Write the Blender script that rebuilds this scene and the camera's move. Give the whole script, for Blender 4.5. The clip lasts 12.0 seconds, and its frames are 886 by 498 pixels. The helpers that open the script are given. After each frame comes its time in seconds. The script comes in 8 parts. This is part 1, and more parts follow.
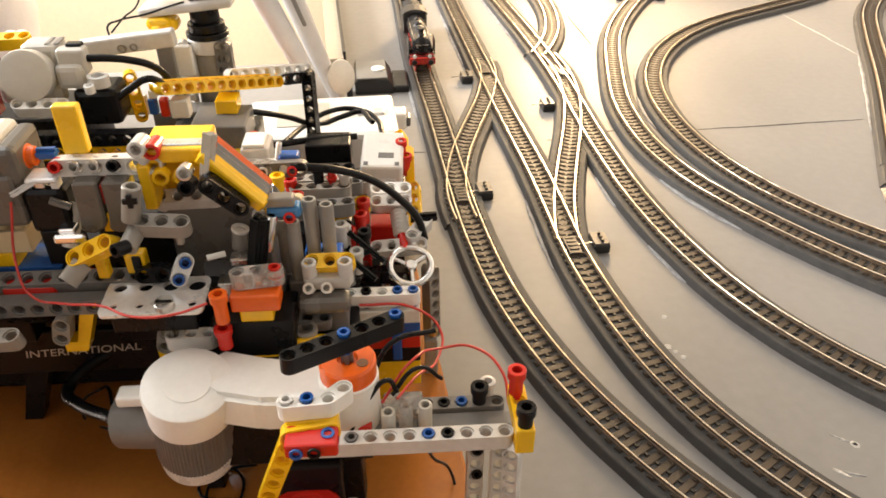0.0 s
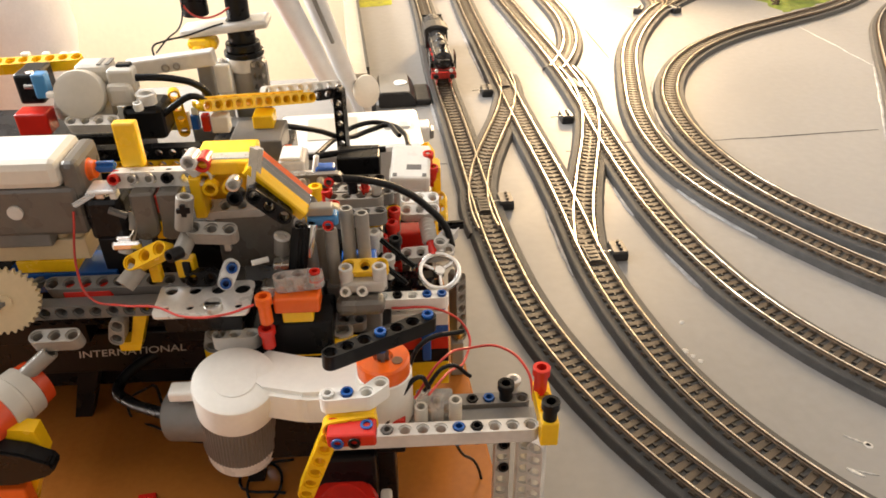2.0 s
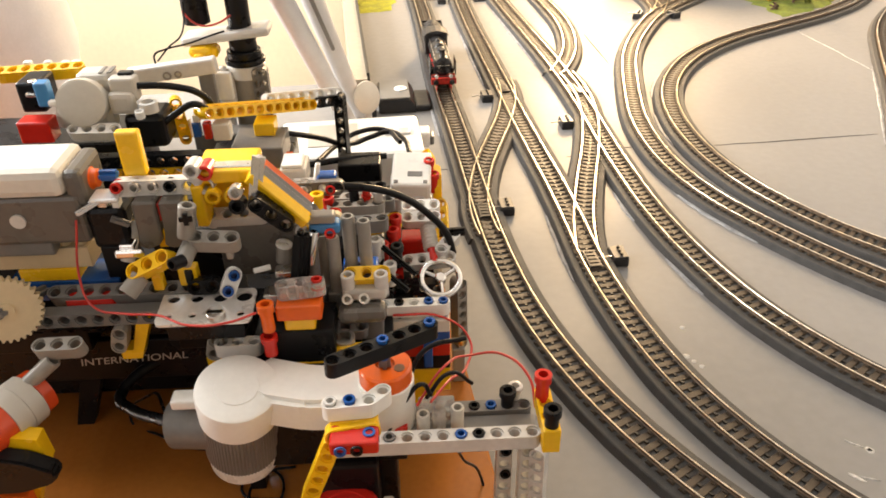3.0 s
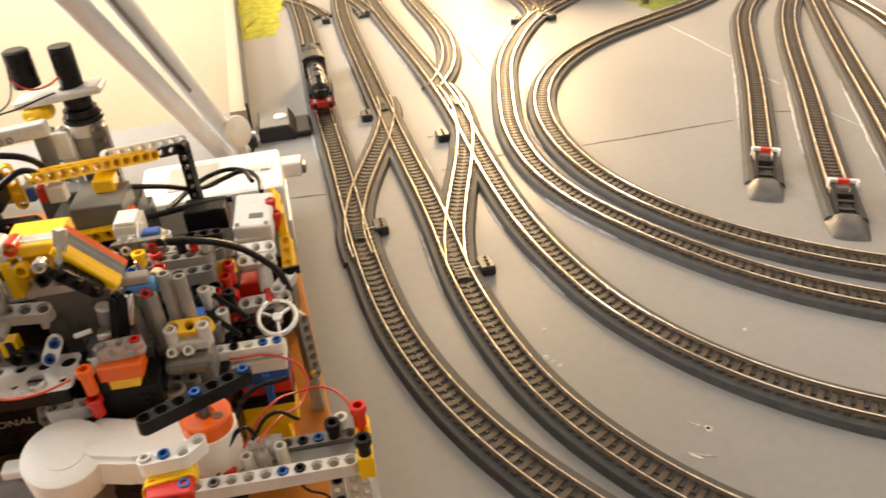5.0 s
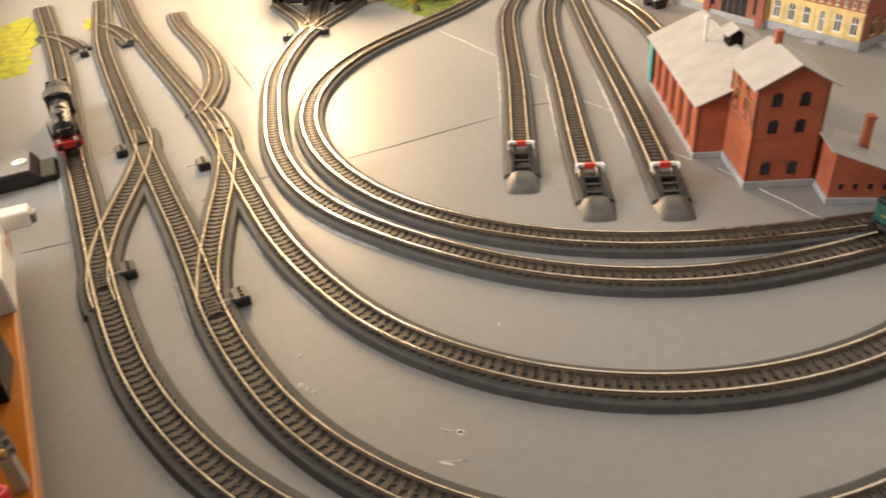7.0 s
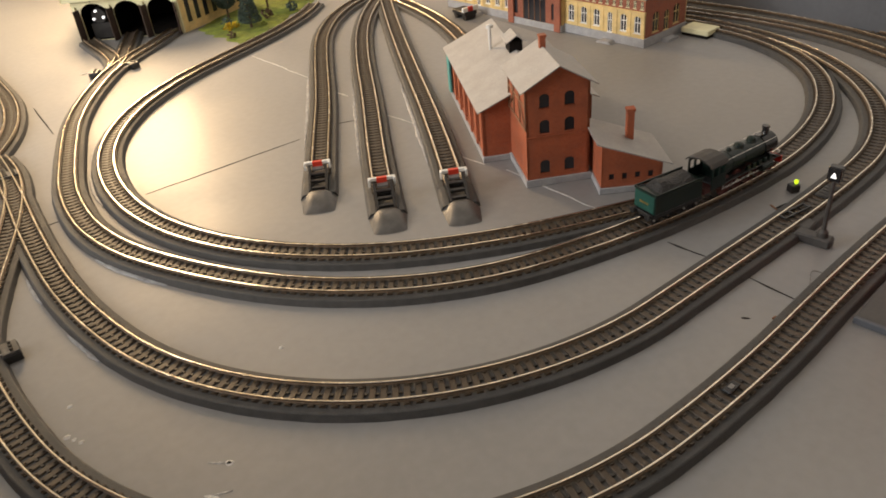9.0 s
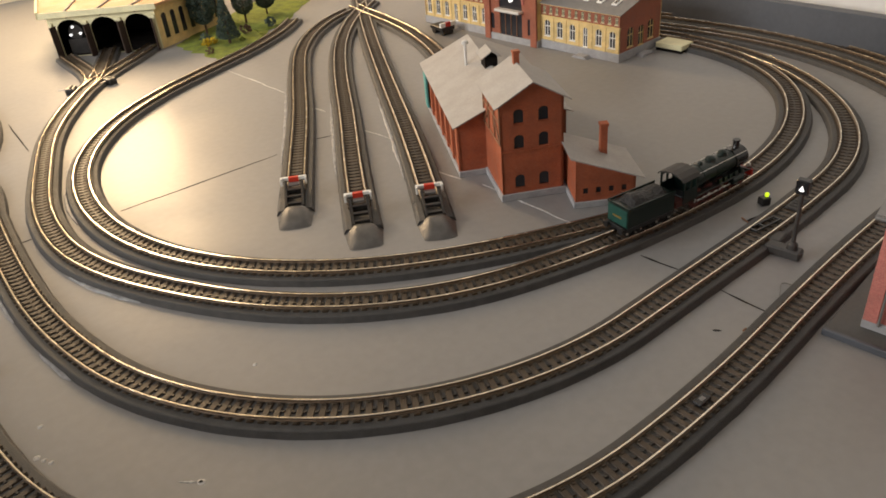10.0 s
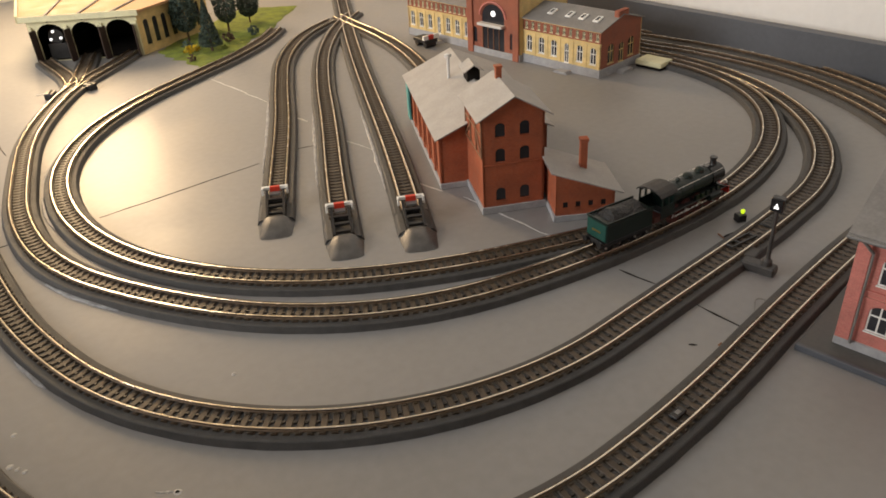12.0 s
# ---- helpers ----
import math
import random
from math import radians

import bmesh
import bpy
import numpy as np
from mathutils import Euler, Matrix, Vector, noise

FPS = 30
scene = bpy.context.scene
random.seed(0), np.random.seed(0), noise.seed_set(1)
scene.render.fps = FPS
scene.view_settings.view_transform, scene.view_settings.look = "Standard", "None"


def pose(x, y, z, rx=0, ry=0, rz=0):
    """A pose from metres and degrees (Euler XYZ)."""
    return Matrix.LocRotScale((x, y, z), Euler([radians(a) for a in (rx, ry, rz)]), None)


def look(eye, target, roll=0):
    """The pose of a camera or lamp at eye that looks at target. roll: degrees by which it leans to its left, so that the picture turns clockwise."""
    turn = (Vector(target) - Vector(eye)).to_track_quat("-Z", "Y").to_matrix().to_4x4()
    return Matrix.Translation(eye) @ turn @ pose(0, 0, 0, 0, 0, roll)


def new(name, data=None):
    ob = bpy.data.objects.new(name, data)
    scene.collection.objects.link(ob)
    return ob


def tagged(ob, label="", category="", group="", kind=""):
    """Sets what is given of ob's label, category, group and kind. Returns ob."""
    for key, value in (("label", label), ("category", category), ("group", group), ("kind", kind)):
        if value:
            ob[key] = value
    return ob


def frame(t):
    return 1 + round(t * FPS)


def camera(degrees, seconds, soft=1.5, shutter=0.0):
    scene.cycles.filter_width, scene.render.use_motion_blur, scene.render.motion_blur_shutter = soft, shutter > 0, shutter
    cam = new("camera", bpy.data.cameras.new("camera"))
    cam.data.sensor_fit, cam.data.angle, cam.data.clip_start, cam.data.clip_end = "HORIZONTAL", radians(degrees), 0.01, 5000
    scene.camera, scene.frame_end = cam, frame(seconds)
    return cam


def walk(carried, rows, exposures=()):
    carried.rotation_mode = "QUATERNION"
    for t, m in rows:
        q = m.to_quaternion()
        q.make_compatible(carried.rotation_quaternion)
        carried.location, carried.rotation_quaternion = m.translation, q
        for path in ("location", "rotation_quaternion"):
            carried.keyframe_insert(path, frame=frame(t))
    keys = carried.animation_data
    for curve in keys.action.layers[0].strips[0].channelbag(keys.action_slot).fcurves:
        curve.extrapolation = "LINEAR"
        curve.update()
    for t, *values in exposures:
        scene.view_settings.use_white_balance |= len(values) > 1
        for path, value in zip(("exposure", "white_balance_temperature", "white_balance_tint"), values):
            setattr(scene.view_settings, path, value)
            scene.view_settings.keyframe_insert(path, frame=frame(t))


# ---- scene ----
cam = camera(60.8, 12.0, soft=1.7, shutter=0.5)
PATH = [
    (0, (0.07178, 0.00573, 0.33223), (-0.15899, 0.34750, 0.04951), 0.19),
    (0.5, (0.07641, -0.00288, 0.33688), (-0.15510, 0.33903, 0.05492), -0.04),
    (1, (0.07921, -0.00882, 0.34025), (-0.15598, 0.33188, 0.05988), -0.34),
    (1.5, (0.07823, -0.01106, 0.34116), (-0.16098, 0.32849, 0.06279), -0.50),
    (2, (0.07801, -0.01201, 0.34187), (-0.16436, 0.32672, 0.06525), -0.78),
    (2.5, (0.07730, -0.01209, 0.34186), (-0.16678, 0.32685, 0.06700), -0.83),
    (2.7, (0.07650, -0.01242, 0.34184), (-0.16742, 0.32693, 0.06735), -0.81),
    (4.3, (0.11024, -0.00839, 0.35961), (-0.12175, 0.34059, 0.08686), -3.22),
    (4.5, (0.11938, -0.00083, 0.35595), (-0.10976, 0.35214, 0.08594), -3.67),
    (5, (0.13338, 0.01307, 0.36564), (-0.07898, 0.37269, 0.09074), -4.07),
    (5.5, (0.14667, 0.03096, 0.36290), (-0.04868, 0.40018, 0.08809), -4.40),
    (6, (0.15207, 0.04474, 0.35835), (-0.01926, 0.42559, 0.08340), -3.96),
    (6.5, (0.16239, 0.05356, 0.35633), (0.01842, 0.44526, 0.08094), -3.79),
    (7, (0.20024, 0.06223, 0.35069), (0.07460, 0.46188, 0.07776), -4.65),
    (7.5, (0.24237, 0.06977, 0.34420), (0.13564, 0.47582, 0.07267), -5.71),
    (7.7, (0.25169, 0.07805, 0.34508), (0.15408, 0.48471, 0.07105), -5.84),
    (9.3, (0.29455, 0.07431, 0.34653), (0.23874, 0.49343, 0.07964), -5.80),
    (9.5, (0.29592, 0.07442, 0.34665), (0.24195, 0.49469, 0.08120), -5.73),
    (10, (0.29876, 0.07443, 0.34842), (0.24956, 0.49694, 0.08561), -5.52),
    (10.5, (0.30146, 0.07473, 0.34944), (0.25610, 0.49883, 0.08853), -5.32),
    (11, (0.30358, 0.07447, 0.35068), (0.26156, 0.49958, 0.09084), -5.15),
    (11.5, (0.30428, 0.07402, 0.35261), (0.26574, 0.49949, 0.09282), -4.90),
    (12, (0.29782, 0.07191, 0.35110), (0.26255, 0.49891, 0.09335), -3.74),
]
walk(cam, [(t, look(eye, target, roll)) for t, eye, target, roll in PATH],
     exposures=[(0.0, 0.34, 6500, 10), (2.7, 0.34, 6500, 10), (4.3, 0.31, 6800, 10), (5.5, 0.16, 6800, 10), (7.0, -0.01, 6700, 10), (7.6, -0.08, 6700, 10), (9.3, -0.58, 6450, 10), (12.0, -0.66, 6400, 10)])

# ---------------------------------------------------------------- light
YAW = radians(38)
MO = Vector((-0.195, 0.30, 0.0))
MACHINE = Matrix.Translation(MO) @ Matrix.Rotation(YAW, 4, "Z")


def mw(x, y, z=0.0):
    """A place of the machine's own axes, in the world."""
    return MACHINE @ Vector((x, y, z))


world = bpy.data.worlds.new("world")
scene.world = world
world.use_nodes = True
world.node_tree.nodes["Background"].inputs[0].default_value = (0.75, 0.85, 1.0, 1)
world.node_tree.nodes["Background"].inputs[1].default_value = 0.25


def area_light(name, at, target, w, h, colour, power):
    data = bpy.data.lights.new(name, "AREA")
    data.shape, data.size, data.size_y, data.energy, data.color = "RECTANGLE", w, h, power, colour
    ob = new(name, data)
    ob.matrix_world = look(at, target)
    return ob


area_light("window_light_north", mw(0.545, 1.66, 0.60), mw(0.15, 0.3, 0.0), 0.28, 0.58, (1.0, 0.69, 0.38), 26.0)
# added fill lamps with no known source: overhead, west and south
area_light("roof_window_light", mw(-0.80, 0.85, 1.60), mw(-0.79, 0.84, 0.0), 1.1, 0.9, (0.92, 0.96, 1.0), 12.0)
area_light("window_light_west", mw(-1.305, 0.48, 0.62), mw(0.1, 0.1, 0.05), 1.0, 0.7, (1.0, 0.96, 0.91), 60.0)
area_light("window_light_south", mw(-1.15, -1.35, 0.85), mw(-0.05, 0.1, 0.1), 1.4, 1.0, (0.97, 0.97, 1.0), 4.2)

# ---------------------------------------------------------------- materials


def mat(name, colour, rough=0.5, metal=0.0, var=0.15, scale=40.0, fine=400.0, bump=0.0, bump_scale=None, coat=0.0, island=0.0, dist=0.0006):
    """Principled paint with stains at one scale, grain at a finer one and a fine relief."""
    m = bpy.data.materials.new(name)
    m.use_nodes = True
    nt = m.node_tree
    b = nt.nodes["Principled BSDF"]
    geo = nt.nodes.new("ShaderNodeTexCoord")
    n1 = nt.nodes.new("ShaderNodeTexNoise")
    n1.inputs["Scale"].default_value, n1.inputs["Detail"].default_value = scale, 4.0
    n2 = nt.nodes.new("ShaderNodeTexNoise")
    n2.inputs["Scale"].default_value, n2.inputs["Detail"].default_value = fine, 3.0
    nt.links.new(geo.outputs["Object"], n1.inputs["Vector"])
    nt.links.new(geo.outputs["Object"], n2.inputs["Vector"])
    add = nt.nodes.new("ShaderNodeMath")
    add.operation = "MULTIPLY_ADD"
    add.inputs[1].default_value = 0.65
    half = nt.nodes.new("ShaderNodeMath")
    half.operation = "MULTIPLY"
    half.inputs[1].default_value = 0.35
    nt.links.new(n2.outputs["Fac"], half.inputs[0])
    nt.links.new(n1.outputs["Fac"], add.inputs[0])
    nt.links.new(half.outputs[0], add.inputs[2])
    ramp = nt.nodes.new("ShaderNodeMapRange")
    ramp.inputs["From Min"].default_value, ramp.inputs["From Max"].default_value = 0.3, 0.7
    ramp.inputs["To Min"].default_value, ramp.inputs["To Max"].default_value = 1 - var, 1 + var
    ramp.interpolation_type = "SMOOTHSTEP"
    nt.links.new(add.outputs[0], ramp.inputs["Value"])
    mul = nt.nodes.new("ShaderNodeVectorMath")
    mul.operation = "SCALE"
    mul.inputs[0].default_value = colour
    last = ramp.outputs[0]
    if island:
        info = nt.nodes.new("ShaderNodeObjectInfo")
        r2 = nt.nodes.new("ShaderNodeMapRange")
        r2.inputs["To Min"].default_value, r2.inputs["To Max"].default_value = 1 - island, 1 + island
        nt.links.new(info.outputs["Random"], r2.inputs["Value"])
        mm = nt.nodes.new("ShaderNodeMath")
        mm.operation = "MULTIPLY"
        nt.links.new(last, mm.inputs[0])
        nt.links.new(r2.outputs[0], mm.inputs[1])
        last = mm.outputs[0]
    nt.links.new(last, mul.inputs["Scale"])
    nt.links.new(mul.outputs[0], b.inputs["Base Color"])
    b.inputs["Metallic"].default_value = metal
    rr = nt.nodes.new("ShaderNodeMapRange")
    rr.inputs["From Min"].default_value, rr.inputs["From Max"].default_value = 0.3, 0.7
    rr.inputs["To Min"].default_value, rr.inputs["To Max"].default_value = max(0.03, rough * 0.85), min(1.0, rough * 1.15)
    rr.interpolation_type = "SMOOTHSTEP"
    nt.links.new(n1.outputs["Fac"], rr.inputs["Value"])
    nt.links.new(rr.outputs[0], b.inputs["Roughness"])
    b.inputs["Coat Weight"].default_value = coat
    b.inputs["Coat Roughness"].default_value = 0.20
    if bump:
        nb = n2
        if bump_scale:
            nb = nt.nodes.new("ShaderNodeTexNoise")
            nb.inputs["Scale"].default_value, nb.inputs["Detail"].default_value = bump_scale, 4.0
            nt.links.new(geo.outputs["Object"], nb.inputs["Vector"])
        bp = nt.nodes.new("ShaderNodeBump")
        bp.inputs["Strength"].default_value, bp.inputs["Distance"].default_value = bump, dist
        nt.links.new(nb.outputs["Fac"], bp.inputs["Height"])
        nt.links.new(bp.outputs[0], b.inputs["Normal"])
    return m


def brick_mat(name, c1, c2, mortar, size):
    """Moulded brickwork: rows of small bricks with pale joints."""
    m = mat(name, c1, 0.75, var=0.2, scale=60, fine=600)
    nt = m.node_tree
    b = nt.nodes["Principled BSDF"]
    tex = nt.nodes.new("ShaderNodeTexBrick")
    tex.inputs["Color1"].default_value, tex.inputs["Color2"].default_value, tex.inputs["Mortar"].default_value = (*c1, 1), (*c2, 1), (*mortar, 1)
    tex.inputs["Scale"].default_value = 1.0
    tex.inputs["Brick Width"].default_value, tex.inputs["Row Height"].default_value, tex.inputs["Mortar Size"].default_value = size * 2.6, size, size * 0.09
    uv = nt.nodes.new("ShaderNodeTexCoord")
    sep, com, su = nt.nodes.new("ShaderNodeSeparateXYZ"), nt.nodes.new("ShaderNodeCombineXYZ"), nt.nodes.new("ShaderNodeMath")
    nt.links.new(uv.outputs["Object"], sep.inputs[0])
    nt.links.new(sep.outputs["X"], su.inputs[0])
    nt.links.new(sep.outputs["Y"], su.inputs[1])
    nt.links.new(su.outputs[0], com.inputs["X"])
    nt.links.new(sep.outputs["Z"], com.inputs["Y"])
    nt.links.new(com.outputs[0], tex.inputs["Vector"])
    scale = next(n for n in nt.nodes if n.type == "VECT_MATH")
    nt.links.new(tex.outputs["Color"], scale.inputs[0])
    bp = nt.nodes.new("ShaderNodeBump")
    bp.inputs["Strength"].default_value, bp.inputs["Distance"].default_value = 0.35, 0.0002
    bp.invert = True
    nt.links.new(tex.outputs["Fac"], bp.inputs["Height"])
    nt.links.new(bp.outputs[0], b.inputs["Normal"])
    return m


def wood_mat(name, c1, c2, rough=0.4, along="X", rings=18.0):
    m = mat(name, c1, rough, var=0.1, scale=9, fine=300, bump=0.05)
    nt = m.node_tree
    co = nt.nodes.new("ShaderNodeTexCoord")
    mp = nt.nodes.new("ShaderNodeMapping")
    mp.inputs["Scale"].default_value = (0.12, 1, 1) if along == "X" else (1, 0.12, 1)
    no = nt.nodes.new("ShaderNodeTexNoise")
    no.inputs["Scale"].default_value, no.inputs["Detail"].default_value, no.inputs["Distortion"].default_value = rings, 6.0, 0.6
    mix = nt.nodes.new("ShaderNodeMix")
    mix.data_type = "RGBA"
    mix.inputs[6].default_value, mix.inputs[7].default_value = (*c1, 1), (*c2, 1)
    nt.links.new(co.outputs["Object"], mp.inputs[0])
    nt.links.new(mp.outputs[0], no.inputs["Vector"])
    nt.links.new(no.outputs["Fac"], mix.inputs[0])
    scale = next(n for n in nt.nodes if n.type == "VECT_MATH")
    nt.links.new(mix.outputs[2], scale.inputs[0])
    return m


def glow_mat(name, colour, strength):
    m = bpy.data.materials.new(name)
    m.use_nodes = True
    b = m.node_tree.nodes["Principled BSDF"]
    b.inputs["Base Color"].default_value = (*colour, 1)
    b.inputs["Emission Color"].default_value, b.inputs["Emission Strength"].default_value = (*colour, 1), strength
    return m


M = dict(
    board=mat("grey_board_paint", (0.238, 0.234, 0.230), 0.55, var=0.08, scale=5, fine=120, bump=0.09, bump_scale=45, dist=0.0010, coat=0.10),
    plinth_dark=mat("dark_metal_cover", (0.10, 0.095, 0.09), 0.4, metal=0.4, var=0.3, scale=200),
    putty=mat("smeared_putty", (0.30, 0.30, 0.305), 0.5, var=0.35, scale=70, fine=300, bump=0.3),
    ballast=mat("dark_ballast", (0.060, 0.058, 0.056), 0.62, var=0.3, scale=120, fine=1500, bump=0.6, dist=0.0008),
    ballast_paint=mat("painted_ballast", (0.088, 0.084, 0.080), 0.36, var=0.25, scale=120, fine=1200, bump=0.35, dist=0.0006),
    buffer_red=mat("buffer_red", (0.62, 0.045, 0.02), 0.45),
    sleeper=mat("brown_sleeper", (0.060, 0.042, 0.026), 0.50, var=0.25, scale=300, fine=2000, bump=0.3, island=0.18),
    rail=mat("rail_metal", (0.78, 0.71, 0.59), 0.25, metal=1.0, var=0.15, scale=90, fine=700),
    rail_side=mat("rail_side_rust", (0.17, 0.12, 0.08), 0.5, metal=0.4, var=0.3, scale=200),
    stud=mat("contact_stud", (0.05, 0.045, 0.04), 0.45, metal=0.5),
    crack=mat("joint_gap", (0.03, 0.028, 0.026), 0.9),
    scuff=mat("pale_scuff", (0.50, 0.49, 0.47), 0.6, var=0.3, scale=200),
    brick=brick_mat("red_brick", (0.36, 0.085, 0.030), (0.30, 0.066, 0.024), (0.34, 0.13, 0.07), 0.0011),
    brick_dark=brick_mat("station_brick", (0.30, 0.085, 0.045), (0.25, 0.065, 0.035), (0.33, 0.16, 0.10), 0.0012),
    brick_pink=brick_mat("rose_brick", (0.50, 0.16, 0.13), (0.45, 0.13, 0.11), (0.5, 0.25, 0.2), 0.0012),
    yellow_wall=brick_mat("yellow_stone", (0.72, 0.54, 0.23), (0.67, 0.48, 0.19), (0.62, 0.48, 0.26), 0.0016),
    roof_tan=mat("tan_roof", (0.52, 0.30, 0.15), 0.7, var=0.2, scale=40, fine=400, bump=0.2),
    dark_timber=mat("dark_timber", (0.035, 0.018, 0.012), 0.6),
    pale_wall=mat("pale_plaster", (0.70, 0.66, 0.42), 0.7, var=0.1, scale=60),
    roof=mat("grey_roof_sheet", (0.36, 0.34, 0.32), 0.7, var=0.14, scale=50, fine=500, bump=0.2),
    roof_dark=mat("slate_roof", (0.20, 0.19, 0.18), 0.7, var=0.2, scale=60, bump=0.2),
    plinth=mat("grey_plinth", (0.33, 0.33, 0.34), 0.75, var=0.15, scale=80),
    concrete=mat("dark_concrete", (0.085, 0.086, 0.083), 0.7, var=0.15, scale=60),
    dark=mat("dark_inside", (0.015, 0.013, 0.012), 0.8),
    black_iron=mat("black_iron", (0.045, 0.042, 0.040), 0.5, var=0.2, scale=150),
    glass=mat("dim_pane", (0.03, 0.03, 0.035), 0.12),
    frame=mat("white_frame", (0.8, 0.79, 0.75), 0.6),
    teal=mat("teal_trim", (0.10, 0.33, 0.30), 0.6),
    timber=mat("brown_timber", (0.22, 0.10, 0.05), 0.7),
    black=mat("satin_black", (0.018, 0.017, 0.017), 0.38, var=0.3, scale=120),
    gloss_black=mat("gloss_black", (0.012, 0.012, 0.013), 0.22, var=0.2, scale=60),
    # lit copy of the loco green, for the tender back
    teal_paint=mat("tender_back_lit_green", (0.012, 0.064, 0.050), 0.4, var=0.15, scale=120),
    green_loco=mat("loco_green", (0.003, 0.012, 0.009), 0.34, var=0.2, scale=120),
    loco_red=mat("loco_red", (0.50, 0.03, 0.018), 0.45, var=0.2, scale=200),
    wheel_red=mat("wheel_red", (0.10, 0.03, 0.025), 0.5, var=0.2, scale=200),
    steel=mat("bare_steel", (0.62, 0.60, 0.57), 0.28, metal=1.0, var=0.12, scale=150),
    white_steel=mat("zinc_plate", (0.82, 0.81, 0.79), 0.30, metal=0.25, var=0.1, scale=80, fine=500),
    chrome=mat("chrome", (0.80, 0.79, 0.77), 0.14, metal=1.0),
    brass=mat("brass", (0.75, 0.52, 0.18), 0.3, metal=1.0),
    roof_cab=mat("cab_roof_paint", (0.032, 0.028, 0.025), 0.55, var=0.3, scale=80),
    coal=mat("coal", (0.014, 0.013, 0.013), 0.55, var=0.5, scale=500, bump=0.9, dist=0.002),
    moss=mat("yellow_green_scatter", (0.42, 0.42, 0.03), 0.95, var=0.35, scale=60, fine=900, bump=1.0, dist=0.003),
    grass=mat("green_scatter", (0.20, 0.25, 0.035), 0.95, var=0.4, scale=60, fine=900, bump=1.0, dist=0.003),
    leaf=mat("dark_leaf", (0.060, 0.088, 0.068), 0.85, var=0.5, scale=300),
    leaf_yellow=mat("yellow_flowers", (0.6, 0.42, 0.02), 0.85, var=0.3, scale=300),
    bark=mat("bark", (0.10, 0.06, 0.035), 0.85),
    white=mat("white_plastic", (0.86, 0.85, 0.81), 0.32, var=0.04, scale=30),
    servo_grey=mat("warm_grey_plastic", (0.56, 0.53, 0.47), 0.38, var=0.05, scale=30),
    offwhite=mat("cream_plastic", (0.74, 0.70, 0.62), 0.35, var=0.05, scale=30),
    light_grey=mat("light_grey_plastic", (0.64, 0.62, 0.585), 0.22, var=0.08, scale=90),
    mid_grey=mat("warm_mid_grey_plastic", (0.29, 0.268, 0.235), 0.34, var=0.08, scale=90),
    dark_grey=mat("dark_grey_plastic", (0.172, 0.166, 0.158), 0.33, var=0.1, scale=90),
    bracket_grey=mat("grey_brown_plastic", (0.125, 0.113, 0.098), 0.3, var=0.1, scale=90),
    # lighter copy of the blue: the plastic's shine put into the colour
    lego_sky=mat("shining_blue_plastic", (0.07, 0.25, 0.52), 0.2, var=0.06, scale=60),
    lego_black=mat("black_plastic", (0.008, 0.008, 0.009), 0.30, var=0.2, scale=90),
    lego_yellow=mat("yellow_plastic", (0.92, 0.55, 0.010), 0.25, var=0.06, scale=60),
    lego_red=mat("red_plastic", (0.60, 0.022, 0.012), 0.23, var=0.06, scale=60),
    lego_orange=mat("orange_plastic", (0.80, 0.13, 0.012), 0.23, var=0.06, scale=60),
    motor_red=mat("red_orange_plastic", (0.66, 0.072, 0.016), 0.25, var=0.06, scale=60),
    lego_blue=mat("blue_plastic", (0.015, 0.09, 0.34), 0.23, var=0.06, scale=60),
    lego_tan=mat("tan_plastic", (0.62, 0.50, 0.31), 0.35, var=0.06, scale=60),
    clear=mat("smoky_clear_plastic", (0.86, 0.85, 0.82), 0.12, var=0.15, scale=200),
    plank=wood_mat("beech_board", (0.47, 0.180, 0.034), (0.35, 0.120, 0.022), 0.22, "Y", 30.0),
    wire_red=mat("red_wire", (0.55, 0.04, 0.03), 0.4),
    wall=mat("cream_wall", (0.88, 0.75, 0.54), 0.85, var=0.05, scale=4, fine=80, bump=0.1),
    wall_white=mat("white_wall", (0.80, 0.79, 0.77), 0.85, var=0.04, scale=4, fine=80, bump=0.1),
    # unseen ceiling: greyed to hold back bounce light
    ceiling=mat("ceiling_paint", (0.60, 0.60, 0.60), 0.85, var=0.04, scale=4, fine=80, bump=0.1),
    panel=mat("blue_grey_panel", (0.085, 0.092, 0.108), 0.5, var=0.12, scale=12, fine=150),
    side_panel=mat("beige_side_panel", (0.40, 0.34, 0.25), 0.6, var=0.1, scale=12, fine=150),
    # unseen south and west walls: toned down to cut the room's bounce light
    wall_dim=mat("dim_unseen_wall", (0.36, 0.33, 0.29), 0.9, var=0.05, scale=4, fine=80, bump=0.1),
    floor=wood_mat("oak_floor", (0.42, 0.25, 0.11), (0.34, 0.19, 0.08), 0.4, "X", 14.0),
    tube=mat("white_tube", (0.72, 0.72, 0.73), 0.35, var=0.05),
    lamp_white=glow_mat("lamp_white", (0.95, 0.93, 0.9), 2.2),
    lamp_green=glow_mat("lamp_green", (0.62, 0.85, 0.02), 1.6),
)

M["clear"].node_tree.nodes["Principled BSDF"].inputs["Transmission Weight"].default_value = 0.75
M["lego_black"].node_tree.nodes["Principled BSDF"].inputs["Specular IOR Level"].default_value = 0.2
for key in ("crack", "dark"):
    M[key].node_tree.nodes["Principled BSDF"].inputs["Specular IOR Level"].default_value = 0.05

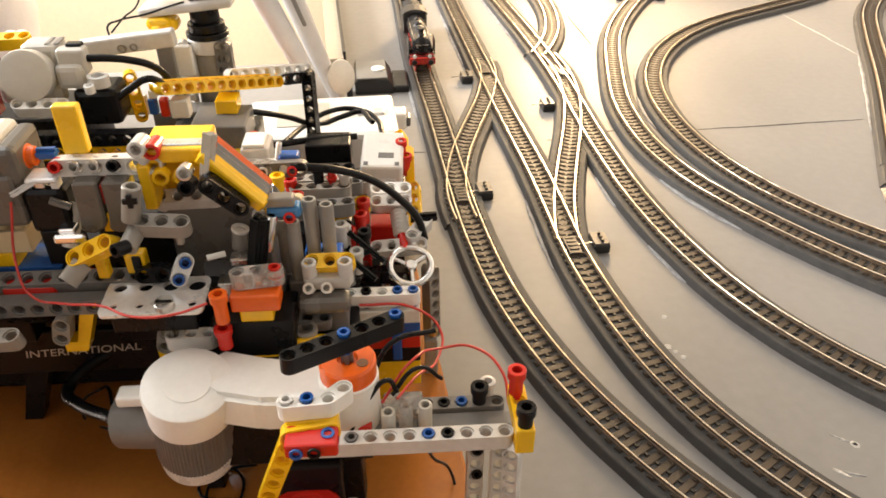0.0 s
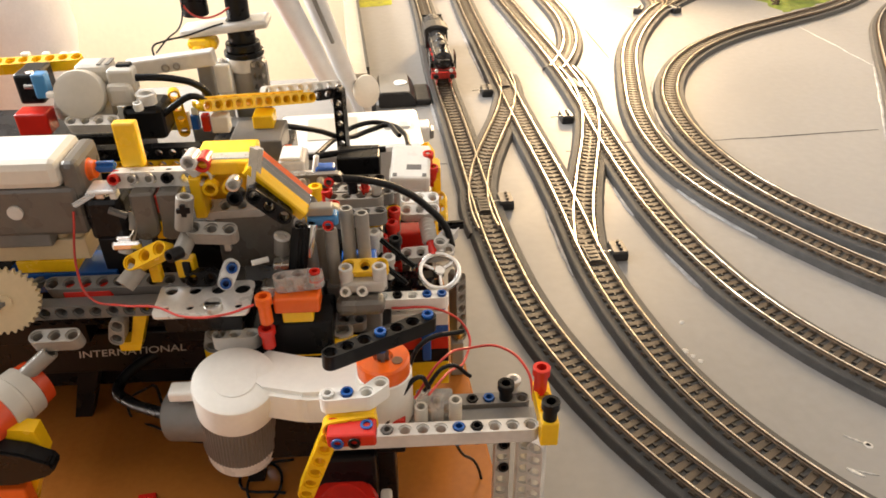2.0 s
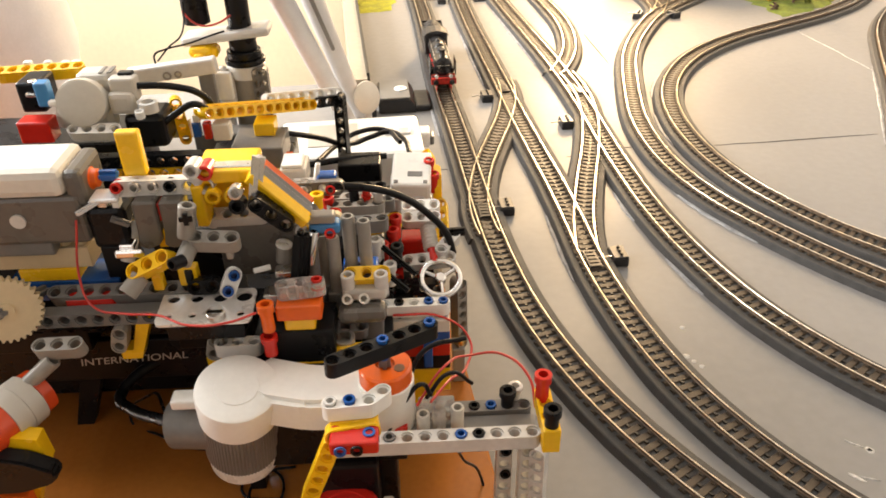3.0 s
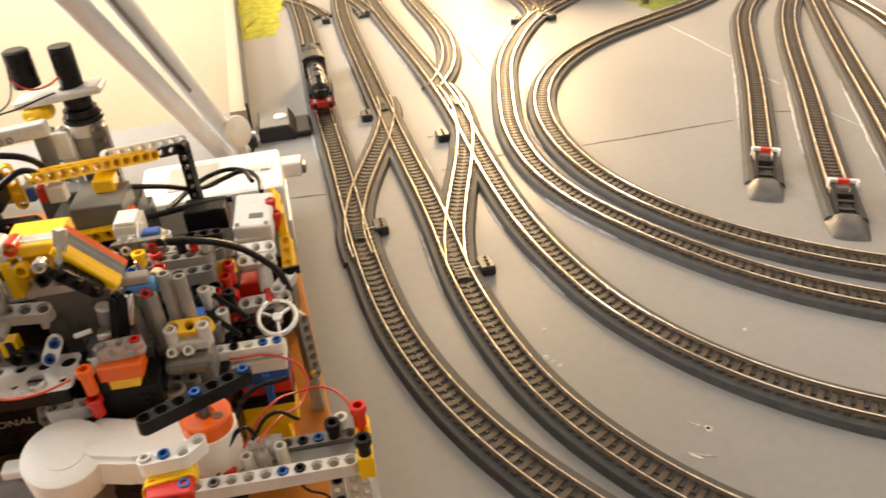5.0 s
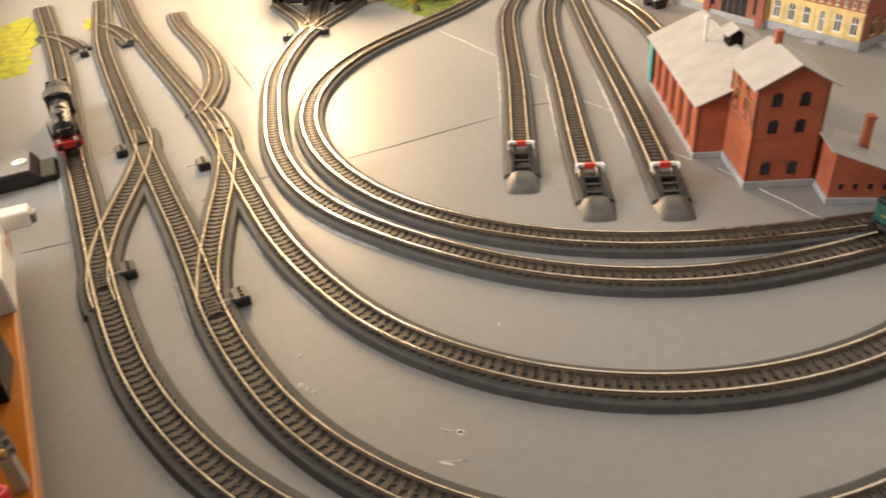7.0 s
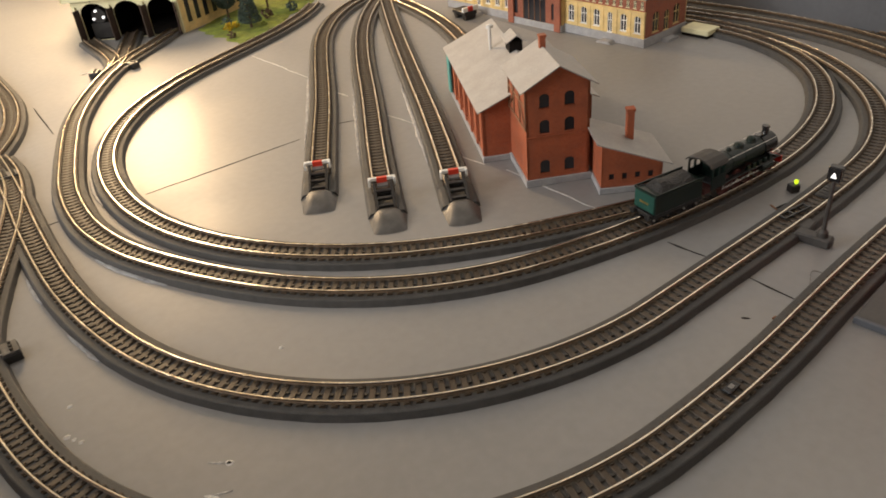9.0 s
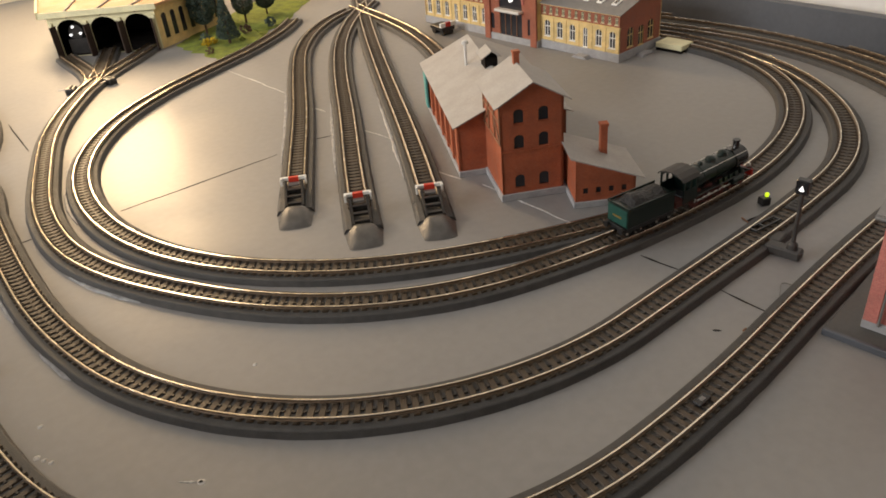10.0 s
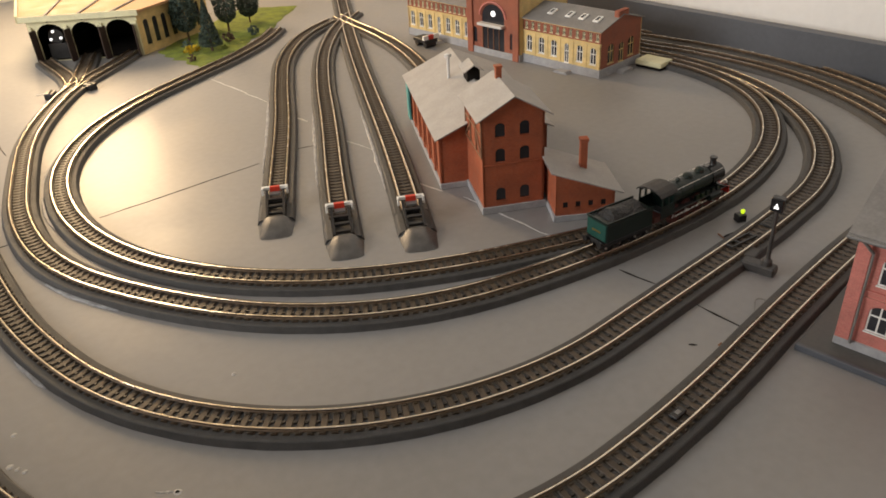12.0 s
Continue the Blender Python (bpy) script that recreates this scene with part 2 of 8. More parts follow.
# ---------------------------------------------------------------- mesh helpers


def put(name, bm, material, parent=None, label="", smooth=False):
    me = bpy.data.meshes.new(name)
    if smooth:
        for f in bm.faces:
            f.smooth = True
    bm.to_mesh(me)
    bm.free()
    for m in material if isinstance(material, (list, tuple)) else [material]:
        me.materials.append(m)
    ob = new(name, me)
    if parent:
        ob.parent = parent
    if label:
        tagged(ob, label)
    return ob


def part(name, bm, material, parent, label="", smooth=False):
    return put(name, bm, M[material] if isinstance(material, str) else [M[k] for k in material], parent, label, smooth)


def thing(name, at, label, category, group="", turn=0.0, kind=""):
    ob = new(name)
    ob.empty_display_size = 0.01
    ob.matrix_basis = Matrix.Translation(at) @ Matrix.Rotation(turn, 4, "Z")
    return tagged(ob, label, category, group, kind)


def box(bm, x0, x1, y0, y1, z0, z1, bevel=0.0, m=None, mi=0, seg=1):
    r = bmesh.ops.create_cube(bm, size=1.0)
    vs = r["verts"]
    for v in vs:
        v.co = Vector((x0 + (v.co.x + 0.5) * (x1 - x0), y0 + (v.co.y + 0.5) * (y1 - y0), z0 + (v.co.z + 0.5) * (z1 - z0)))
    fs = {f for v in vs for f in v.link_faces}
    for f in fs:
        f.material_index = mi
    if bevel:
        es = list({e for v in vs for e in v.link_edges})
        out = bmesh.ops.bevel(bm, geom=es, offset=bevel, segments=seg, affect="EDGES", profile=0.5)
        vs = list({v for f in out["faces"] for v in f.verts} | {v for v in vs if v.is_valid})
        for f in out["faces"]:
            f.material_index = mi
    if m is not None:
        bmesh.ops.transform(bm, matrix=m, verts=[v for v in vs if v.is_valid])
    return bm


def rod(bm, a, b, r0, r1=None, seg=14, mi=0, caps=True):
    """A round bar from a to b."""
    a, b = Vector(a), Vector(b)
    r1 = r0 if r1 is None else r1
    d = b - a
    q = d.to_track_quat("Z", "Y").to_matrix().to_4x4()
    rings = []
    for p, r in ((a, r0), (b, r1)):
        rings.append([bm.verts.new(p + q @ Vector((math.cos(2 * math.pi * k / seg) * r, math.sin(2 * math.pi * k / seg) * r, 0))) for k in range(seg)])
    for k in range(seg):
        f = bm.faces.new((rings[0][k], rings[0][(k + 1) % seg], rings[1][(k + 1) % seg], rings[1][k]))
        f.material_index, f.smooth = mi, True
    if caps:
        for ring in (rings[0][::-1], rings[1]):
            cap = bm.faces.new(ring)
            cap.material_index = mi
            for e in cap.edges:
                e.smooth = False
    return bm


def lathe(bm, a, axis, profile, seg=20, mi=0):
    """A turned form: profile of (height, radius) along axis from a."""
    q = Vector(axis).to_track_quat("Z", "Y").to_matrix().to_4x4()
    a = Vector(a)
    rings = []
    for h, r in profile:
        rings.append([bm.verts.new(a + q @ Vector((math.cos(2 * math.pi * k / seg) * r, math.sin(2 * math.pi * k / seg) * r, h))) for k in range(seg)])
    for lo, hi in zip(rings, rings[1:]):
        for k in range(seg):
            f = bm.faces.new((lo[k], lo[(k + 1) % seg], hi[(k + 1) % seg], hi[k]))
            f.material_index, f.smooth = mi, True
    ends = [bm.faces.new(rings[0][::-1]), bm.faces.new(rings[-1])]
    for cap in ends:
        cap.material_index = mi
        for e in cap.edges:
            e.smooth = False
    # corners of the profile stay crisp
    for (h0, r0), (h1, r1), (h2, r2), ring in zip(profile, profile[1:], profile[2:], rings[1:]):
        bend = abs(math.atan2(r1 - r0, h1 - h0) - math.atan2(r2 - r1, h2 - h1))
        if min(bend, 2 * math.pi - bend) > 0.6:
            for k in range(seg):
                e = bm.edges.get((ring[k], ring[(k + 1) % seg]))
                if e:
                    e.smooth = False
    return bm


def prism(bm, poly, axis, lo, hi, mi=0):
    """A polygon pushed along an axis. poly: pairs in the other two axes, in order."""
    def at(p, h):
        return {"x": (h, p[0], p[1]), "y": (p[0], h, p[1]), "z": (p[0], p[1], h)}[axis]
    a = [bm.verts.new(at(p, lo)) for p in poly]
    b = [bm.verts.new(at(p, hi)) for p in poly]
    n = len(poly)
    fs = [bm.faces.new(a), bm.faces.new(b[::-1])]
    for k in range(n):
        fs.append(bm.faces.new((a[k], b[k], b[(k + 1) % n], a[(k + 1) % n])))
    for f in fs:
        f.material_index = mi
    bmesh.ops.recalc_face_normals(bm, faces=fs)
    return bm


def cable(name, pts, r, material, parent=None, label="", category="", kind=""):
    cu = bpy.data.curves.new(name, "CURVE")
    cu.dimensions, cu.bevel_depth, cu.bevel_resolution, cu.resolution_u = "3D", r, 2, 6
    sp = cu.splines.new("BEZIER")
    sp.bezier_points.add(len(pts) - 1)
    for bp, p in zip(sp.bezier_points, pts):
        bp.co = p
        bp.handle_left_type = bp.handle_right_type = "AUTO"
    me_ob = bpy.data.objects.new(name + "_tmp", cu)
    scene.collection.objects.link(me_ob)
    dg = bpy.context.evaluated_depsgraph_get()
    me = bpy.data.meshes.new_from_object(me_ob.evaluated_get(dg))
    bpy.data.objects.remove(me_ob)
    bpy.data.curves.remove(cu)
    me.materials.clear()
    me.materials.append(M[material])
    for p in me.polygons:
        p.use_smooth = True
    ob = new(name, me)
    if parent:
        ob.parent = parent
    return tagged(ob, label, category, kind=kind)


# ---------------------------------------------------------------- room and boards
AX, AY = Vector((0.731, 0.682, 0)), Vector((-0.682, 0.731, 0))
BOARD_TURN = math.atan2(0.682, 0.731)


def slab(name, n0, n1, a0, a1, z0, z1, material, label, category="", kind="structure", bevel=0.0):
    bm = bmesh.new()
    box(bm, n0, n1, a0, a1, z0, z1, bevel)
    ob = put(name, bm, M[material])
    ob.matrix_basis = Matrix.Rotation(BOARD_TURN, 4, "Z")
    return tagged(ob, label, category or name, kind=kind)


slab("ground", 0.075, 1.320, -0.6, 1.86, -0.02, 0.0, "board", "grey painted layout board with joints and scuffs", "layout board")
slab("side_table", -0.95, 0.071, -0.6, 0.86, -0.03, -0.002, "board", "grey table top under the plastic machine", "table top")
slab("wall_east", 1.345, 1.42, -2.42, 1.95, -0.76, 1.65, "wall_white", "white painted room wall", "wall")
slab("backdrop_panel", 1.286, 1.304, -0.6, 1.86, 0.0, 0.050, "panel", "dark blue-grey edge panel along the board", "panel")


def mslab(name, x0, x1, y0, y1, z0, z1, material, label, category="", kind="structure", bevel=0.0):
    bm = bmesh.new()
    box(bm, x0, x1, y0, y1, z0, z1, bevel)
    ob = put(name, bm, M[material])
    ob.matrix_basis = MACHINE
    return tagged(ob, label, category or name, kind=kind)


# north wall with a window opening, in four pieces of one mesh
bm = bmesh.new()
for x0, x1, z0, z1 in ((-1.40, 0.32, -0.76, 1.65), (0.78, 1.21, -0.76, 1.65), (0.32, 0.78, -0.76, 0.25), (0.32, 0.78, 1.00, 1.65)):
    box(bm, x0, x1, 1.55, 1.63, z0, z1)
bmesh.ops.remove_doubles(bm, verts=bm.verts, dist=1e-5)
ob = put("wall_north", bm, M["wall"])
ob.matrix_basis = MACHINE
tagged(ob, "cream painted wall in warm light", "wall", kind="structure")
# unseen ceiling with an added lamp opening, in four pieces of one mesh
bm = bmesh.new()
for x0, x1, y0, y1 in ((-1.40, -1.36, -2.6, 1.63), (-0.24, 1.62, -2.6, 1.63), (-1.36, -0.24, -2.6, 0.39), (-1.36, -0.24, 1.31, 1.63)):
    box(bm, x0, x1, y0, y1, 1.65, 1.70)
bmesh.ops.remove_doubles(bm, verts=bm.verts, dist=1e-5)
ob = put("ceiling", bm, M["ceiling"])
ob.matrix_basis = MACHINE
tagged(ob, "plain greyish unseen ceiling with an opening added for a fill lamp", "ceiling", kind="structure")
# unseen west wall, its opening added to let the fill lamp through
bm = bmesh.new()
for y0, y1, z0, z1 in ((-2.5, -0.27, -0.76, 1.65), (0.77, 1.55, -0.76, 1.65), (-0.27, 0.77, -0.76, 0.25), (-0.27, 0.77, 0.99, 1.65)):
    box(bm, -1.40, -1.30, y0, y1, z0, z1)
bmesh.ops.remove_doubles(bm, verts=bm.verts, dist=1e-5)
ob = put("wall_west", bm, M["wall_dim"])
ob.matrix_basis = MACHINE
tagged(ob, "unseen dim beige wall with an opening added for a fill lamp", "wall", kind="structure")
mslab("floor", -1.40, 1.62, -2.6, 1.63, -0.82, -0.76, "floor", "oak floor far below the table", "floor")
mslab("wall_south", -1.40, 1.58, -2.6, -2.5, -0.76, 1.65, "wall_dim", "unseen dim beige wall behind the table, cutting bounce light", "wall")

# ---------------------------------------------------------------- railway tracks
GAUGE = 0.0168
PITCH = 0.0076
RAIL_TOP = 0.0098


def course(start, seg, turns, step=0.004, lead=0.0):
    """Samples (x, y, heading) of a line of equal pieces, each an arc of the given turn in degrees."""
    x, y, h = start[0], start[1], radians(start[2])
    out = [(x - math.cos(h) * lead * k / 8, y - math.sin(h) * lead * k / 8, h) for k in range(8, 0, -1)] if lead else []
    out.append((x, y, h))
    for turn in turns:
        n = max(2, round(seg / step))
        for _ in range(n):
            h += radians(turn) / n / 2
            x, y = x + math.cos(h) * seg / n, y + math.sin(h) * seg / n
            h += radians(turn) / n / 2
            out.append((x, y, h))
    return out


def along(line, s):
    """The place and heading at a length s along a line."""
    d = 0.0
    for p, q in zip(line, line[1:]):
        l = math.hypot(q[0] - p[0], q[1] - p[1])
        if d + l >= s:
            k = (s - d) / l
            return p[0] + (q[0] - p[0]) * k, p[1] + (q[1] - p[1]) * k, p[2] + (q[2] - p[2]) * k
        d += l
    return line[-1]


def length(line):
    return sum(math.hypot(q[0] - p[0], q[1] - p[1]) for p, q in zip(line, line[1:]))


def nearest(line, x, y):
    d, best = 0.0, (9, 0)
    for p, q in zip(line, line[1:]):
        best = min(best, (math.hypot(p[0] - x, p[1] - y), d))
        d += math.hypot(q[0] - p[0], q[1] - p[1])
    return best[1]


def sweep(line, profile, mis, origin, close=True, rough=0.0, seed=0):
    """A profile of (across, height) drawn along a line; mis: the material of each side."""
    bm = bmesh.new()
    rings = []
    for i, (x, y, h) in enumerate(line):
        nx, ny = -math.sin(h), math.cos(h)
        ring = []
        for k, (o, z) in enumerate(profile):
            if rough and z < 0.002:
                o *= 1 + rough * noise.noise((x * 60 + seed, y * 60, k * 7.0))
            ring.append(bm.verts.new((x + nx * o - origin[0], y + ny * o - origin[1], z)))
        rings.append(ring)
    n = len(profile)
    for a, b in zip(rings, rings[1:]):
        for k in range(n if close else n - 1):
            f = bm.faces.new((a[k], b[k], b[(k + 1) % n], a[(k + 1) % n]))
            f.material_index = mis[k]
    if close:
        bm.faces.new(rings[0]), bm.faces.new(rings[-1][::-1])
    bmesh.ops.recalc_face_normals(bm, faces=bm.faces)
    return bm


def rail_profile(off, drop):
    t = RAIL_TOP - drop
    return [(off - 0.0010, t - 0.0028), (off + 0.0010, t - 0.0028), (off + 0.0010, t - 0.0023), (off + 0.0003, t - 0.0019), (off + 0.0006, t - 0.0008),
            (off + 0.0006, t - 0.0002), (off + 0.00045, t), (off - 0.00045, t), (off - 0.0006, t - 0.0002), (off - 0.0006, t - 0.0008), (off - 0.0003, t - 0.0019), (off - 0.0010, t - 0.0023)]


RAIL_SIDES = [1, 1, 1, 1, 1, 0, 0, 0, 1, 1, 1, 1]


def sleeper_mesh():
    """One sleeper across x with moulded chairs, and the contact stud in its middle."""
    bm = bmesh.new()
    w, l = 0.0023, 0.0113
    prism(bm, [(-w, 0), (w, 0), (w, 0.0010), (w - 0.0004, 0.0015), (-w + 0.0004, 0.0015), (-w, 0.0010)], "y", -l, l)
    for s in (-1, 1):
        for e in (-0.0024, 0.0024):
            y = s * GAUGE / 2 + e
            box(bm, -0.0010, 0.0010, y - 0.0007, y + 0.0007, 0.0012, 0.0024)
    box(bm, 0.0023, 0.0047, -0.0009, 0.0009, 0.0002, 0.0017, mi=1)
    me = bpy.data.meshes.new("sleeper")
    bm.to_mesh(me)
    bm.free()
    me.materials.append(M["sleeper"])
    me.materials.append(M["stud"])
    return me


SLEEPER = sleeper_mesh()
SLEEPERS = []


def track(line, label, drop=0.0, half=0.0186, group="railway tracks"):
    """One run of track: ballast bank, two rails; its sleepers come last in the file."""
    o = line[0]
    t = thing("railway_track", (o[0], o[1], 0), label, "railway track", group)
    top = 0.0058 - drop
    part("ballast", sweep(line, [(-half, 0.0), (-0.0168, top - 0.0006), (-0.0160, top), (0.0160, top), (0.0168, top - 0.0006), (half, 0.0)],
                          [0] * 6, o, rough=0.025, seed=o[0]), "ballast", t)
    for s in (-1, 1):
        part("rail", sweep(line, rail_profile(s * GAUGE / 2, drop), RAIL_SIDES, o), ("rail", "rail_side"), t, "worn shiny rail head with brown sides")
    SLEEPERS.append((t, line, top))
    return t


main_1 = course((-0.7201, 1.0338, -47.14), 0.1067, (-1.2, -1.3, -0.4, 1.4, 1.5, -1.1, 0.2, 5.0, 12.0, 14.0, 10.9, 7.6), lead=0.3000)
main_2 = course((-0.7021, 1.1288, -53.87), 0.1441, (4.0, 1.7, 0.2, -0.1, 1.5, -3.4, 12.5, 25.3, 28.5, 25.5, 6.7, -2.5, -3.4, -2.2), lead=0.2100)
main_3 = course((-0.7109, 1.2185, -50.23), 0.1442, (3.2, 1.8, 0.3, -2.6, -3.6, 3.7, 12.4, 25.7, 27.4, 25.7, -0.3, 4.8, 29.2, 24.9, 22.6, 20.4), lead=0.1500)
loop_4 = course((-0.3260, 1.1077, -83.21), 0.1203, (7.1, 11.2, 2.5, 14.8, 22.8, 11.0, 19.0, 21.9, 7.9, 7.2, 16.0, 21.0, 28.5, 25.6, 21.0))
loop_5 = course((-0.0901, 1.4276, -88.90), 0.1113, (-14.9, -9.6, 1.0, 13.6, 18.3, 19.1, 16.5, 19.3, 18.5, 16.2, 10.8, 3.8))
siding_1 = course((0.0762, 0.7452, 101.80), 0.1478, (-0.3, 2.6, -1.9, -15.3, -24.7))
siding_2 = course((0.1480, 0.7084, 103.88), 0.1655, (-1.8, 1.6, -3.4, -9.5, -12.0), lead=0.0036)
siding_3 = course((0.2160, 0.7194, 102.54), 0.2462, (2.5, -0.8, -1.9, 0.2), lead=0.0035)
siding_4 = course((0.0112, 1.4923, -57.69), 0.1057, (3.6, -6.0, -8.0, -8.0))
cross_1 = course((-0.3779, 0.7581, -47.18), 0.0727, (-15.0, -7.2, 1.0, 9.6, 17.8))
cross_2 = course((-0.3230, 0.8177, -41.41), 0.0821, (-13.0, -9.1, -4.3, 2.0, 8.4))
branch = course((-0.3348, 0.8139, 99.88), 0.1271, (19.5, 13.1, 1.9, -9.5))
outer_1 = course((0.5690, 1.2105, -38.02), 0.1207, (-13.1, -16.7, -15.9, -12.4), lead=0.2400)
outer_2 = course((0.5878, 1.2554, -38.16), 0.1279, (-11.7, -14.9, -17.1, -18.7), lead=0.2600)
shed_track = [course((-0.3256, 1.1071, 95.4), 0.055, t) for t in ((26.0, 10.0, 2.0, -4.0), (10.0, 3.0, 0.0, 0.0), (-10.0, -4.0, 4.0, 4.0))]
far_cross_1 = course((-0.79, 1.092, -12.0), 0.045, (-12.0, -8.0, -6.0))
far_cross_2 = course((-0.72, 1.150, -20.0), 0.05, (-12.0, -8.0, -6.0))

TRACKS = [
    (main_1, "grey ballasted model track along the board edge", 0.0),
    (main_2, "grey ballasted model track curving round the layout", 0.0),
    (main_3, "grey ballasted model track sweeping round both loops", 0.0),
    (loop_4, "ballasted model track from the engine shed", 0.0),
    (loop_5, "inner ballasted model track joining a turnout", 0.0002),
    (siding_1, "straight siding ending at a buffer stop", 0.0002),
    (siding_2, "straight siding ending at a buffer stop", 0.0004),
    (siding_3, "straight siding ending at a buffer stop", 0.0),
    (siding_4, "siding passing behind the brick workshop", 0.0003),
    (cross_1, "crossover between two tracks, rails shining gold", 0.0003),
    (cross_2, "crossover between two tracks, rails shining gold", 0.0003),
    (branch, "branch track swinging away from a turnout", 0.0005),
    (outer_1, "outer model track near the edge panel", 0.0004),
    (outer_2, "outer model track near the edge panel", 0.0),
    (shed_track[0], "short track into the engine shed", 0.0004),
    (shed_track[1], "short track into the engine shed", 0.0006),
    (shed_track[2], "short track into the engine shed", 0.0008),
    (far_cross_1, "far crossover between two tracks", 0.0004),
    (far_cross_2, "far crossover between two tracks", 0.0005),
]
for line, label, drop in TRACKS:
    track(line, label, drop)


# ---------------------------------------------------------------- turnout motors, contacts, buffer stops
def turnout_motor(x, y, turn):
    t = thing("turnout_motor", (x, y, 0), "small black turnout motor beside the track", "turnout motor", "turnout motors", turn)
    bm = bmesh.new()
    box(bm, -0.0065, 0.0065, -0.009, 0.009, 0, 0.0075, 0.0008)
    part("housing", bm, "black", t)
    bm = bmesh.new()
    box(bm, -0.006, 0.006, -0.0085, 0.0085, 0.0076, 0.0092, 0.0004)
    part("cover", bm, "plinth_dark", t, "dark metal cover")
    for y0 in (-0.005, 0.0, 0.005):
        bm = bmesh.new()
        rod(bm, (0.001, y0, 0.0092), (0.001, y0, 0.0112), 0.0013, seg=8)
        part("screw", bm, "stud", t)
    bm = bmesh.new()
    rod(bm, (-0.006, -0.004, 0.008), (-0.018, -0.004, 0.0075), 0.0006, seg=6)
    part("throw_rod", bm, "steel", t)
    return t


for x, y in ((-0.2159, 0.4951), (-0.1005, 0.4774), (-0.2563, 0.6892), (-0.3691, 0.7054), (-0.2794, 0.7760), (-0.6530, 1.0160), (-0.6100, 1.0720)):
    h = radians(-48)
    turnout_motor(x, y, h + math.pi / 2)
turnout_motor(0.4600, 0.7200, radians(125))
turnout_motor(-0.3500, 1.1080, radians(10))
turnout_motor(-0.3060, 1.1420, radians(60))


def blades(line, s, side):
    """Check rails and a black tie plate inside a turnout."""
    x, y, h = along(line, s)
    t = thing("turnout_plate", (x, y, 0.0062), "black sliding plate between the rails of a turnout", "turnout plate", "turnout plates", h)
    bm = bmesh.new()
    box(bm, -0.012, 0.012, -0.0052, 0.0052, 0.0012, 0.0024, 0.0004)
    part("plate", bm, "black", t)
    for k in range(5):
        bm = bmesh.new()
        box(bm, -0.011 + k * 0.005, -0.0085 + k * 0.005, -0.0035, 0.0035, 0.0024, 0.0030)
        part("rib", bm, "stud", t)


for line, (x, y) in ((main_1, (-0.223, 0.474)), (main_2, (-0.11, 0.459)), (main_2, (-0.358, 0.732)), (main_3, (-0.300, 0.770)), (main_3, (0.545, 0.676)), (loop_4, (0.47, 0.708))):
    blades(line, nearest(line, x, y), 1)

x, y, h = along(main_2, nearest(main_2, 0.4104, 0.4314))
t = thing("track_contact", (x, y, 0.0062), "small black reed contact between the rails", "track contact", turn=h)
bm = bmesh.new()
box(bm, -0.006, 0.006, -0.003, 0.003, 0.0012, 0.0032, 0.0005)
part("body", bm, "gloss_black", t)
bm = bmesh.new()
box(bm, -0.002, 0.002, -0.0015, 0.0015, 0.0032, 0.0036)
part("mark", bm, "dark_grey", t)


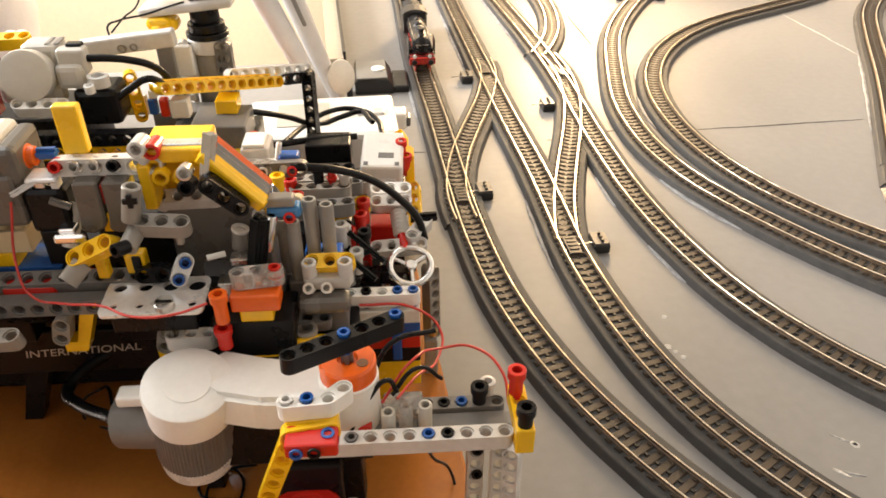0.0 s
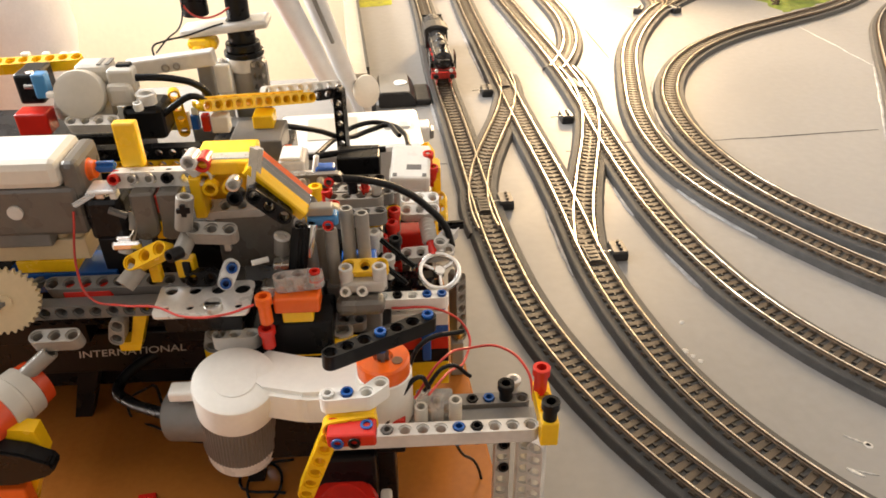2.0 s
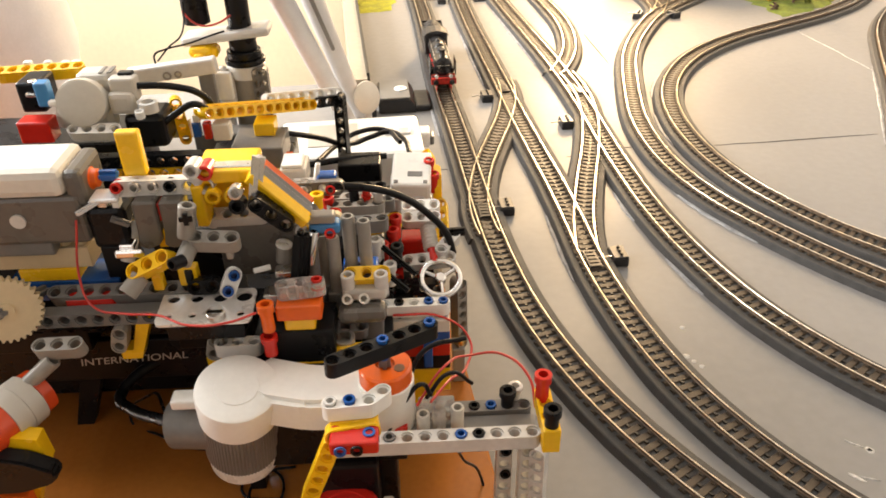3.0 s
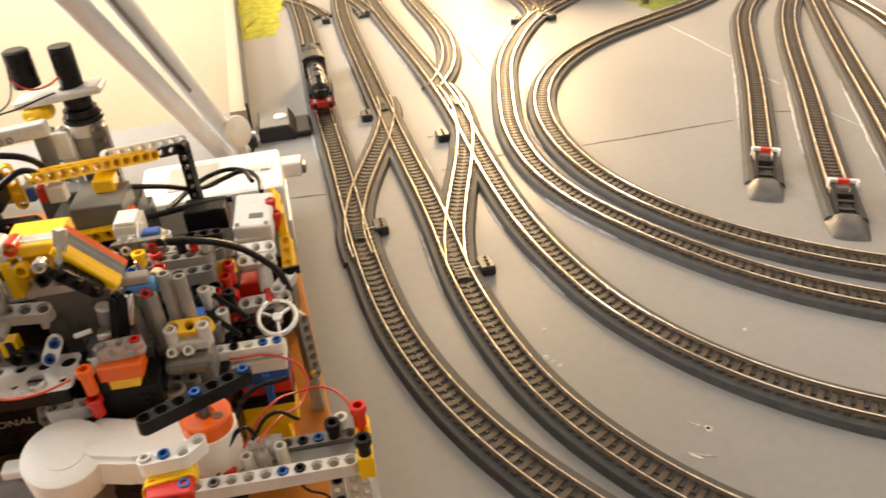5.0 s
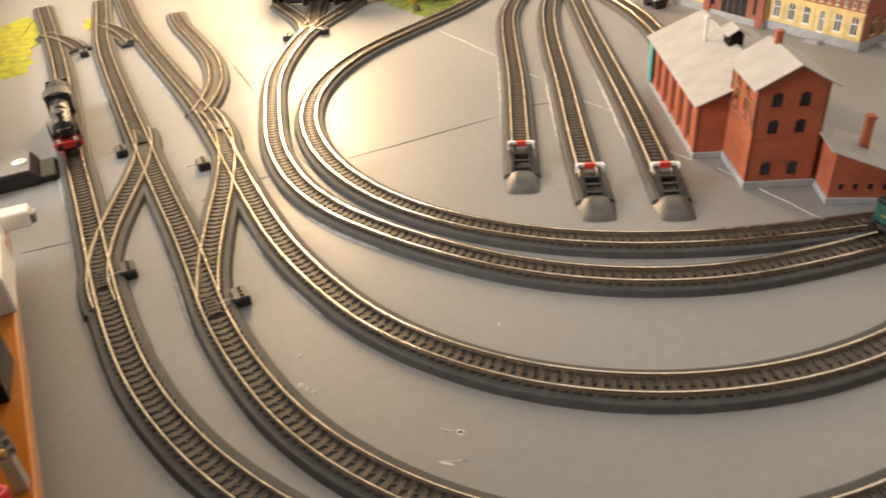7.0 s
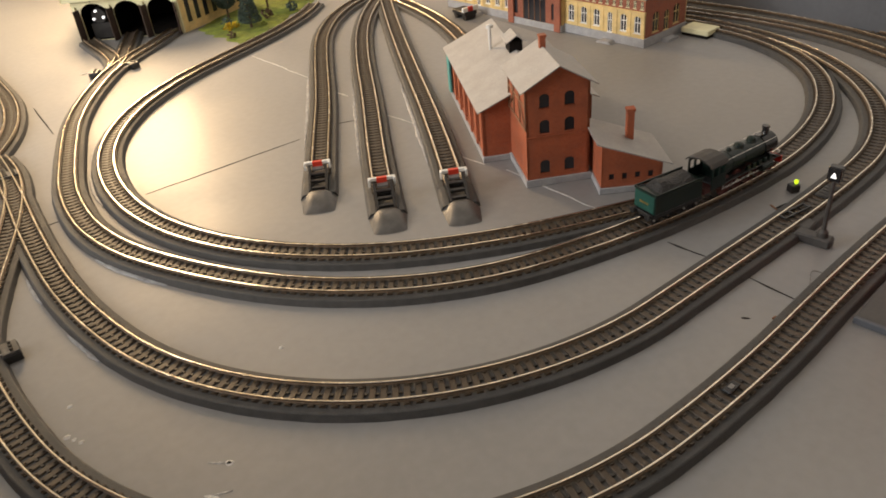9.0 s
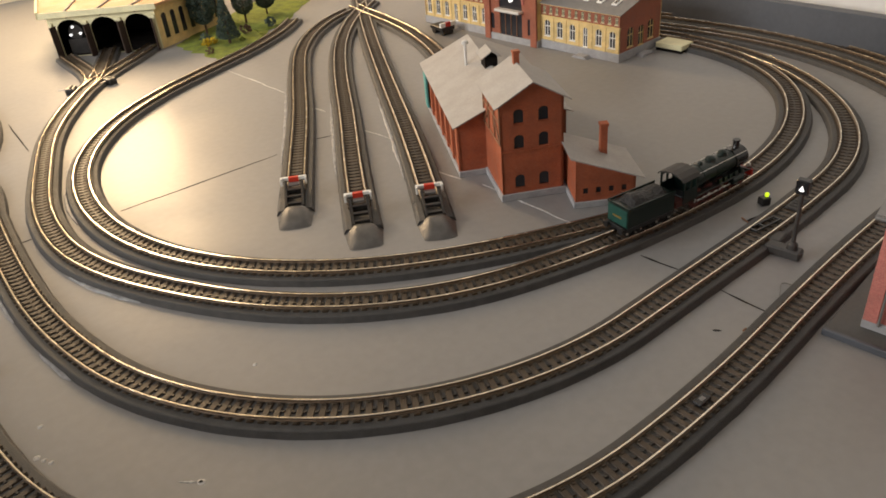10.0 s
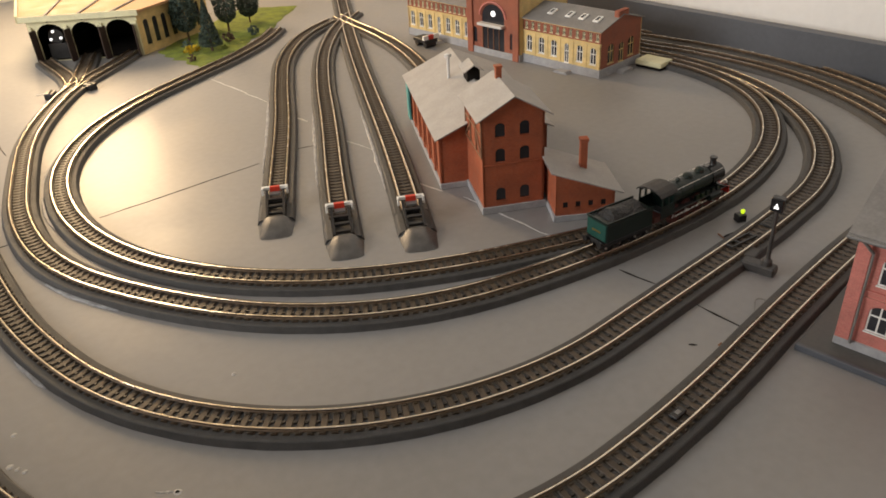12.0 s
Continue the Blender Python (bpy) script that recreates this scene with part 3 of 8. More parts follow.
def buffer_stop(line):
    x, y, h = line[0]
    t = thing("buffer_stop", (x, y, 0), "black buffer stop with red and white beam", "buffer stop", "buffer stops", h)
    for s in (-1, 1):
        bm = bmesh.new()
        prism(bm, [(-0.036, 0.0), (0.002, 0.0), (0.0013, 0.0178), (-0.001, 0.0180), (-0.035, 0.0085)], "y", s * 0.0082 - 0.0012, s * 0.0082 + 0.0012)
        part("side_frame", bm, "black", t)
    for x0, z in ((-0.010, 0.0130), (-0.019, 0.0100), (-0.028, 0.0070)):
        bm = bmesh.new()
        box(bm, x0 - 0.0022, x0 + 0.0022, -0.0072, 0.0072, z - 0.001, z + 0.0018, 0.0004)
        part("tie", bm, "black", t)
    bm = bmesh.new()
    box(bm, 0.0014, 0.0052, -0.0050, 0.0050, 0.0150, 0.0217, 0.0003)
    part("beam_middle", bm, "buffer_red", t, "red middle of the beam")
    for s in (-1, 1):
        bm = bmesh.new()
        y0, y1 = sorted((s * 0.0050, s * 0.0132))
        box(bm, 0.0018, 0.0050, y0, y1, 0.0182, 0.0216, 0.0003)
        y0, y1 = sorted((s * 0.0112, s * 0.0133))
        box(bm, -0.0012, 0.0020, y0, y1, 0.0140, 0.0215, 0.0003)
        part("beam_end", bm, "frame", t, "white end of the beam")
        bm = bmesh.new()
        lathe(bm, (0.005, s * 0.0085, 0.0165), (1, 0, 0), [(0, 0.0012), (0.003, 0.0012), (0.0031, 0.0024), (0.0040, 0.0022)], 10)
        part("buffer", bm, "black", t)
    bm = bmesh.new()
    box(bm, -0.0045, 0.0024, -0.0052, 0.0052, 0.0140, 0.0166, 0.0004)
    part("cap", bm, "dark_grey", t)
    # ballast carried on beside the frame and sloping down behind it
    m = thing("ballast_ramp", (x, y, 0), "smooth grey ballast ramp behind a buffer stop", "ballast", "ballast ramps", h)
    bm = bmesh.new()
    n, rows = 10, []
    for i in range(n + 1):
        k = i / n
        xx = -0.037 - 0.028 * k
        top = 0.0088 * (1 - k ** 1.8) + 0.0004
        wide = 0.0080 + 0.0036 * k
        foot = 0.0180 - 0.0030 * k
        sag = 0.0030 * k
        rows.append([bm.verts.new((xx - sag * (1 - v * v), v * (foot if abs(v) == 1 else wide / 0.6), 0.0003 if abs(v) == 1 else top * (1.0 if abs(v) < 0.5 else 0.94))) for v in (-1, -0.6, -0.3, 0, 0.3, 0.6, 1)])
    for p, q in zip(rows, rows[1:]):
        for j in range(6):
            bm.faces.new((p[j], p[j + 1], q[j + 1], q[j]))
    bm.faces.new(rows[0][::-1])
    bmesh.ops.recalc_face_normals(bm, faces=bm.faces)
    part("slope", bm, "ballast_paint", m, smooth=True)
    bm = bmesh.new()
    for s in (-1, 1):
        prism(bm, [(s * 0.0095, 0.0004), (s * 0.0100, 0.0058), (s * 0.0150, 0.0056), (s * 0.0164, 0.0048), (s * 0.0186, 0.0004)], "x", -0.0372, 0.0008)
    box(bm, -0.0372, 0.0005, -0.0095, 0.0095, 0.0003, 0.0030)
    bmesh.ops.recalc_face_normals(bm, faces=bm.faces)
    part("shoulder", bm, "ballast", m)


for line in (siding_1, siding_2, siding_3):
    buffer_stop(line)


# ---------------------------------------------------------------- marks on the board
def strip(name, pts, w, material, label, category, z=0.0006, jitter=0.0):
    bm = bmesh.new()
    line = []
    for (x0, y0), (x1, y1) in zip(pts, pts[1:]):
        n = max(3, int(math.hypot(x1 - x0, y1 - y0) / 0.008))
        for k in range(n):
            line.append((x0 + (x1 - x0) * k / n, y0 + (y1 - y0) * k / n))
    line.append(pts[-1])
    rows = []
    for i, (x, y) in enumerate(line):
        a, b = line[max(0, i - 1)], line[min(len(line) - 1, i + 1)]
        h = math.atan2(b[1] - a[1], b[0] - a[0])
        ww = w * (0.55 + 0.9 * abs(noise.noise((x * 70, y * 70, w * 900))))
        ww *= max(0.15, math.sin(math.pi * i / (len(line) - 1))) ** 0.5
        j = jitter * noise.noise((x * 40, y * 40, 3.0))
        rows.append([bm.verts.new((x - math.sin(h) * (o * ww + j) - pts[0][0], y + math.cos(h) * (o * ww + j) - pts[0][1], zz)) for o, zz in ((-1, 0.0001), (-0.5, z), (0.5, z), (1, 0.0001))])
    for a, b in zip(rows, rows[1:]):
        for k in range(3):
            bm.faces.new((a[k], a[k + 1], b[k + 1], b[k]))
    bmesh.ops.recalc_face_normals(bm, faces=bm.faces)
    ob = put(name, bm, M[material])
    ob.location = (pts[0][0], pts[0][1], 0)
    return tagged(ob, label, category, kind="structure")


for pts in (((-0.1060, 0.7300), (0.0280, 0.8520)), ((-0.3390, 0.5090), (-0.3050, 0.5330)), ((-0.2210, 0.6220), (-0.1960, 0.6420)), ((-0.3840, 0.9930), (-0.3010, 0.8980)), ((-0.1910, 0.6660), (-0.1720, 0.6820)),
            ((0.4000, 0.6130), (0.4290, 0.5880)), ((0.4510, 0.5620), (0.4810, 0.5290)), ((0.0610, 0.8890), (0.0830, 0.9000)), ((0.4350, 0.5120), (0.4410, 0.5110)), ((0.4980, 0.6610), (0.5100, 0.6710))):
    strip("trim_joint", pts, 0.0013, "crack", "dark open joint in the painted board", "board joint", 0.0003, 0.001)
for pts in (((-0.1330, 1.1740), (-0.0110, 1.0550)), ((0.2440, 0.7680), (0.2100, 0.7980)), ((0.2660, 0.7550), (0.3470, 0.6730)), ((0.1150, 0.9150), (0.1570, 0.8810)), ((0.0380, 0.9960), (0.0600, 0.9780)), ((0.0960, 0.3520), (0.1060, 0.3512))):
    strip("trim_scuff", pts, 0.0014, "scuff", "pale scraped line in the board paint", "scrape", 0.0004, 0.002)
for x, y, r in ((-0.027, 0.425, 0.0014), (-0.014, 0.397, 0.0016), (-0.002, 0.393, 0.0013), (-0.008, 0.395, 0.0012), (0.106, 0.485, 0.0013), (0.372, 0.412, 0.0010)):
    bm = bmesh.new()
    lathe(bm, (0, 0, 0), (0, 0, 1), [(0, r * 1.5), (0.0004, r), (0.0006, r * 0.7)], 9)
    for v in bm.verts:
        v.co.x *= 1 + 0.5 * noise.noise((v.co.x * 800, v.co.y * 800, x * 50))
    ob = put("trim_chip", bm, M["scuff"])
    ob.location = (x, y, 0)
    tagged(ob, "pale chip of filler stuck on the board", "chip", kind="structure")


for x, y, r, s in ((0.1029, 0.377, 0.0017, "scuff"), (0.1029, 0.377, 0.0010, "crack"), (0.0965, 0.3770, 0.0008, "scuff")):
    bm = bmesh.new()
    lathe(bm, (0, 0, 0), (0, 0, 1), [(0, r * 1.4), (0.0003 if s == "scuff" else 0.0006, r), (0.0004 if s == "scuff" else 0.0007, r * 0.5)], 12)
    for v in bm.verts:
        k = 1 + 0.35 * noise.noise((v.co.x * 700, v.co.y * 700, r * 900))
        v.co.x, v.co.y = v.co.x * k * 1.25, v.co.y * k
    ob = put("trim_hole", bm, M[s])
    ob.location = (x, y, 0)
    tagged(ob, "dark drilled hole with a chipped pale rim" if s == "crack" else "pale chipped paint round a hole", "hole", kind="structure")
for pts in (((0.0890, 0.3772), (0.1000, 0.3770)), ((0.1000, 0.3530), (0.1120, 0.3565))):
    strip("trim_scuff", pts, 0.0008, "scuff", "pale scraped line in the board paint", "scrape", 0.0004, 0.002)


def putty(line, x, y, side, l=0.05, w=0.010):
    """Smeared filler at a ballast foot."""
    s = nearest(line, x, y)
    pts = []
    for k in range(7):
        px, py, h = along(line, max(0.001, s - l / 2 + l * k / 6))
        pts.append((px - math.sin(h) * side * 0.0192, py + math.cos(h) * side * 0.0192))
    strip("trim_putty", pts, w * 0.32, "putty", "grey filler smeared along the ballast foot", "filler", 0.0012, 0.001)


for line, x, y, side, l in ((main_3, -0.04, 0.50, -1, 0.05), (main_3, -0.12, 0.57, -1, 0.05), (loop_4, -0.05, 0.60, -1, 0.09), (loop_5, -0.15, 0.75, -1, 0.08), (loop_5, -0.2, 0.86, -1, 0.08),
                            (main_2, -0.25, 0.615, 1, 0.04), (main_2, -0.14, 0.48, -1, 0.10), (main_1, -0.38, 0.65, -1, 0.12), (siding_1, 0.03, 0.95, 1, 0.25), (siding_2, 0.1, 0.9, 1, 0.22), (siding_3, 0.17, 0.9, 1, 0.25), (main_2, -0.45, 0.83, -1, 0.2),
                            (main_3, -0.45, 0.95, -1, 0.25)):
    putty(line, x, y, side, l)

# ---------------------------------------------------------------- buildings
def wall(w, h, thick, openings, gable=0.0, mono=None):
    """A wall over x from 0 to w, outer face at y = 0, with openings (x0, x1, z0, z1, arched) through it."""
    bm = bmesh.new()
    xs = sorted({0.0, w, *(v for o in openings for v in o[:2])})
    zs = sorted({0.0, h, *(v for o in openings for v in o[2:4])})

    def solid(i, k):
        if not (0 <= i < len(xs) - 1 and 0 <= k < len(zs) - 1):
            return False
        cx, cz = (xs[i] + xs[i + 1]) / 2, (zs[k] + zs[k + 1]) / 2
        return not any(o[0] < cx < o[1] and o[2] < cz < o[3] for o in openings)

    def quad(*ps):
        bm.faces.new([bm.verts.new(p) for p in ps])

    for i in range(len(xs) - 1):
        for k in range(len(zs) - 1):
            if not solid(i, k):
                continue
            a, b, c, d = xs[i], xs[i + 1], zs[k], zs[k + 1]
            quad((a, 0, c), (b, 0, c), (b, 0, d), (a, 0, d))
            quad((b, thick, c), (a, thick, c), (a, thick, d), (b, thick, d))
            if not solid(i - 1, k):
                quad((a, thick, c), (a, 0, c), (a, 0, d), (a, thick, d))
            if not solid(i + 1, k):
                quad((b, 0, c), (b, thick, c), (b, thick, d), (b, 0, d))
            if not solid(i, k - 1):
                quad((a, thick, c), (b, thick, c), (b, 0, c), (a, 0, c))
            if not solid(i, k + 1):
                quad((a, 0, d), (b, 0, d), (b, thick, d), (a, thick, d))
    for x0, x1, z0, z1, arched in openings:
        if arched:
            r, cx = (x1 - x0) / 2, (x0 + x1) / 2
            spring = z1 - r * 0.8
            arc = [(cx + r * math.cos(math.pi * k / 8), spring + 0.8 * r * math.sin(math.pi * k / 8)) for k in range(9)]
            prism(bm, arc[:5] + [(x1, z1 + 1e-5)], "y", 0.0, thick)
            prism(bm, arc[4:] + [(x0, z1 + 1e-5)], "y", 0.0, thick)
    if gable:
        prism(bm, [(0, h), (w, h), (w / 2, h + gable)], "y", 0.0, thick)
    if mono is not None:
        prism(bm, [(0, h), (w, h), (0, mono)], "y", 0.0, thick)
    bmesh.ops.remove_doubles(bm, verts=bm.verts, dist=1e-6)
    return bm


def placed(ob, m):
    ob.matrix_basis = m
    return ob


def facade(house, at, turn, w, h, material, openings, gable=0.0, mono=None, thick=0.0022, panes="glass", bars=True, frame_mat="frame", name="wall"):
    """A wall of a house with its windows as parts."""
    m = Matrix.Translation(at) @ Matrix.Rotation(turn, 4, "Z")
    wl = placed(part(name, wall(w, h, thick, openings, gable, mono), material, house), m)
    for x0, x1, z0, z1, arched in openings:
        bm = bmesh.new()
        box(bm, x0, x1, thick * 0.55, thick * 0.75, z0, z1)
        win = part("window", bm, panes, house)
        win.matrix_basis = m
        if bars:
            bm = bmesh.new()
            b = 0.0011 if x1 - x0 > 0.006 else 0.0007
            cx, cz = (x0 + x1) / 2, z0 + (z1 - z0) * 0.62
            box(bm, x0, x0 + b, thick * 0.3, thick * 0.5, z0, z1)
            box(bm, x1 - b, x1, thick * 0.3, thick * 0.5, z0, z1)
            box(bm, cx - b / 2, cx + b / 2, thick * 0.3, thick * 0.52, z0, z1)
            box(bm, x0, x1, thick * 0.28, thick * 0.48, cz - b / 2, cz + b / 2)
            box(bm, x0, x1, thick * 0.27, thick * 0.47, z0, z0 + b)
            part("window_frame", bm, frame_mat, win)
        bm = bmesh.new()
        box(bm, x0 - 0.0006, x1 + 0.0006, -0.0008, 0.0004, z0 - 0.0008, z0)
        part("sill", bm, frame_mat if bars else material, win)
    return wl


def gable_roof(house, x0, x1, y0, y1, eave, ridge, over=0.005, thick=0.0012, material="roof", along_y=True):
    """Two roof slopes that meet at the ridge."""
    for s in (-1, 1):
        bm = bmesh.new()
        if along_y:
            cx, half = (x0 + x1) / 2, (x1 - x0) / 2
            drop = (ridge - eave) / half * over
            ex = cx + s * (half + over)
            prism(bm, [(cx, ridge), (ex, eave - drop), (ex, eave - drop + thick), (cx, ridge + thick)], "y", y0 - over, y1 + over)
        else:
            cy, half = (y0 + y1) / 2, (y1 - y0) / 2
            drop = (ridge - eave) / half * over
            ey = cy + s * (half + over)
            prism(bm, [(cy, ridge), (ey, eave - drop), (ey, eave - drop + thick), (cy, ridge + thick)], "x", x0 - over, x1 + over)
        part("roof", bm, material, house)


def brick_workshop():
    g = radians(14.0)
    o = Vector((0.2868, 0.7172, 0))
    # hall
    def at(x, y):
        return o + Matrix.Rotation(g, 3, "Z") @ Vector((x, y, 0))

    hall = thing("workshop_hall", at(-0.028, 0.066), "red brick workshop hall with grey roof and tall windows", "model building", "brick workshop", g)
    L, W, E, R = 0.205, 0.112, 0.058, 0.083
    wins = [(0.012 + k * 0.0325, 0.020 + k * 0.0325, 0.012, 0.048, True) for k in range(6)]
    facade(hall, (0, 0, 0), 0, W, E, "brick", [], gable=R - E)
    facade(hall, (0, L, 0), -math.pi / 2, L, E, "brick", wins, bars=False)
    facade(hall, (W, 0, 0), math.pi / 2, L, E, "brick", wins, bars=False)
    facade(hall, (W, L, 0), math.pi, W, E, "brick", [], gable=R - E)
    gable_roof(hall, 0, W, 0, L, E, R, 0.006)
    for k in range(7):
        bm = bmesh.new()
        box(bm, -0.0016, 0.0002, 0.0005 + k * 0.0325, 0.0050 + k * 0.0325, 0.006, E - 0.001)
        part("pilaster", bm, "brick", hall)
    bm = bmesh.new()
    box(bm, -0.002, W + 0.002, -0.002, L + 0.002, 0.0, 0.006, 0.0004)
    part("plinth", bm, "plinth", hall)
    bm = bmesh.new()
    box(bm, -0.004, -0.0012, L - 0.016, L - 0.002, 0.006, E - 0.002, 0.0005)
    part("door", bm, "teal", hall, "green-blue folding door")
    # roof vent and stove pipe
    cx = W / 2
    bm = bmesh.new()
    box(bm, cx - 0.007, cx + 0.007, 0.085, 0.105, R - 0.006, R + 0.010)
    vent = part("roof_vent", bm, "dark", hall, "dark vent house on the ridge")
    for s in (-1, 1):
        bm = bmesh.new()
        prism(bm, [(cx, R + 0.0165), (cx + s * 0.011, R + 0.0095), (cx + s * 0.011, R + 0.0106), (cx, R + 0.0178)], "y", 0.081, 0.109)
        part("vent_roof", bm, "roof", vent)
    bm = bmesh.new()
    lathe(bm, (cx - 0.020, 0.125, R - 0.014), (0, 0, 1), [(0, 0.0032), (0.004, 0.0018), (0.030, 0.0018), (0.0302, 0.0042), (0.0335, 0.0038), (0.0345, 0.001)], 10)
    part("stove_pipe", bm, "light_grey", hall, "grey stove pipe with a cap")
    # tower
    tower = thing("workshop_tower", at(0, 0), "tall red brick tower with arched windows and grey gable roof", "model building", "brick workshop", g)
    W, D, E, R = 0.060, 0.067, 0.099, 0.1165
    front = [(x, x + 0.0095, z, z + 0.0135, True) for z in (0.0125, 0.0530, 0.0780) for x in (0.0125, 0.0360)]
    facade(tower, (0, 0, 0), 0, W, E, "brick", front, gable=R - E, bars=False)
    side = [(0.012, 0.018, 0.066, 0.077, False), (0.036, 0.042, 0.066, 0.077, False), (0.012, 0.018, 0.084, 0.094, False), (0.036, 0.042, 0.084, 0.094, False)]
    facade(tower, (0, D, 0), -math.pi / 2, D, E, "brick", side, bars=False)
    facade(tower, (W, 0, 0), math.pi / 2, D, E, "brick", side[:2], bars=False)
    facade(tower, (W, D, 0), math.pi, W, E, "brick", [], gable=R - E)
    gable_roof(tower, 0, W, 0, D, E, R, 0.006)
    bm = bmesh.new()
    box(bm, -0.0018, W + 0.0018, -0.0018, D + 0.0018, 0.0, 0.007, 0.0004)
    part("plinth", bm, "plinth", tower)
    bm = bmesh.new()
    box(bm, -0.0006, W + 0.0006, -0.0008, 0.0004, 0.0495, 0.0508)
    part("string_course", bm, "brick", tower)
    for k, (a, b, z0, z1) in enumerate(((0.001, 0.001, 0.058, 0.098), (0.022, 0.022, 0.058, 0.098), (0.045, 0.045, 0.058, 0.098), (0.066, 0.066, 0.058, 0.098), (0.001, 0.022, 0.058, 0.078), (0.045, 0.066, 0.078, 0.058), (0.001, 0.066, 0.058, 0.058), (0.001, 0.066, 0.080, 0.080))):
        bm = bmesh.new()
        rod(bm, (-0.0006, D - a, z0), (-0.0006, D - b, z1), 0.0009, seg=6)
        part("timber", bm, "timber", tower, "brown half-timbering")
    bm = bmesh.new()
    box(bm, W / 2 - 0.0028, W / 2 + 0.0028, 0.050, 0.0556, R - 0.004, R + 0.010)
    box(bm, W / 2 - 0.0036, W / 2 + 0.0036, 0.0492, 0.0564, R + 0.010, R + 0.0122, 0.0003)
    part("chimney", bm, "brick", tower, "small brick chimney")
    # low shed
    shed = thing("workshop_shed", at(0.0605, -0.034), "low red brick shed with sloping grey roof", "model building", "brick workshop", g - radians(6))
    W, D, HL, HR = 0.056, 0.060, 0.050, 0.029
    wins = [(0.007 + k * 0.012, 0.0118 + k * 0.012, 0.0135, 0.0195, False) for k in range(4)]
    facade(shed, (0, 0, 0), 0, W, HR, "brick", wins, mono=HL, bars=False)
    facade(shed, (0, D, 0), -math.pi / 2, D, HL, "brick", [], bars=False)
    facade(shed, (W, 0, 0), math.pi / 2, D, HR, "brick", [(0.02, 0.028, 0.010, 0.020, True)], bars=False)
    bm = bmesh.new()
    k = (HL - HR) / W
    prism(bm, [(-0.006, HL + 0.006 * k), (W + 0.007, HR - 0.007 * k), (W + 0.007, HR - 0.007 * k + 0.0012), (-0.006, HL + 0.006 * k + 0.0012)], "y", -0.006, D)
    part("roof", bm, "roof", shed)
    bm = bmesh.new()
    box(bm, -0.0018, W + 0.0018, -0.0018, D, 0.0, 0.006, 0.0004)
    part("plinth", bm, "plinth", shed)
    bm = bmesh.new()
    box(bm, 0.030, 0.0365, 0.030, 0.0365, 0.032, 0.066)
    box(bm, 0.0292, 0.0373, 0.0292, 0.0373, 0.0655, 0.0685, 0.0003)
    part("chimney", bm, "brick", shed, "tall brick chimney stack")


brick_workshop()


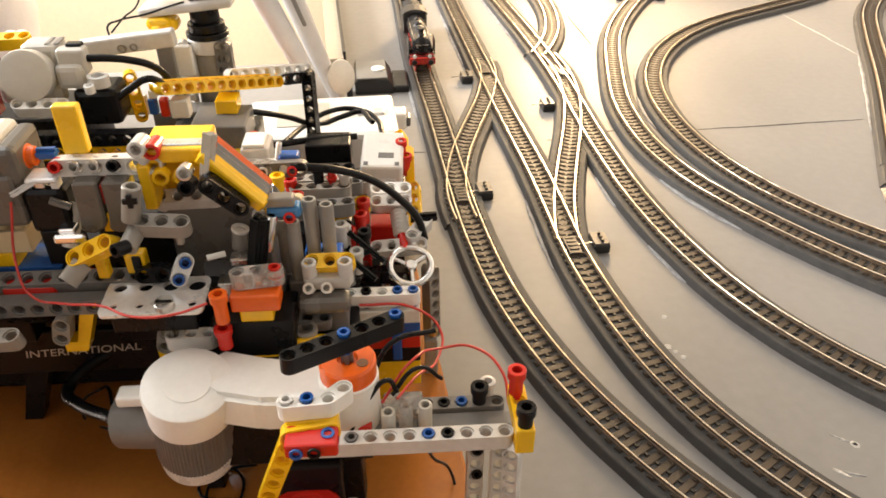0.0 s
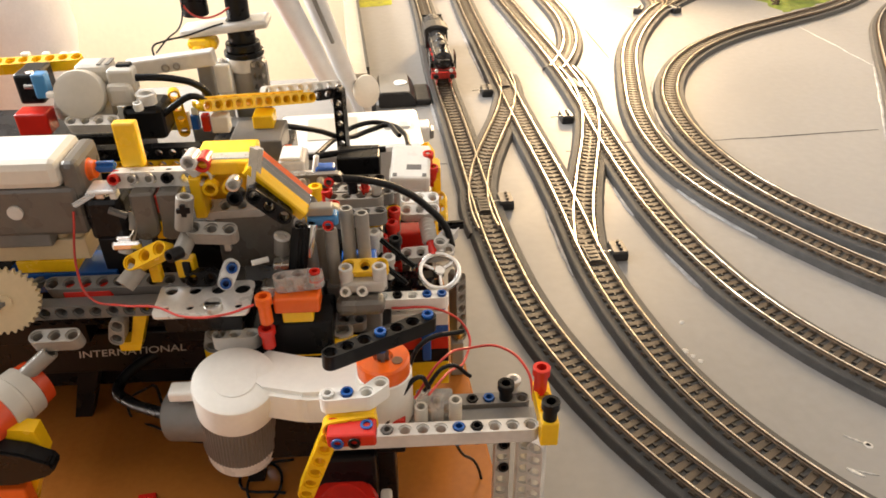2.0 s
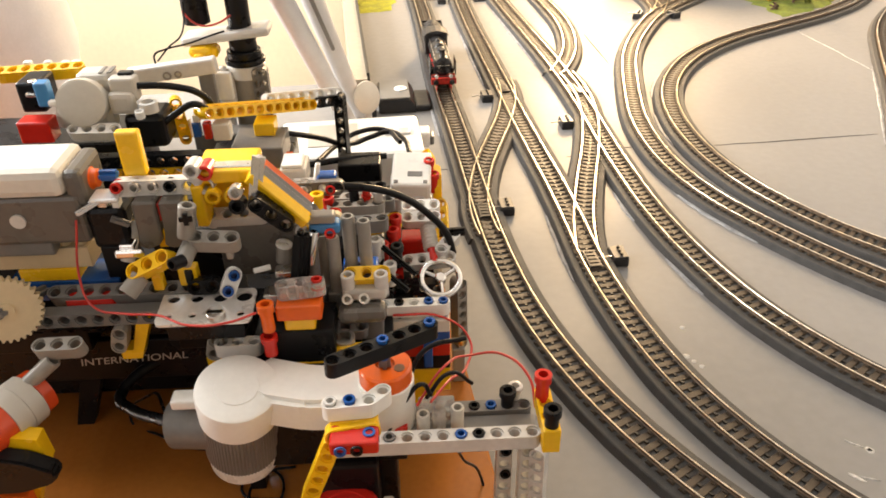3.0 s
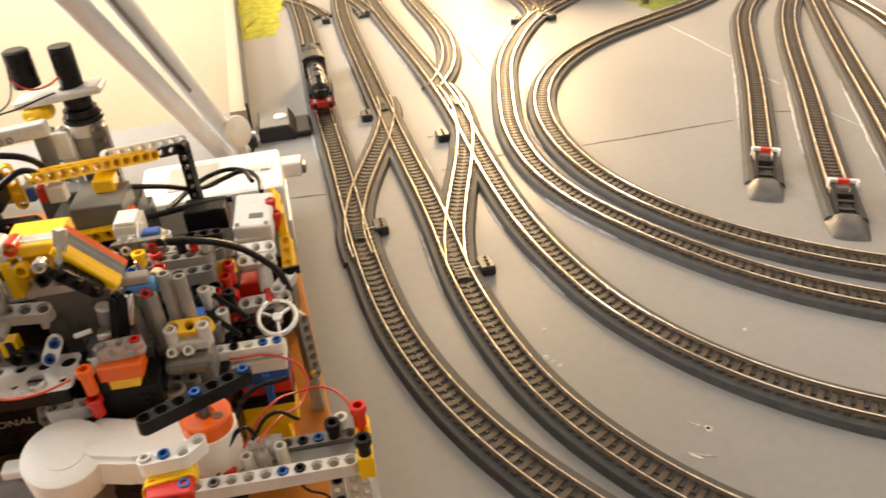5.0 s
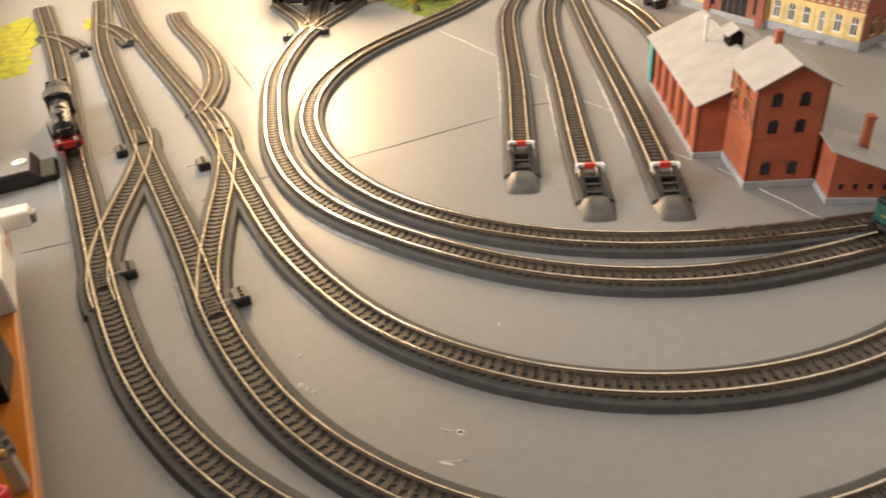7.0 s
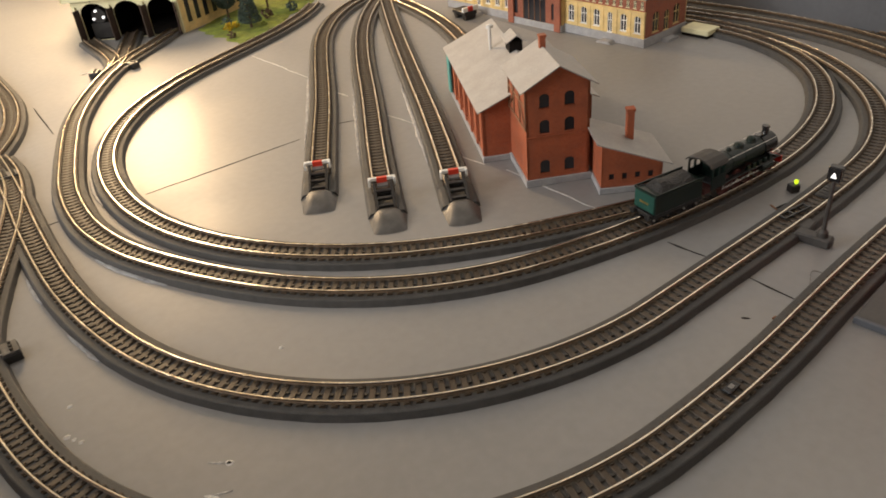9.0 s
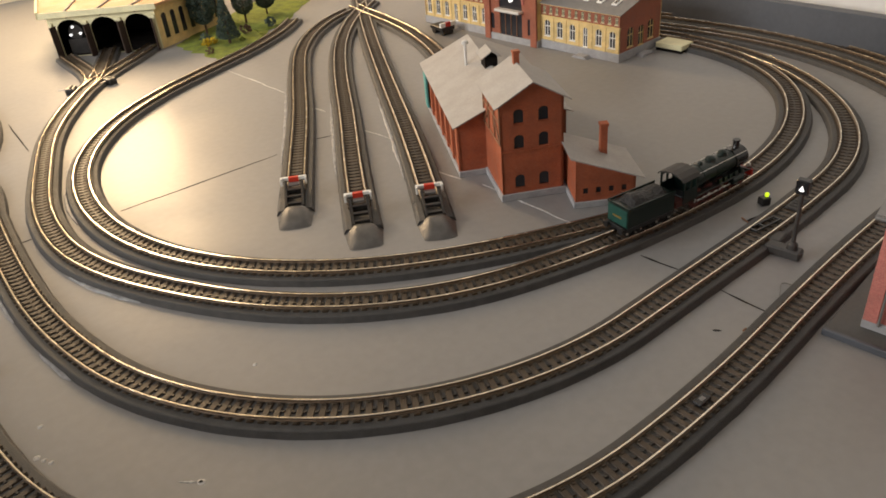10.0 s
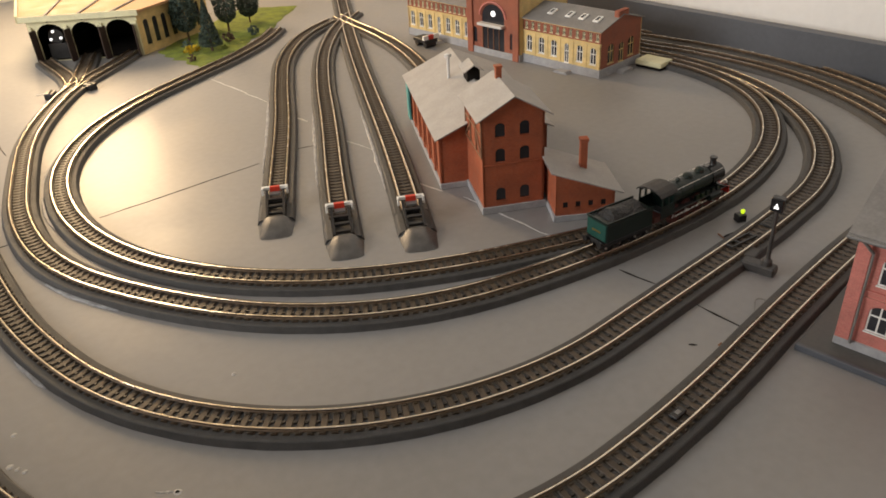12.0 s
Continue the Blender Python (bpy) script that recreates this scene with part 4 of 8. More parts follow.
def station():
    g = radians(-43.5)
    o = Vector((0.4451, 1.1015, 0))
    ux = Vector((math.cos(g), math.sin(g), 0))

    def wing(start, w, label, door):
        at = o - ux * (start + w)
        t = thing("station_wing", at, label, "model building", "station building", g)
        D, E = 0.097, 0.064
        n = max(6, round(w / 0.0222))
        st = w / n
        low = []
        for k in range(n):
            if k == door:
                low.append((k * st + st * 0.32, k * st + st * 0.68, 0.0125, 0.040, True))
            else:
                low.append((k * st + st * 0.27, k * st + st * 0.73, 0.018, 0.041, True))
        facade(t, (0, 0, 0), 0, w, 0.047, "yellow_wall", low, panes="glass")
        up = [(k * w / (2 * n) + w / (2 * n) * 0.28, k * w / (2 * n) + w / (2 * n) * 0.72, 0.0035, 0.0135, False) for k in range(2 * n)]
        facade(t, (0, 0.0006, 0.0472), 0, w, 0.017, "brick_dark", up, frame_mat="pale_wall")
        side = [(0.018, 0.032, 0.016, 0.043, True), (0.044, 0.056, 0.0125, 0.040, True), (0.066, 0.080, 0.016, 0.043, True)]
        facade(t, (w, 0, 0), math.pi / 2, D, E, "brick_dark", side, gable=0.015, frame_mat="yellow_wall")
        facade(t, (0, D, 0), -math.pi / 2, D, E, "brick_dark", [], gable=0.015)
        facade(t, (w, D, 0), math.pi, w, E, "yellow_wall", low)
        for k in range(n + 1):
            bm = bmesh.new()
            box(bm, k * st - 0.0009 if k else 0.0, min(k * st + 0.0009, w), -0.0009, 0.0004, 0.012, 0.0465)
            part("pilaster", bm, "yellow_wall", t)
        bm = bmesh.new()
        box(bm, -0.001, w + 0.001, -0.0016, 0.0016, 0.0462, 0.0478)
        box(bm, -0.001, w + 0.001, -0.0022, 0.0016, 0.0632, 0.0650)
        part("cornice", bm, "yellow_wall", t)
        bm = bmesh.new()
        box(bm, -0.0012, w + 0.0014, -0.0014, D + 0.0014, 0, 0.012, 0.0004)
        part("plinth", bm, "plinth", t)
        gable_roof(t, 0, w, 0, D, E + 0.001, E + 0.0145, 0.003, material="roof_dark", along_y=False)
        for k, f in enumerate((0.22, 0.45, 0.62, 0.80)):
            bm = bmesh.new()
            bmesh.ops.transform(box(bm, 0, 0.0095, -0.0075, 0.0075, 0.0, 0.0022, 0.0006), matrix=Matrix.Translation((w * f, 0.024, E + 0.0085)) @ Matrix.Rotation(0.272, 4, "X"), verts=bm.verts)
            sk = part("skylight", bm, "frame", t, "white framed skylight")
            bm = bmesh.new()
            bmesh.ops.transform(box(bm, 0.0026, 0.0069, -0.0045, 0.0045, 0.0018, 0.0026), matrix=Matrix.Translation((w * f, 0.024, E + 0.0085)) @ Matrix.Rotation(0.272, 4, "X"), verts=bm.verts)
            part("pane", bm, "glass", sk)
        bm = bmesh.new()
        box(bm, w - 0.006, w + 0.002, D / 2 - 0.012, D / 2 + 0.012, E + 0.010, E + 0.021, 0.001)
        part("parapet", bm, "brick_dark", t)
        for k in (door,):
            bm = bmesh.new()
            prism(bm, [(k * st - 0.002, 0), (k * st + st + 0.002, 0), (k * st + st - 0.003, 0.0035), (k * st + 0.003, 0.0035)], "y", -0.014, -0.0016)
            part("doorstep", bm, "plinth", t)
        return t

    w1 = wing(0.0, 0.138, "station wing of yellow stone and brick, slate roof", 3)
    bm = bmesh.new()
    prism(bm, [(0.036, 0), (0.064, 0), (0.060, 0.0035), (0.040, 0.0035)], "x", 0.1400, 0.152)
    part("doorstep", bm, "plinth", w1)
    wing(0.246, 0.150, "station wing of yellow stone and brick, slate roof", 3)
    # middle block
    at = o - ux * 0.245 + Matrix.Rotation(g, 3, "Z") @ Vector((0, -0.008, 0))
    t = thing("station_hall", at, "tall brick station hall with big arched entrance and clock", "model building", "station building", g)
    W, D, E = 0.106, 0.112, 0.100
    facade(t, (0, 0, 0), 0, W, E, "brick_dark", [(0.030, 0.076, 0.010, 0.078, True), (0.010, 0.019, 0.016, 0.040, True), (0.087, 0.096, 0.016, 0.040, True)], gable=0.025, bars=False)
    facade(t, (W, 0, 0), math.pi / 2, D, E, "yellow_wall", [])
    facade(t, (0, D, 0), -math.pi / 2, D, E, "brick_dark", [])
    facade(t, (W, D, 0), math.pi, W, E, "brick_dark", [], gable=0.025)
    gable_roof(t, 0, W, 0, D, E, E + 0.025, 0.004, material="roof_dark")
    bm = bmesh.new()
    box(bm, -0.001, W + 0.001, -0.0015, D, 0, 0.010, 0.0004)
    part("plinth", bm, "plinth", t)
    bm = bmesh.new()
    box(bm, 0.028, 0.078, -0.010, 0.0005, 0.046, 0.050, 0.0006)
    part("canopy", bm, "light_grey", t, "pale flat canopy over the doors")
    for x in (0.030, 0.041, 0.0525, 0.064, 0.0755):
        bm = bmesh.new()
        box(bm, x, x + 0.001, 0.0003, 0.0012, 0.010, 0.047)
        part("door_bar", bm, "timber", t)
    bm = bmesh.new()
    lathe(bm, (0.053, 0.0012, 0.064), (0, -1, 0), [(0, 0.0042), (0.0012, 0.0042), (0.0014, 0.0038)], 18)
    part("clock", bm, "lamp_white", t, "lit round clock face")
    arc = [(0.053 + 0.0265 * math.cos(math.pi * k / 12), 0.0595 + 0.0215 * math.sin(math.pi * k / 12)) for k in range(13)]
    for (xa, za), (xb, zb) in zip(arc, arc[1:]):
        bm = bmesh.new()
        rod(bm, (xa, -0.0006, za), (xb, -0.0006, zb), 0.0018, seg=6)
        part("arch_stone", bm, "brick_pink", t)
    for x in (0.006, 0.100):
        bm = bmesh.new()
        box(bm, x - 0.006, x + 0.006, -0.003, 0.0005, 0, E + 0.004, 0.0005)
        part("corner_pier", bm, "brick_dark", t)
    # low yellow dock beside the end
    d = thing("loading_dock", o + ux * 0.004 + Matrix.Rotation(g, 3, "Z") @ Vector((0.0, 0.075, 0)), "pale yellow loading dock beside the station", "loading dock", turn=g)
    bm = bmesh.new()
    box(bm, 0.004, 0.046, 0.0, 0.030, 0.004, 0.011, 0.0008)
    part("deck", bm, "pale_wall", d)
    bm = bmesh.new()
    box(bm, 0.005, 0.045, 0.001, 0.029, 0.0, 0.004)
    part("base", bm, "dark", d)
    # small buffer truck before the wing
    return t


station()


def engine_shed():
    g = radians(5.75)
    t = thing("engine_shed", (-0.4690, 1.2960, 0), "yellow three-stall engine shed with dark arched doors", "model building", turn=g)
    W, D, E = 0.1807, 0.17, 0.0715
    doors = [(0.0115 + k * 0.0570, 0.0115 + k * 0.0570 + 0.0480, 0.0005, 0.0620, True) for k in range(3)]
    m = Matrix.Identity(4)
    placed(part("wall", wall(W, E, 0.004, doors), "pale_wall", t), m)
    wins = [(0.012 + k * 0.021, 0.023 + k * 0.021, 0.014, 0.056, True) for k in range(7)]
    facade(t, (W, 0, 0), radians(62), D, E, "yellow_wall", wins, bars=False)
    facade(t, (-0.072, 0.17, 0), radians(-67), 0.184, E, "pale_wall", [])
    bm = bmesh.new()
    prism(bm, [(-0.006, -0.007), (W + 0.006, -0.007), (W + 0.090, 0.152), (-0.083, 0.172)], "z", E, E + 0.004)
    part("roof", bm, "roof_tan", t, "tan roof sheet with dark ribs")
    for x in (0.036, 0.090, 0.145):
        bm = bmesh.new()
        k = (x - W / 2) / W
        prism(bm, [(x - 0.0016, -0.006), (x + 0.0016, -0.006), (x + 0.0016 + k * 0.09, 0.158), (x - 0.0016 + k * 0.09, 0.158)], "z", E + 0.004, E + 0.0062)
        part("roof_rib", bm, "roof_dark", t)
    bm = bmesh.new()
    box(bm, -0.007, W + 0.007, -0.0095, -0.0072, E - 0.004, E + 0.0060, 0.0005)
    part("fascia", bm, "pale_wall", t)
    bm = bmesh.new()
    prism(bm, [(-0.0065, -0.007), (-0.0105, -0.009), (-0.0880, 0.172), (-0.0835, 0.172)], "z", E - 0.004, E + 0.0075)
    part("fascia", bm, "pale_wall", t)
    # floor and back wall near black: the shed's inner shade put into the colour
    bm = bmesh.new()
    prism(bm, [(0.0, 0.006), (W, 0.006), (W + 0.076, 0.14), (-0.066, 0.16)], "z", 0.0, 0.0004)
    part("inside_floor", bm, "dark", t)
    bm = bmesh.new()
    prism(bm, [(-0.066, 0.158), (W + 0.076, 0.14), (W + 0.076, 0.142), (-0.066, 0.161)], "z", 0.0005, E)
    part("back_wall", bm, "dark", t)
    for x in (0.0015, 0.0605, 0.1175, 0.1745):
        bm = bmesh.new()
        box(bm, x, x + 0.0055, -0.0030, 0.0005, 0.0, 0.058, 0.0006)
        part("pillar", bm, "pale_wall", t)
    for k in range(3):
        for s in (0.0125, 0.0580):
            bm = bmesh.new()
            box(bm, 0, 0.0012, -0.0125, 0, 0.001, 0.054)
            for z in (0.012, 0.040):
                box(bm, -0.0004, 0.0016, -0.0120, -0.001, z, z + 0.002)
            d = part("door", bm, "dark_timber", t, "open dark brown door leaf")
            d.matrix_basis = Matrix.Translation((s + k * 0.0570, -0.0035, 0)) @ Matrix.Rotation(radians(-28 if s < 0.02 else 28), 4, "Z")
    for k in range(3):
        bm = bmesh.new()
        lathe(bm, (0.0355 + k * 0.0570, -0.0005, 0.0665), (0, -1, 0), [(0, 0.0016), (0.002, 0.0018), (0.003, 0.0010)], 8)
        part("wall_lamp", bm, "black", t)
    # engine standing inside the first stall, its lamps lit
    e = thing("stabled_engine", (-0.4690 + 0.0325, 1.2960 + 0.020, 0), "dark engine inside the shed with three lit lamps", "locomotive", turn=g)
    bm = bmesh.new()
    lathe(bm, (0, 0.0, 0.037), (0, 1, 0), [(0, 0.012), (0.002, 0.0135), (0.10, 0.0135)], 18)
    part("boiler", bm, "black", e)
    bm = bmesh.new()
    box(bm, -0.016, 0.016, -0.003, 0.10, 0.0005, 0.026, 0.0006)
    part("frame", bm, "black", e)
    for x, z in ((-0.0085, 0.0330), (0.0085, 0.0345), (-0.002, 0.0460)):
        bm = bmesh.new()
        lathe(bm, (x, -0.0005, z), (0, -1, 0), [(0, 0.0018), (0.003, 0.0022), (0.0032, 0.0018)], 10)
        part("headlamp", bm, "lamp_white", e)


engine_shed()


def rose_house():
    g = radians(-41)
    pl = thing("platform", (0.5065, 0.5045, 0), "dark grey station platform slab with a pale edge", "platform", turn=g)
    bm = bmesh.new()
    box(bm, 0, 0.26, 0.004, 0.16, 0, 0.004, 0.0005)
    part("slab", bm, "concrete", pl)
    bm = bmesh.new()
    box(bm, 0, 0.26, 0, 0.0036, 0, 0.0052, 0.0005)
    part("edge", bm, "panel", pl)
    t = thing("rose_brick_house", (0.535, 0.5075, 0.004), "rose brick house with white windows and grey roof", "model building", turn=g)
    W, D, E = 0.15, 0.105, 0.092
    wins = [(0.0155 + k * 0.034, 0.0295 + k * 0.034, z, z + 0.021, True) for k in range(4) for z in (0.018, 0.055)]
    facade(t, (0, 0, 0), 0, W, E, "brick_pink", wins, frame_mat="frame")
    side = [(0.020 + k * 0.032, 0.033 + k * 0.032, z, z + 0.020, True) for k in range(2) for z in (0.014, 0.052)]
    facade(t, (0, D, 0), -math.pi / 2, D, E, "brick_pink", side, gable=0.03)
    facade(t, (W, 0, 0), math.pi / 2, D, E, "brick_pink", side, gable=0.03)
    facade(t, (W, D, 0), math.pi, W, E, "brick_pink", wins)
    gable_roof(t, 0, W, 0, D, E + 0.001, E + 0.030, 0.007, material="roof_dark", along_y=False)
    bm = bmesh.new()
    box(bm, -0.0015, W + 0.0015, -0.0015, D + 0.0015, 0, 0.007, 0.0004)
    part("plinth", bm, "plinth", t)
    for z in (0.0425, 0.048, 0.088):
        bm = bmesh.new()
        box(bm, -0.0014, W + 0.0014, -0.0014, 0.0006, z, z + 0.0018)
        part("string_course", bm, "brick_pink", t)
    for x in (0.0, W - 0.009):
        bm = bmesh.new()
        box(bm, x - 0.0010, x + 0.008, -0.0022, 0.0006, 0.007, E)
        part("corner_pier", bm, "brick_pink", t)
    bm = bmesh.new()
    rod(bm, (0.0095, -0.003, 0.006), (0.0095, -0.003, 0.078), 0.0009, seg=8)
    rod(bm, (0.0095, -0.003, 0.078), (0.003, -0.0085, 0.088), 0.0011, seg=8)
    part("downpipe", bm, "dark_grey", t, "dark downpipe")
    bm = bmesh.new()
    rod(bm, (-0.007, -0.0085, E - 0.0035), (W + 0.007, -0.0085, E - 0.0035), 0.0016, seg=8)
    part("gutter", bm, "dark_grey", t)


rose_house()


# ---------------------------------------------------------------- signals and small things on the board
def signal():
    t = thing("light_signal", (0.5140, 0.6060, 0), "grey light signal on a mast beside the track", "signal", turn=radians(-38))
    bm = bmesh.new()
    box(bm, -0.016, 0.012, -0.0055, 0.0055, 0, 0.0085, 0.0015)
    part("base", bm, "black_iron", t, "dark drive box")
    bm = bmesh.new()
    box(bm, -0.019, -0.008, 0.006, 0.022, 0.0, 0.0078, 0.001)
    part("bracket", bm, "black_iron", t)
    bm = bmesh.new()
    rod(bm, (0.004, 0, 0.0085), (0.004, 0, 0.060), 0.0019, 0.0015, 10)
    part("mast", bm, "black_iron", t)
    bm = bmesh.new()
    lathe(bm, (0.004, 0, 0.0085), (0, 0, 1), [(0, 0.0045), (0.004, 0.0040), (0.006, 0.0022)], 10)
    part("collar", bm, "black_iron", t)
    bm = bmesh.new()
    box(bm, -0.001, 0.009, -0.0035, 0.0035, 0.058, 0.070, 0.0008)
    head = part("head", bm, "gloss_black", t, "black lamp head")
    bm = bmesh.new()
    prism(bm, [(0.0020, 0.0615), (0.0060, 0.0615), (0.004, 0.0660)], "y", -0.0042, -0.0034)
    part("lens", bm, "lamp_white", head, "lit white lens")
    l = thing("ground_lamp", (0.5215, 0.6920, 0), "little black ground lamp with a lit green bulb", "lamp", turn=radians(20))
    bm = bmesh.new()
    box(bm, -0.0045, 0.0045, -0.004, 0.004, 0, 0.0075, 0.0008)
    part("body", bm, "black", l)
    bm = bmesh.new()
    lathe(bm, (0.002, 0, 0.0075), (0, 0, 1), [(0, 0.0013), (0.0015, 0.0019), (0.003, 0.0018), (0.0040, 0.0006)], 10)
    part("bulb", bm, "lamp_green", l)
    cable("wire_loop", [(0.507, 0.560, 0.002), (0.498, 0.562, 0.004), (0.494, 0.554, 0.003), (0.490, 0.541, 0.0015)], 0.0005, "dark_grey", label="thin grey wire lying on the board", category="wire")


signal()


def stick(x, y, turn, l):
    t = thing("twig", (x, y, 0), "tiny dark stick lying on the grey board", "stick", "loose sticks", turn)
    bm = bmesh.new()
    rod(bm, (-l / 2, 0, 0.0008), (l / 2, 0, 0.0009), 0.0008, 0.0006, 6)
    part("stick", bm, "timber", t)


stick(0.4570, 0.5110, radians(45), 0.0035)
stick(0.4975, 0.6635, radians(-71), 0.009)
t = thing("track_clip", (0.5075, 0.6430, 0.0078), "black open contact clip between the rails", "track contact", turn=radians(36))
for y in (-0.0034, 0.0034):
    bm = bmesh.new()
    box(bm, -0.0158, 0.0158, y - 0.0008, y + 0.0008, 0, 0.0016, 0.0002)
    part("side_bar", bm, "black", t)
for x in (-0.0150, -0.004, 0.0150):
    bm = bmesh.new()
    box(bm, x - 0.0010, x + 0.0010, -0.0028, 0.0028, 0, 0.0014, 0.0002)
    part("cross_bar", bm, "black", t)


def bush(x, y, r, material, name="bush", label="small dark green bush on the scattered grass", h=None):
    random.seed(int(x * 9000) + int(y * 7000))
    t = thing(name, (x, y, 0), label, name, "lineside plants")
    bm = bmesh.new()
    for k in range(46):
        a, z = random.uniform(0, 6.28), random.random()
        rr = r * math.sqrt(1 - (z * 2 - 1) ** 2) * random.uniform(0.6, 1.05)
        p = Vector((math.cos(a) * rr, math.sin(a) * rr, r * 0.2 + z * r * 1.5))
        q = Matrix.Rotation(random.uniform(0, 6.3), 3, (random.uniform(-1, 1), random.uniform(-1, 1), 0.4))
        s = r * random.uniform(0.16, 0.34)
        vs = [bm.verts.new(p + q @ Vector(c) * s) for c in ((-1, -0.6, 0), (0, -1, 0.4), (1, -0.3, 0), (0.7, 0.8, 0.3), (-0.6, 0.9, -0.2))]
        bm.faces.new(vs)
    part("foliage", bm, material, t)
    bm = bmesh.new()
    rod(bm, (0, 0, 0), (0, 0, r * 0.7), r * 0.12, r * 0.05, 6)
    part("stem", bm, "bark", t)


def tree(x, y, h, r, cone=False):
    random.seed(int(x * 9100) + int(y * 7300))
    t = thing("tree", (x, y, 0), "dark green conical model fir on the grass strip" if cone else "dark green rounded model tree on the grass strip", "tree", "model trees")
    bm = bmesh.new()
    rod(bm, (0, 0, 0), (0, 0, h * 0.9), h * 0.028, h * 0.008, 7)
    for k in range(10):
        a, z = k * 2.4, h * (0.3 + 0.05 * k)
        rod(bm, (0, 0, z), (math.cos(a) * r * 0.6, math.sin(a) * r * 0.6, z + (0.0 if cone else h * 0.08)), h * 0.008, h * 0.003, 5)
    part("trunk", bm, "bark", t)
    bm = bmesh.new()
    low, tall = h * (0.14 if cone else 0.22), h * (0.86 if cone else 0.78)
    for k in range(3200):
        a, z = random.uniform(0, 6.28), random.random() ** (1.5 if cone else 1.0)
        wide = r * (1.03 - z) if cone else r * (max(0.02, 1 - abs(z * 2 - 1) ** 2.6)) ** 0.5
        wide *= 1 + 0.16 * noise.noise((math.cos(a) * 2.2 + x * 40, math.sin(a) * 2.2, z * 4))
        rr = wide * (random.random() ** 0.22) * random.uniform(0.93, 1.04)
        p = Vector((math.cos(a) * rr, math.sin(a) * rr, low + z * tall))
        q = Matrix.Rotation(random.uniform(0, 6.3), 3, (random.uniform(-1, 1), random.uniform(-1, 1), 0.3))
        s = r * random.uniform(0.04, 0.085)
        bm.faces.new([bm.verts.new(p + q @ Vector(c) * s) for c in ((-1, -0.6, 0), (0, -1, 0.4), (1, -0.3, 0), (0.7, 0.8, 0.3), (-0.6, 0.9, -0.2))])
    part("crown", bm, "leaf", t)


def scatter(name, poly, material, label, z=0.0012):
    """A patch of flock with an uneven outline and a tufty top."""
    cx, cy = sum(p[0] for p in poly) / len(poly), sum(p[1] for p in poly) / len(poly)
    bm = bmesh.new()
    n = 14
    edge = []
    for (x0, y0), (x1, y1) in zip(poly, poly[1:] + poly[:1]):
        for k in range(n):
            x, y = x0 + (x1 - x0) * k / n, y0 + (y1 - y0) * k / n
            d = 0.012 * noise.noise((x * 45, y * 45, 2.0))
            edge.append((x + d - cx, y + d * 0.7 - cy))
    rings = [[bm.verts.new((x * f, y * f, 0.0003 if f == 1 else z + 0.0018 * abs(noise.noise((x * f * 130, y * f * 130, 5.0))))) for x, y in edge] for f in (1, 0.94, 0.8, 0.62, 0.42, 0.2)]
    for a, b in zip(rings, rings[1:]):
        for k in range(len(edge)):
            bm.faces.new((a[k], a[(k + 1) % len(edge)], b[(k + 1) % len(edge)], b[k]))
    bm.faces.new(rings[-1])
    bmesh.ops.recalc_face_normals(bm, faces=bm.faces)
    ob = put(name, bm, M[material], smooth=True)
    ob.location = (cx, cy, 0)
    return tagged(ob, label, "scattered flock", kind="stuff")


scatter("grass_scatter", [(-0.2790, 1.3270), (-0.1680, 1.2280), (-0.1290, 1.3150), (-0.1060, 1.4470), (-0.0930, 1.6210), (-0.2090, 1.6190), (-0.2510, 1.4440)], "grass", "bright green flock strip beside the engine shed")
scatter("moss_scatter", [(-0.7300, 0.8940), (-0.6960, 0.9360), (-0.7620, 1.0290), (-0.8280, 1.1370), (-0.9280, 1.2140), (-0.9260, 1.1040)], "moss", "loose yellow-green flock on the board edge")
scatter("moss_scatter", [(-0.7590, 1.1500), (-0.7340, 1.1410), (-0.7600, 1.2200), (-0.8110, 1.2590)], "moss", "loose yellow-green flock between the tracks")
tree(-0.1730, 1.3160, 0.088, 0.019, True)
tree(-0.2370, 1.3860, 0.084, 0.023)
tree(-0.1810, 1.4410, 0.082, 0.021)
tree(-0.1570, 1.4970, 0.06, 0.02)
for x, y, r, m in ((-0.2090, 1.3050, 0.008, "leaf_yellow"), (-0.2010, 1.3200, 0.007, "leaf_yellow"), (-0.1890, 1.2610, 0.007, "bark"), (-0.2190, 1.3280, 0.010, "leaf"), (-0.1600, 1.3670, 0.010, "bark"), (-0.1540, 1.3250, 0.005, "grass"), (-0.1250, 1.4060, 0.010, "leaf")):
    bush(x, y, r, m)

t = thing("green_bead", (-0.1976, 0.8937, 0), "tiny yellow-green bead lying by the rail", "bead")
bm = bmesh.new()
lathe(bm, (0, 0, 0), (0, 0, 1), [(0, 0.001), (0.001, 0.0024), (0.003, 0.0024), (0.004, 0.001)], 9)
part("bead", bm, "moss", t)

# flat wagon with red and white load ends, by the station
t = thing("buffer_wagon", (0.190, 1.299, 0), "small dark wagon with red and white ends", "wagon", turn=radians(-52))
bm = bmesh.new()
box(bm, -0.018, 0.018, -0.012, 0.012, 0.008, 0.014, 0.0006)
part("frame", bm, "black", t)
for x in (-0.012, 0.012):
    bm = bmesh.new()
    rod(bm, (x, -0.0095, 0.005), (x, 0.0095, 0.005), 0.005, seg=12)
    part("wheelset", bm, "black", t)
for s, m in ((-1, "frame"), (0, "loco_red"), (1, "frame")):
    bm = bmesh.new()
    box(bm, 0.014, 0.018, s * 0.010 - 0.0048, s * 0.010 + 0.0048, 0.014, 0.021, 0.0004)
    part("end_board", bm, m, t)

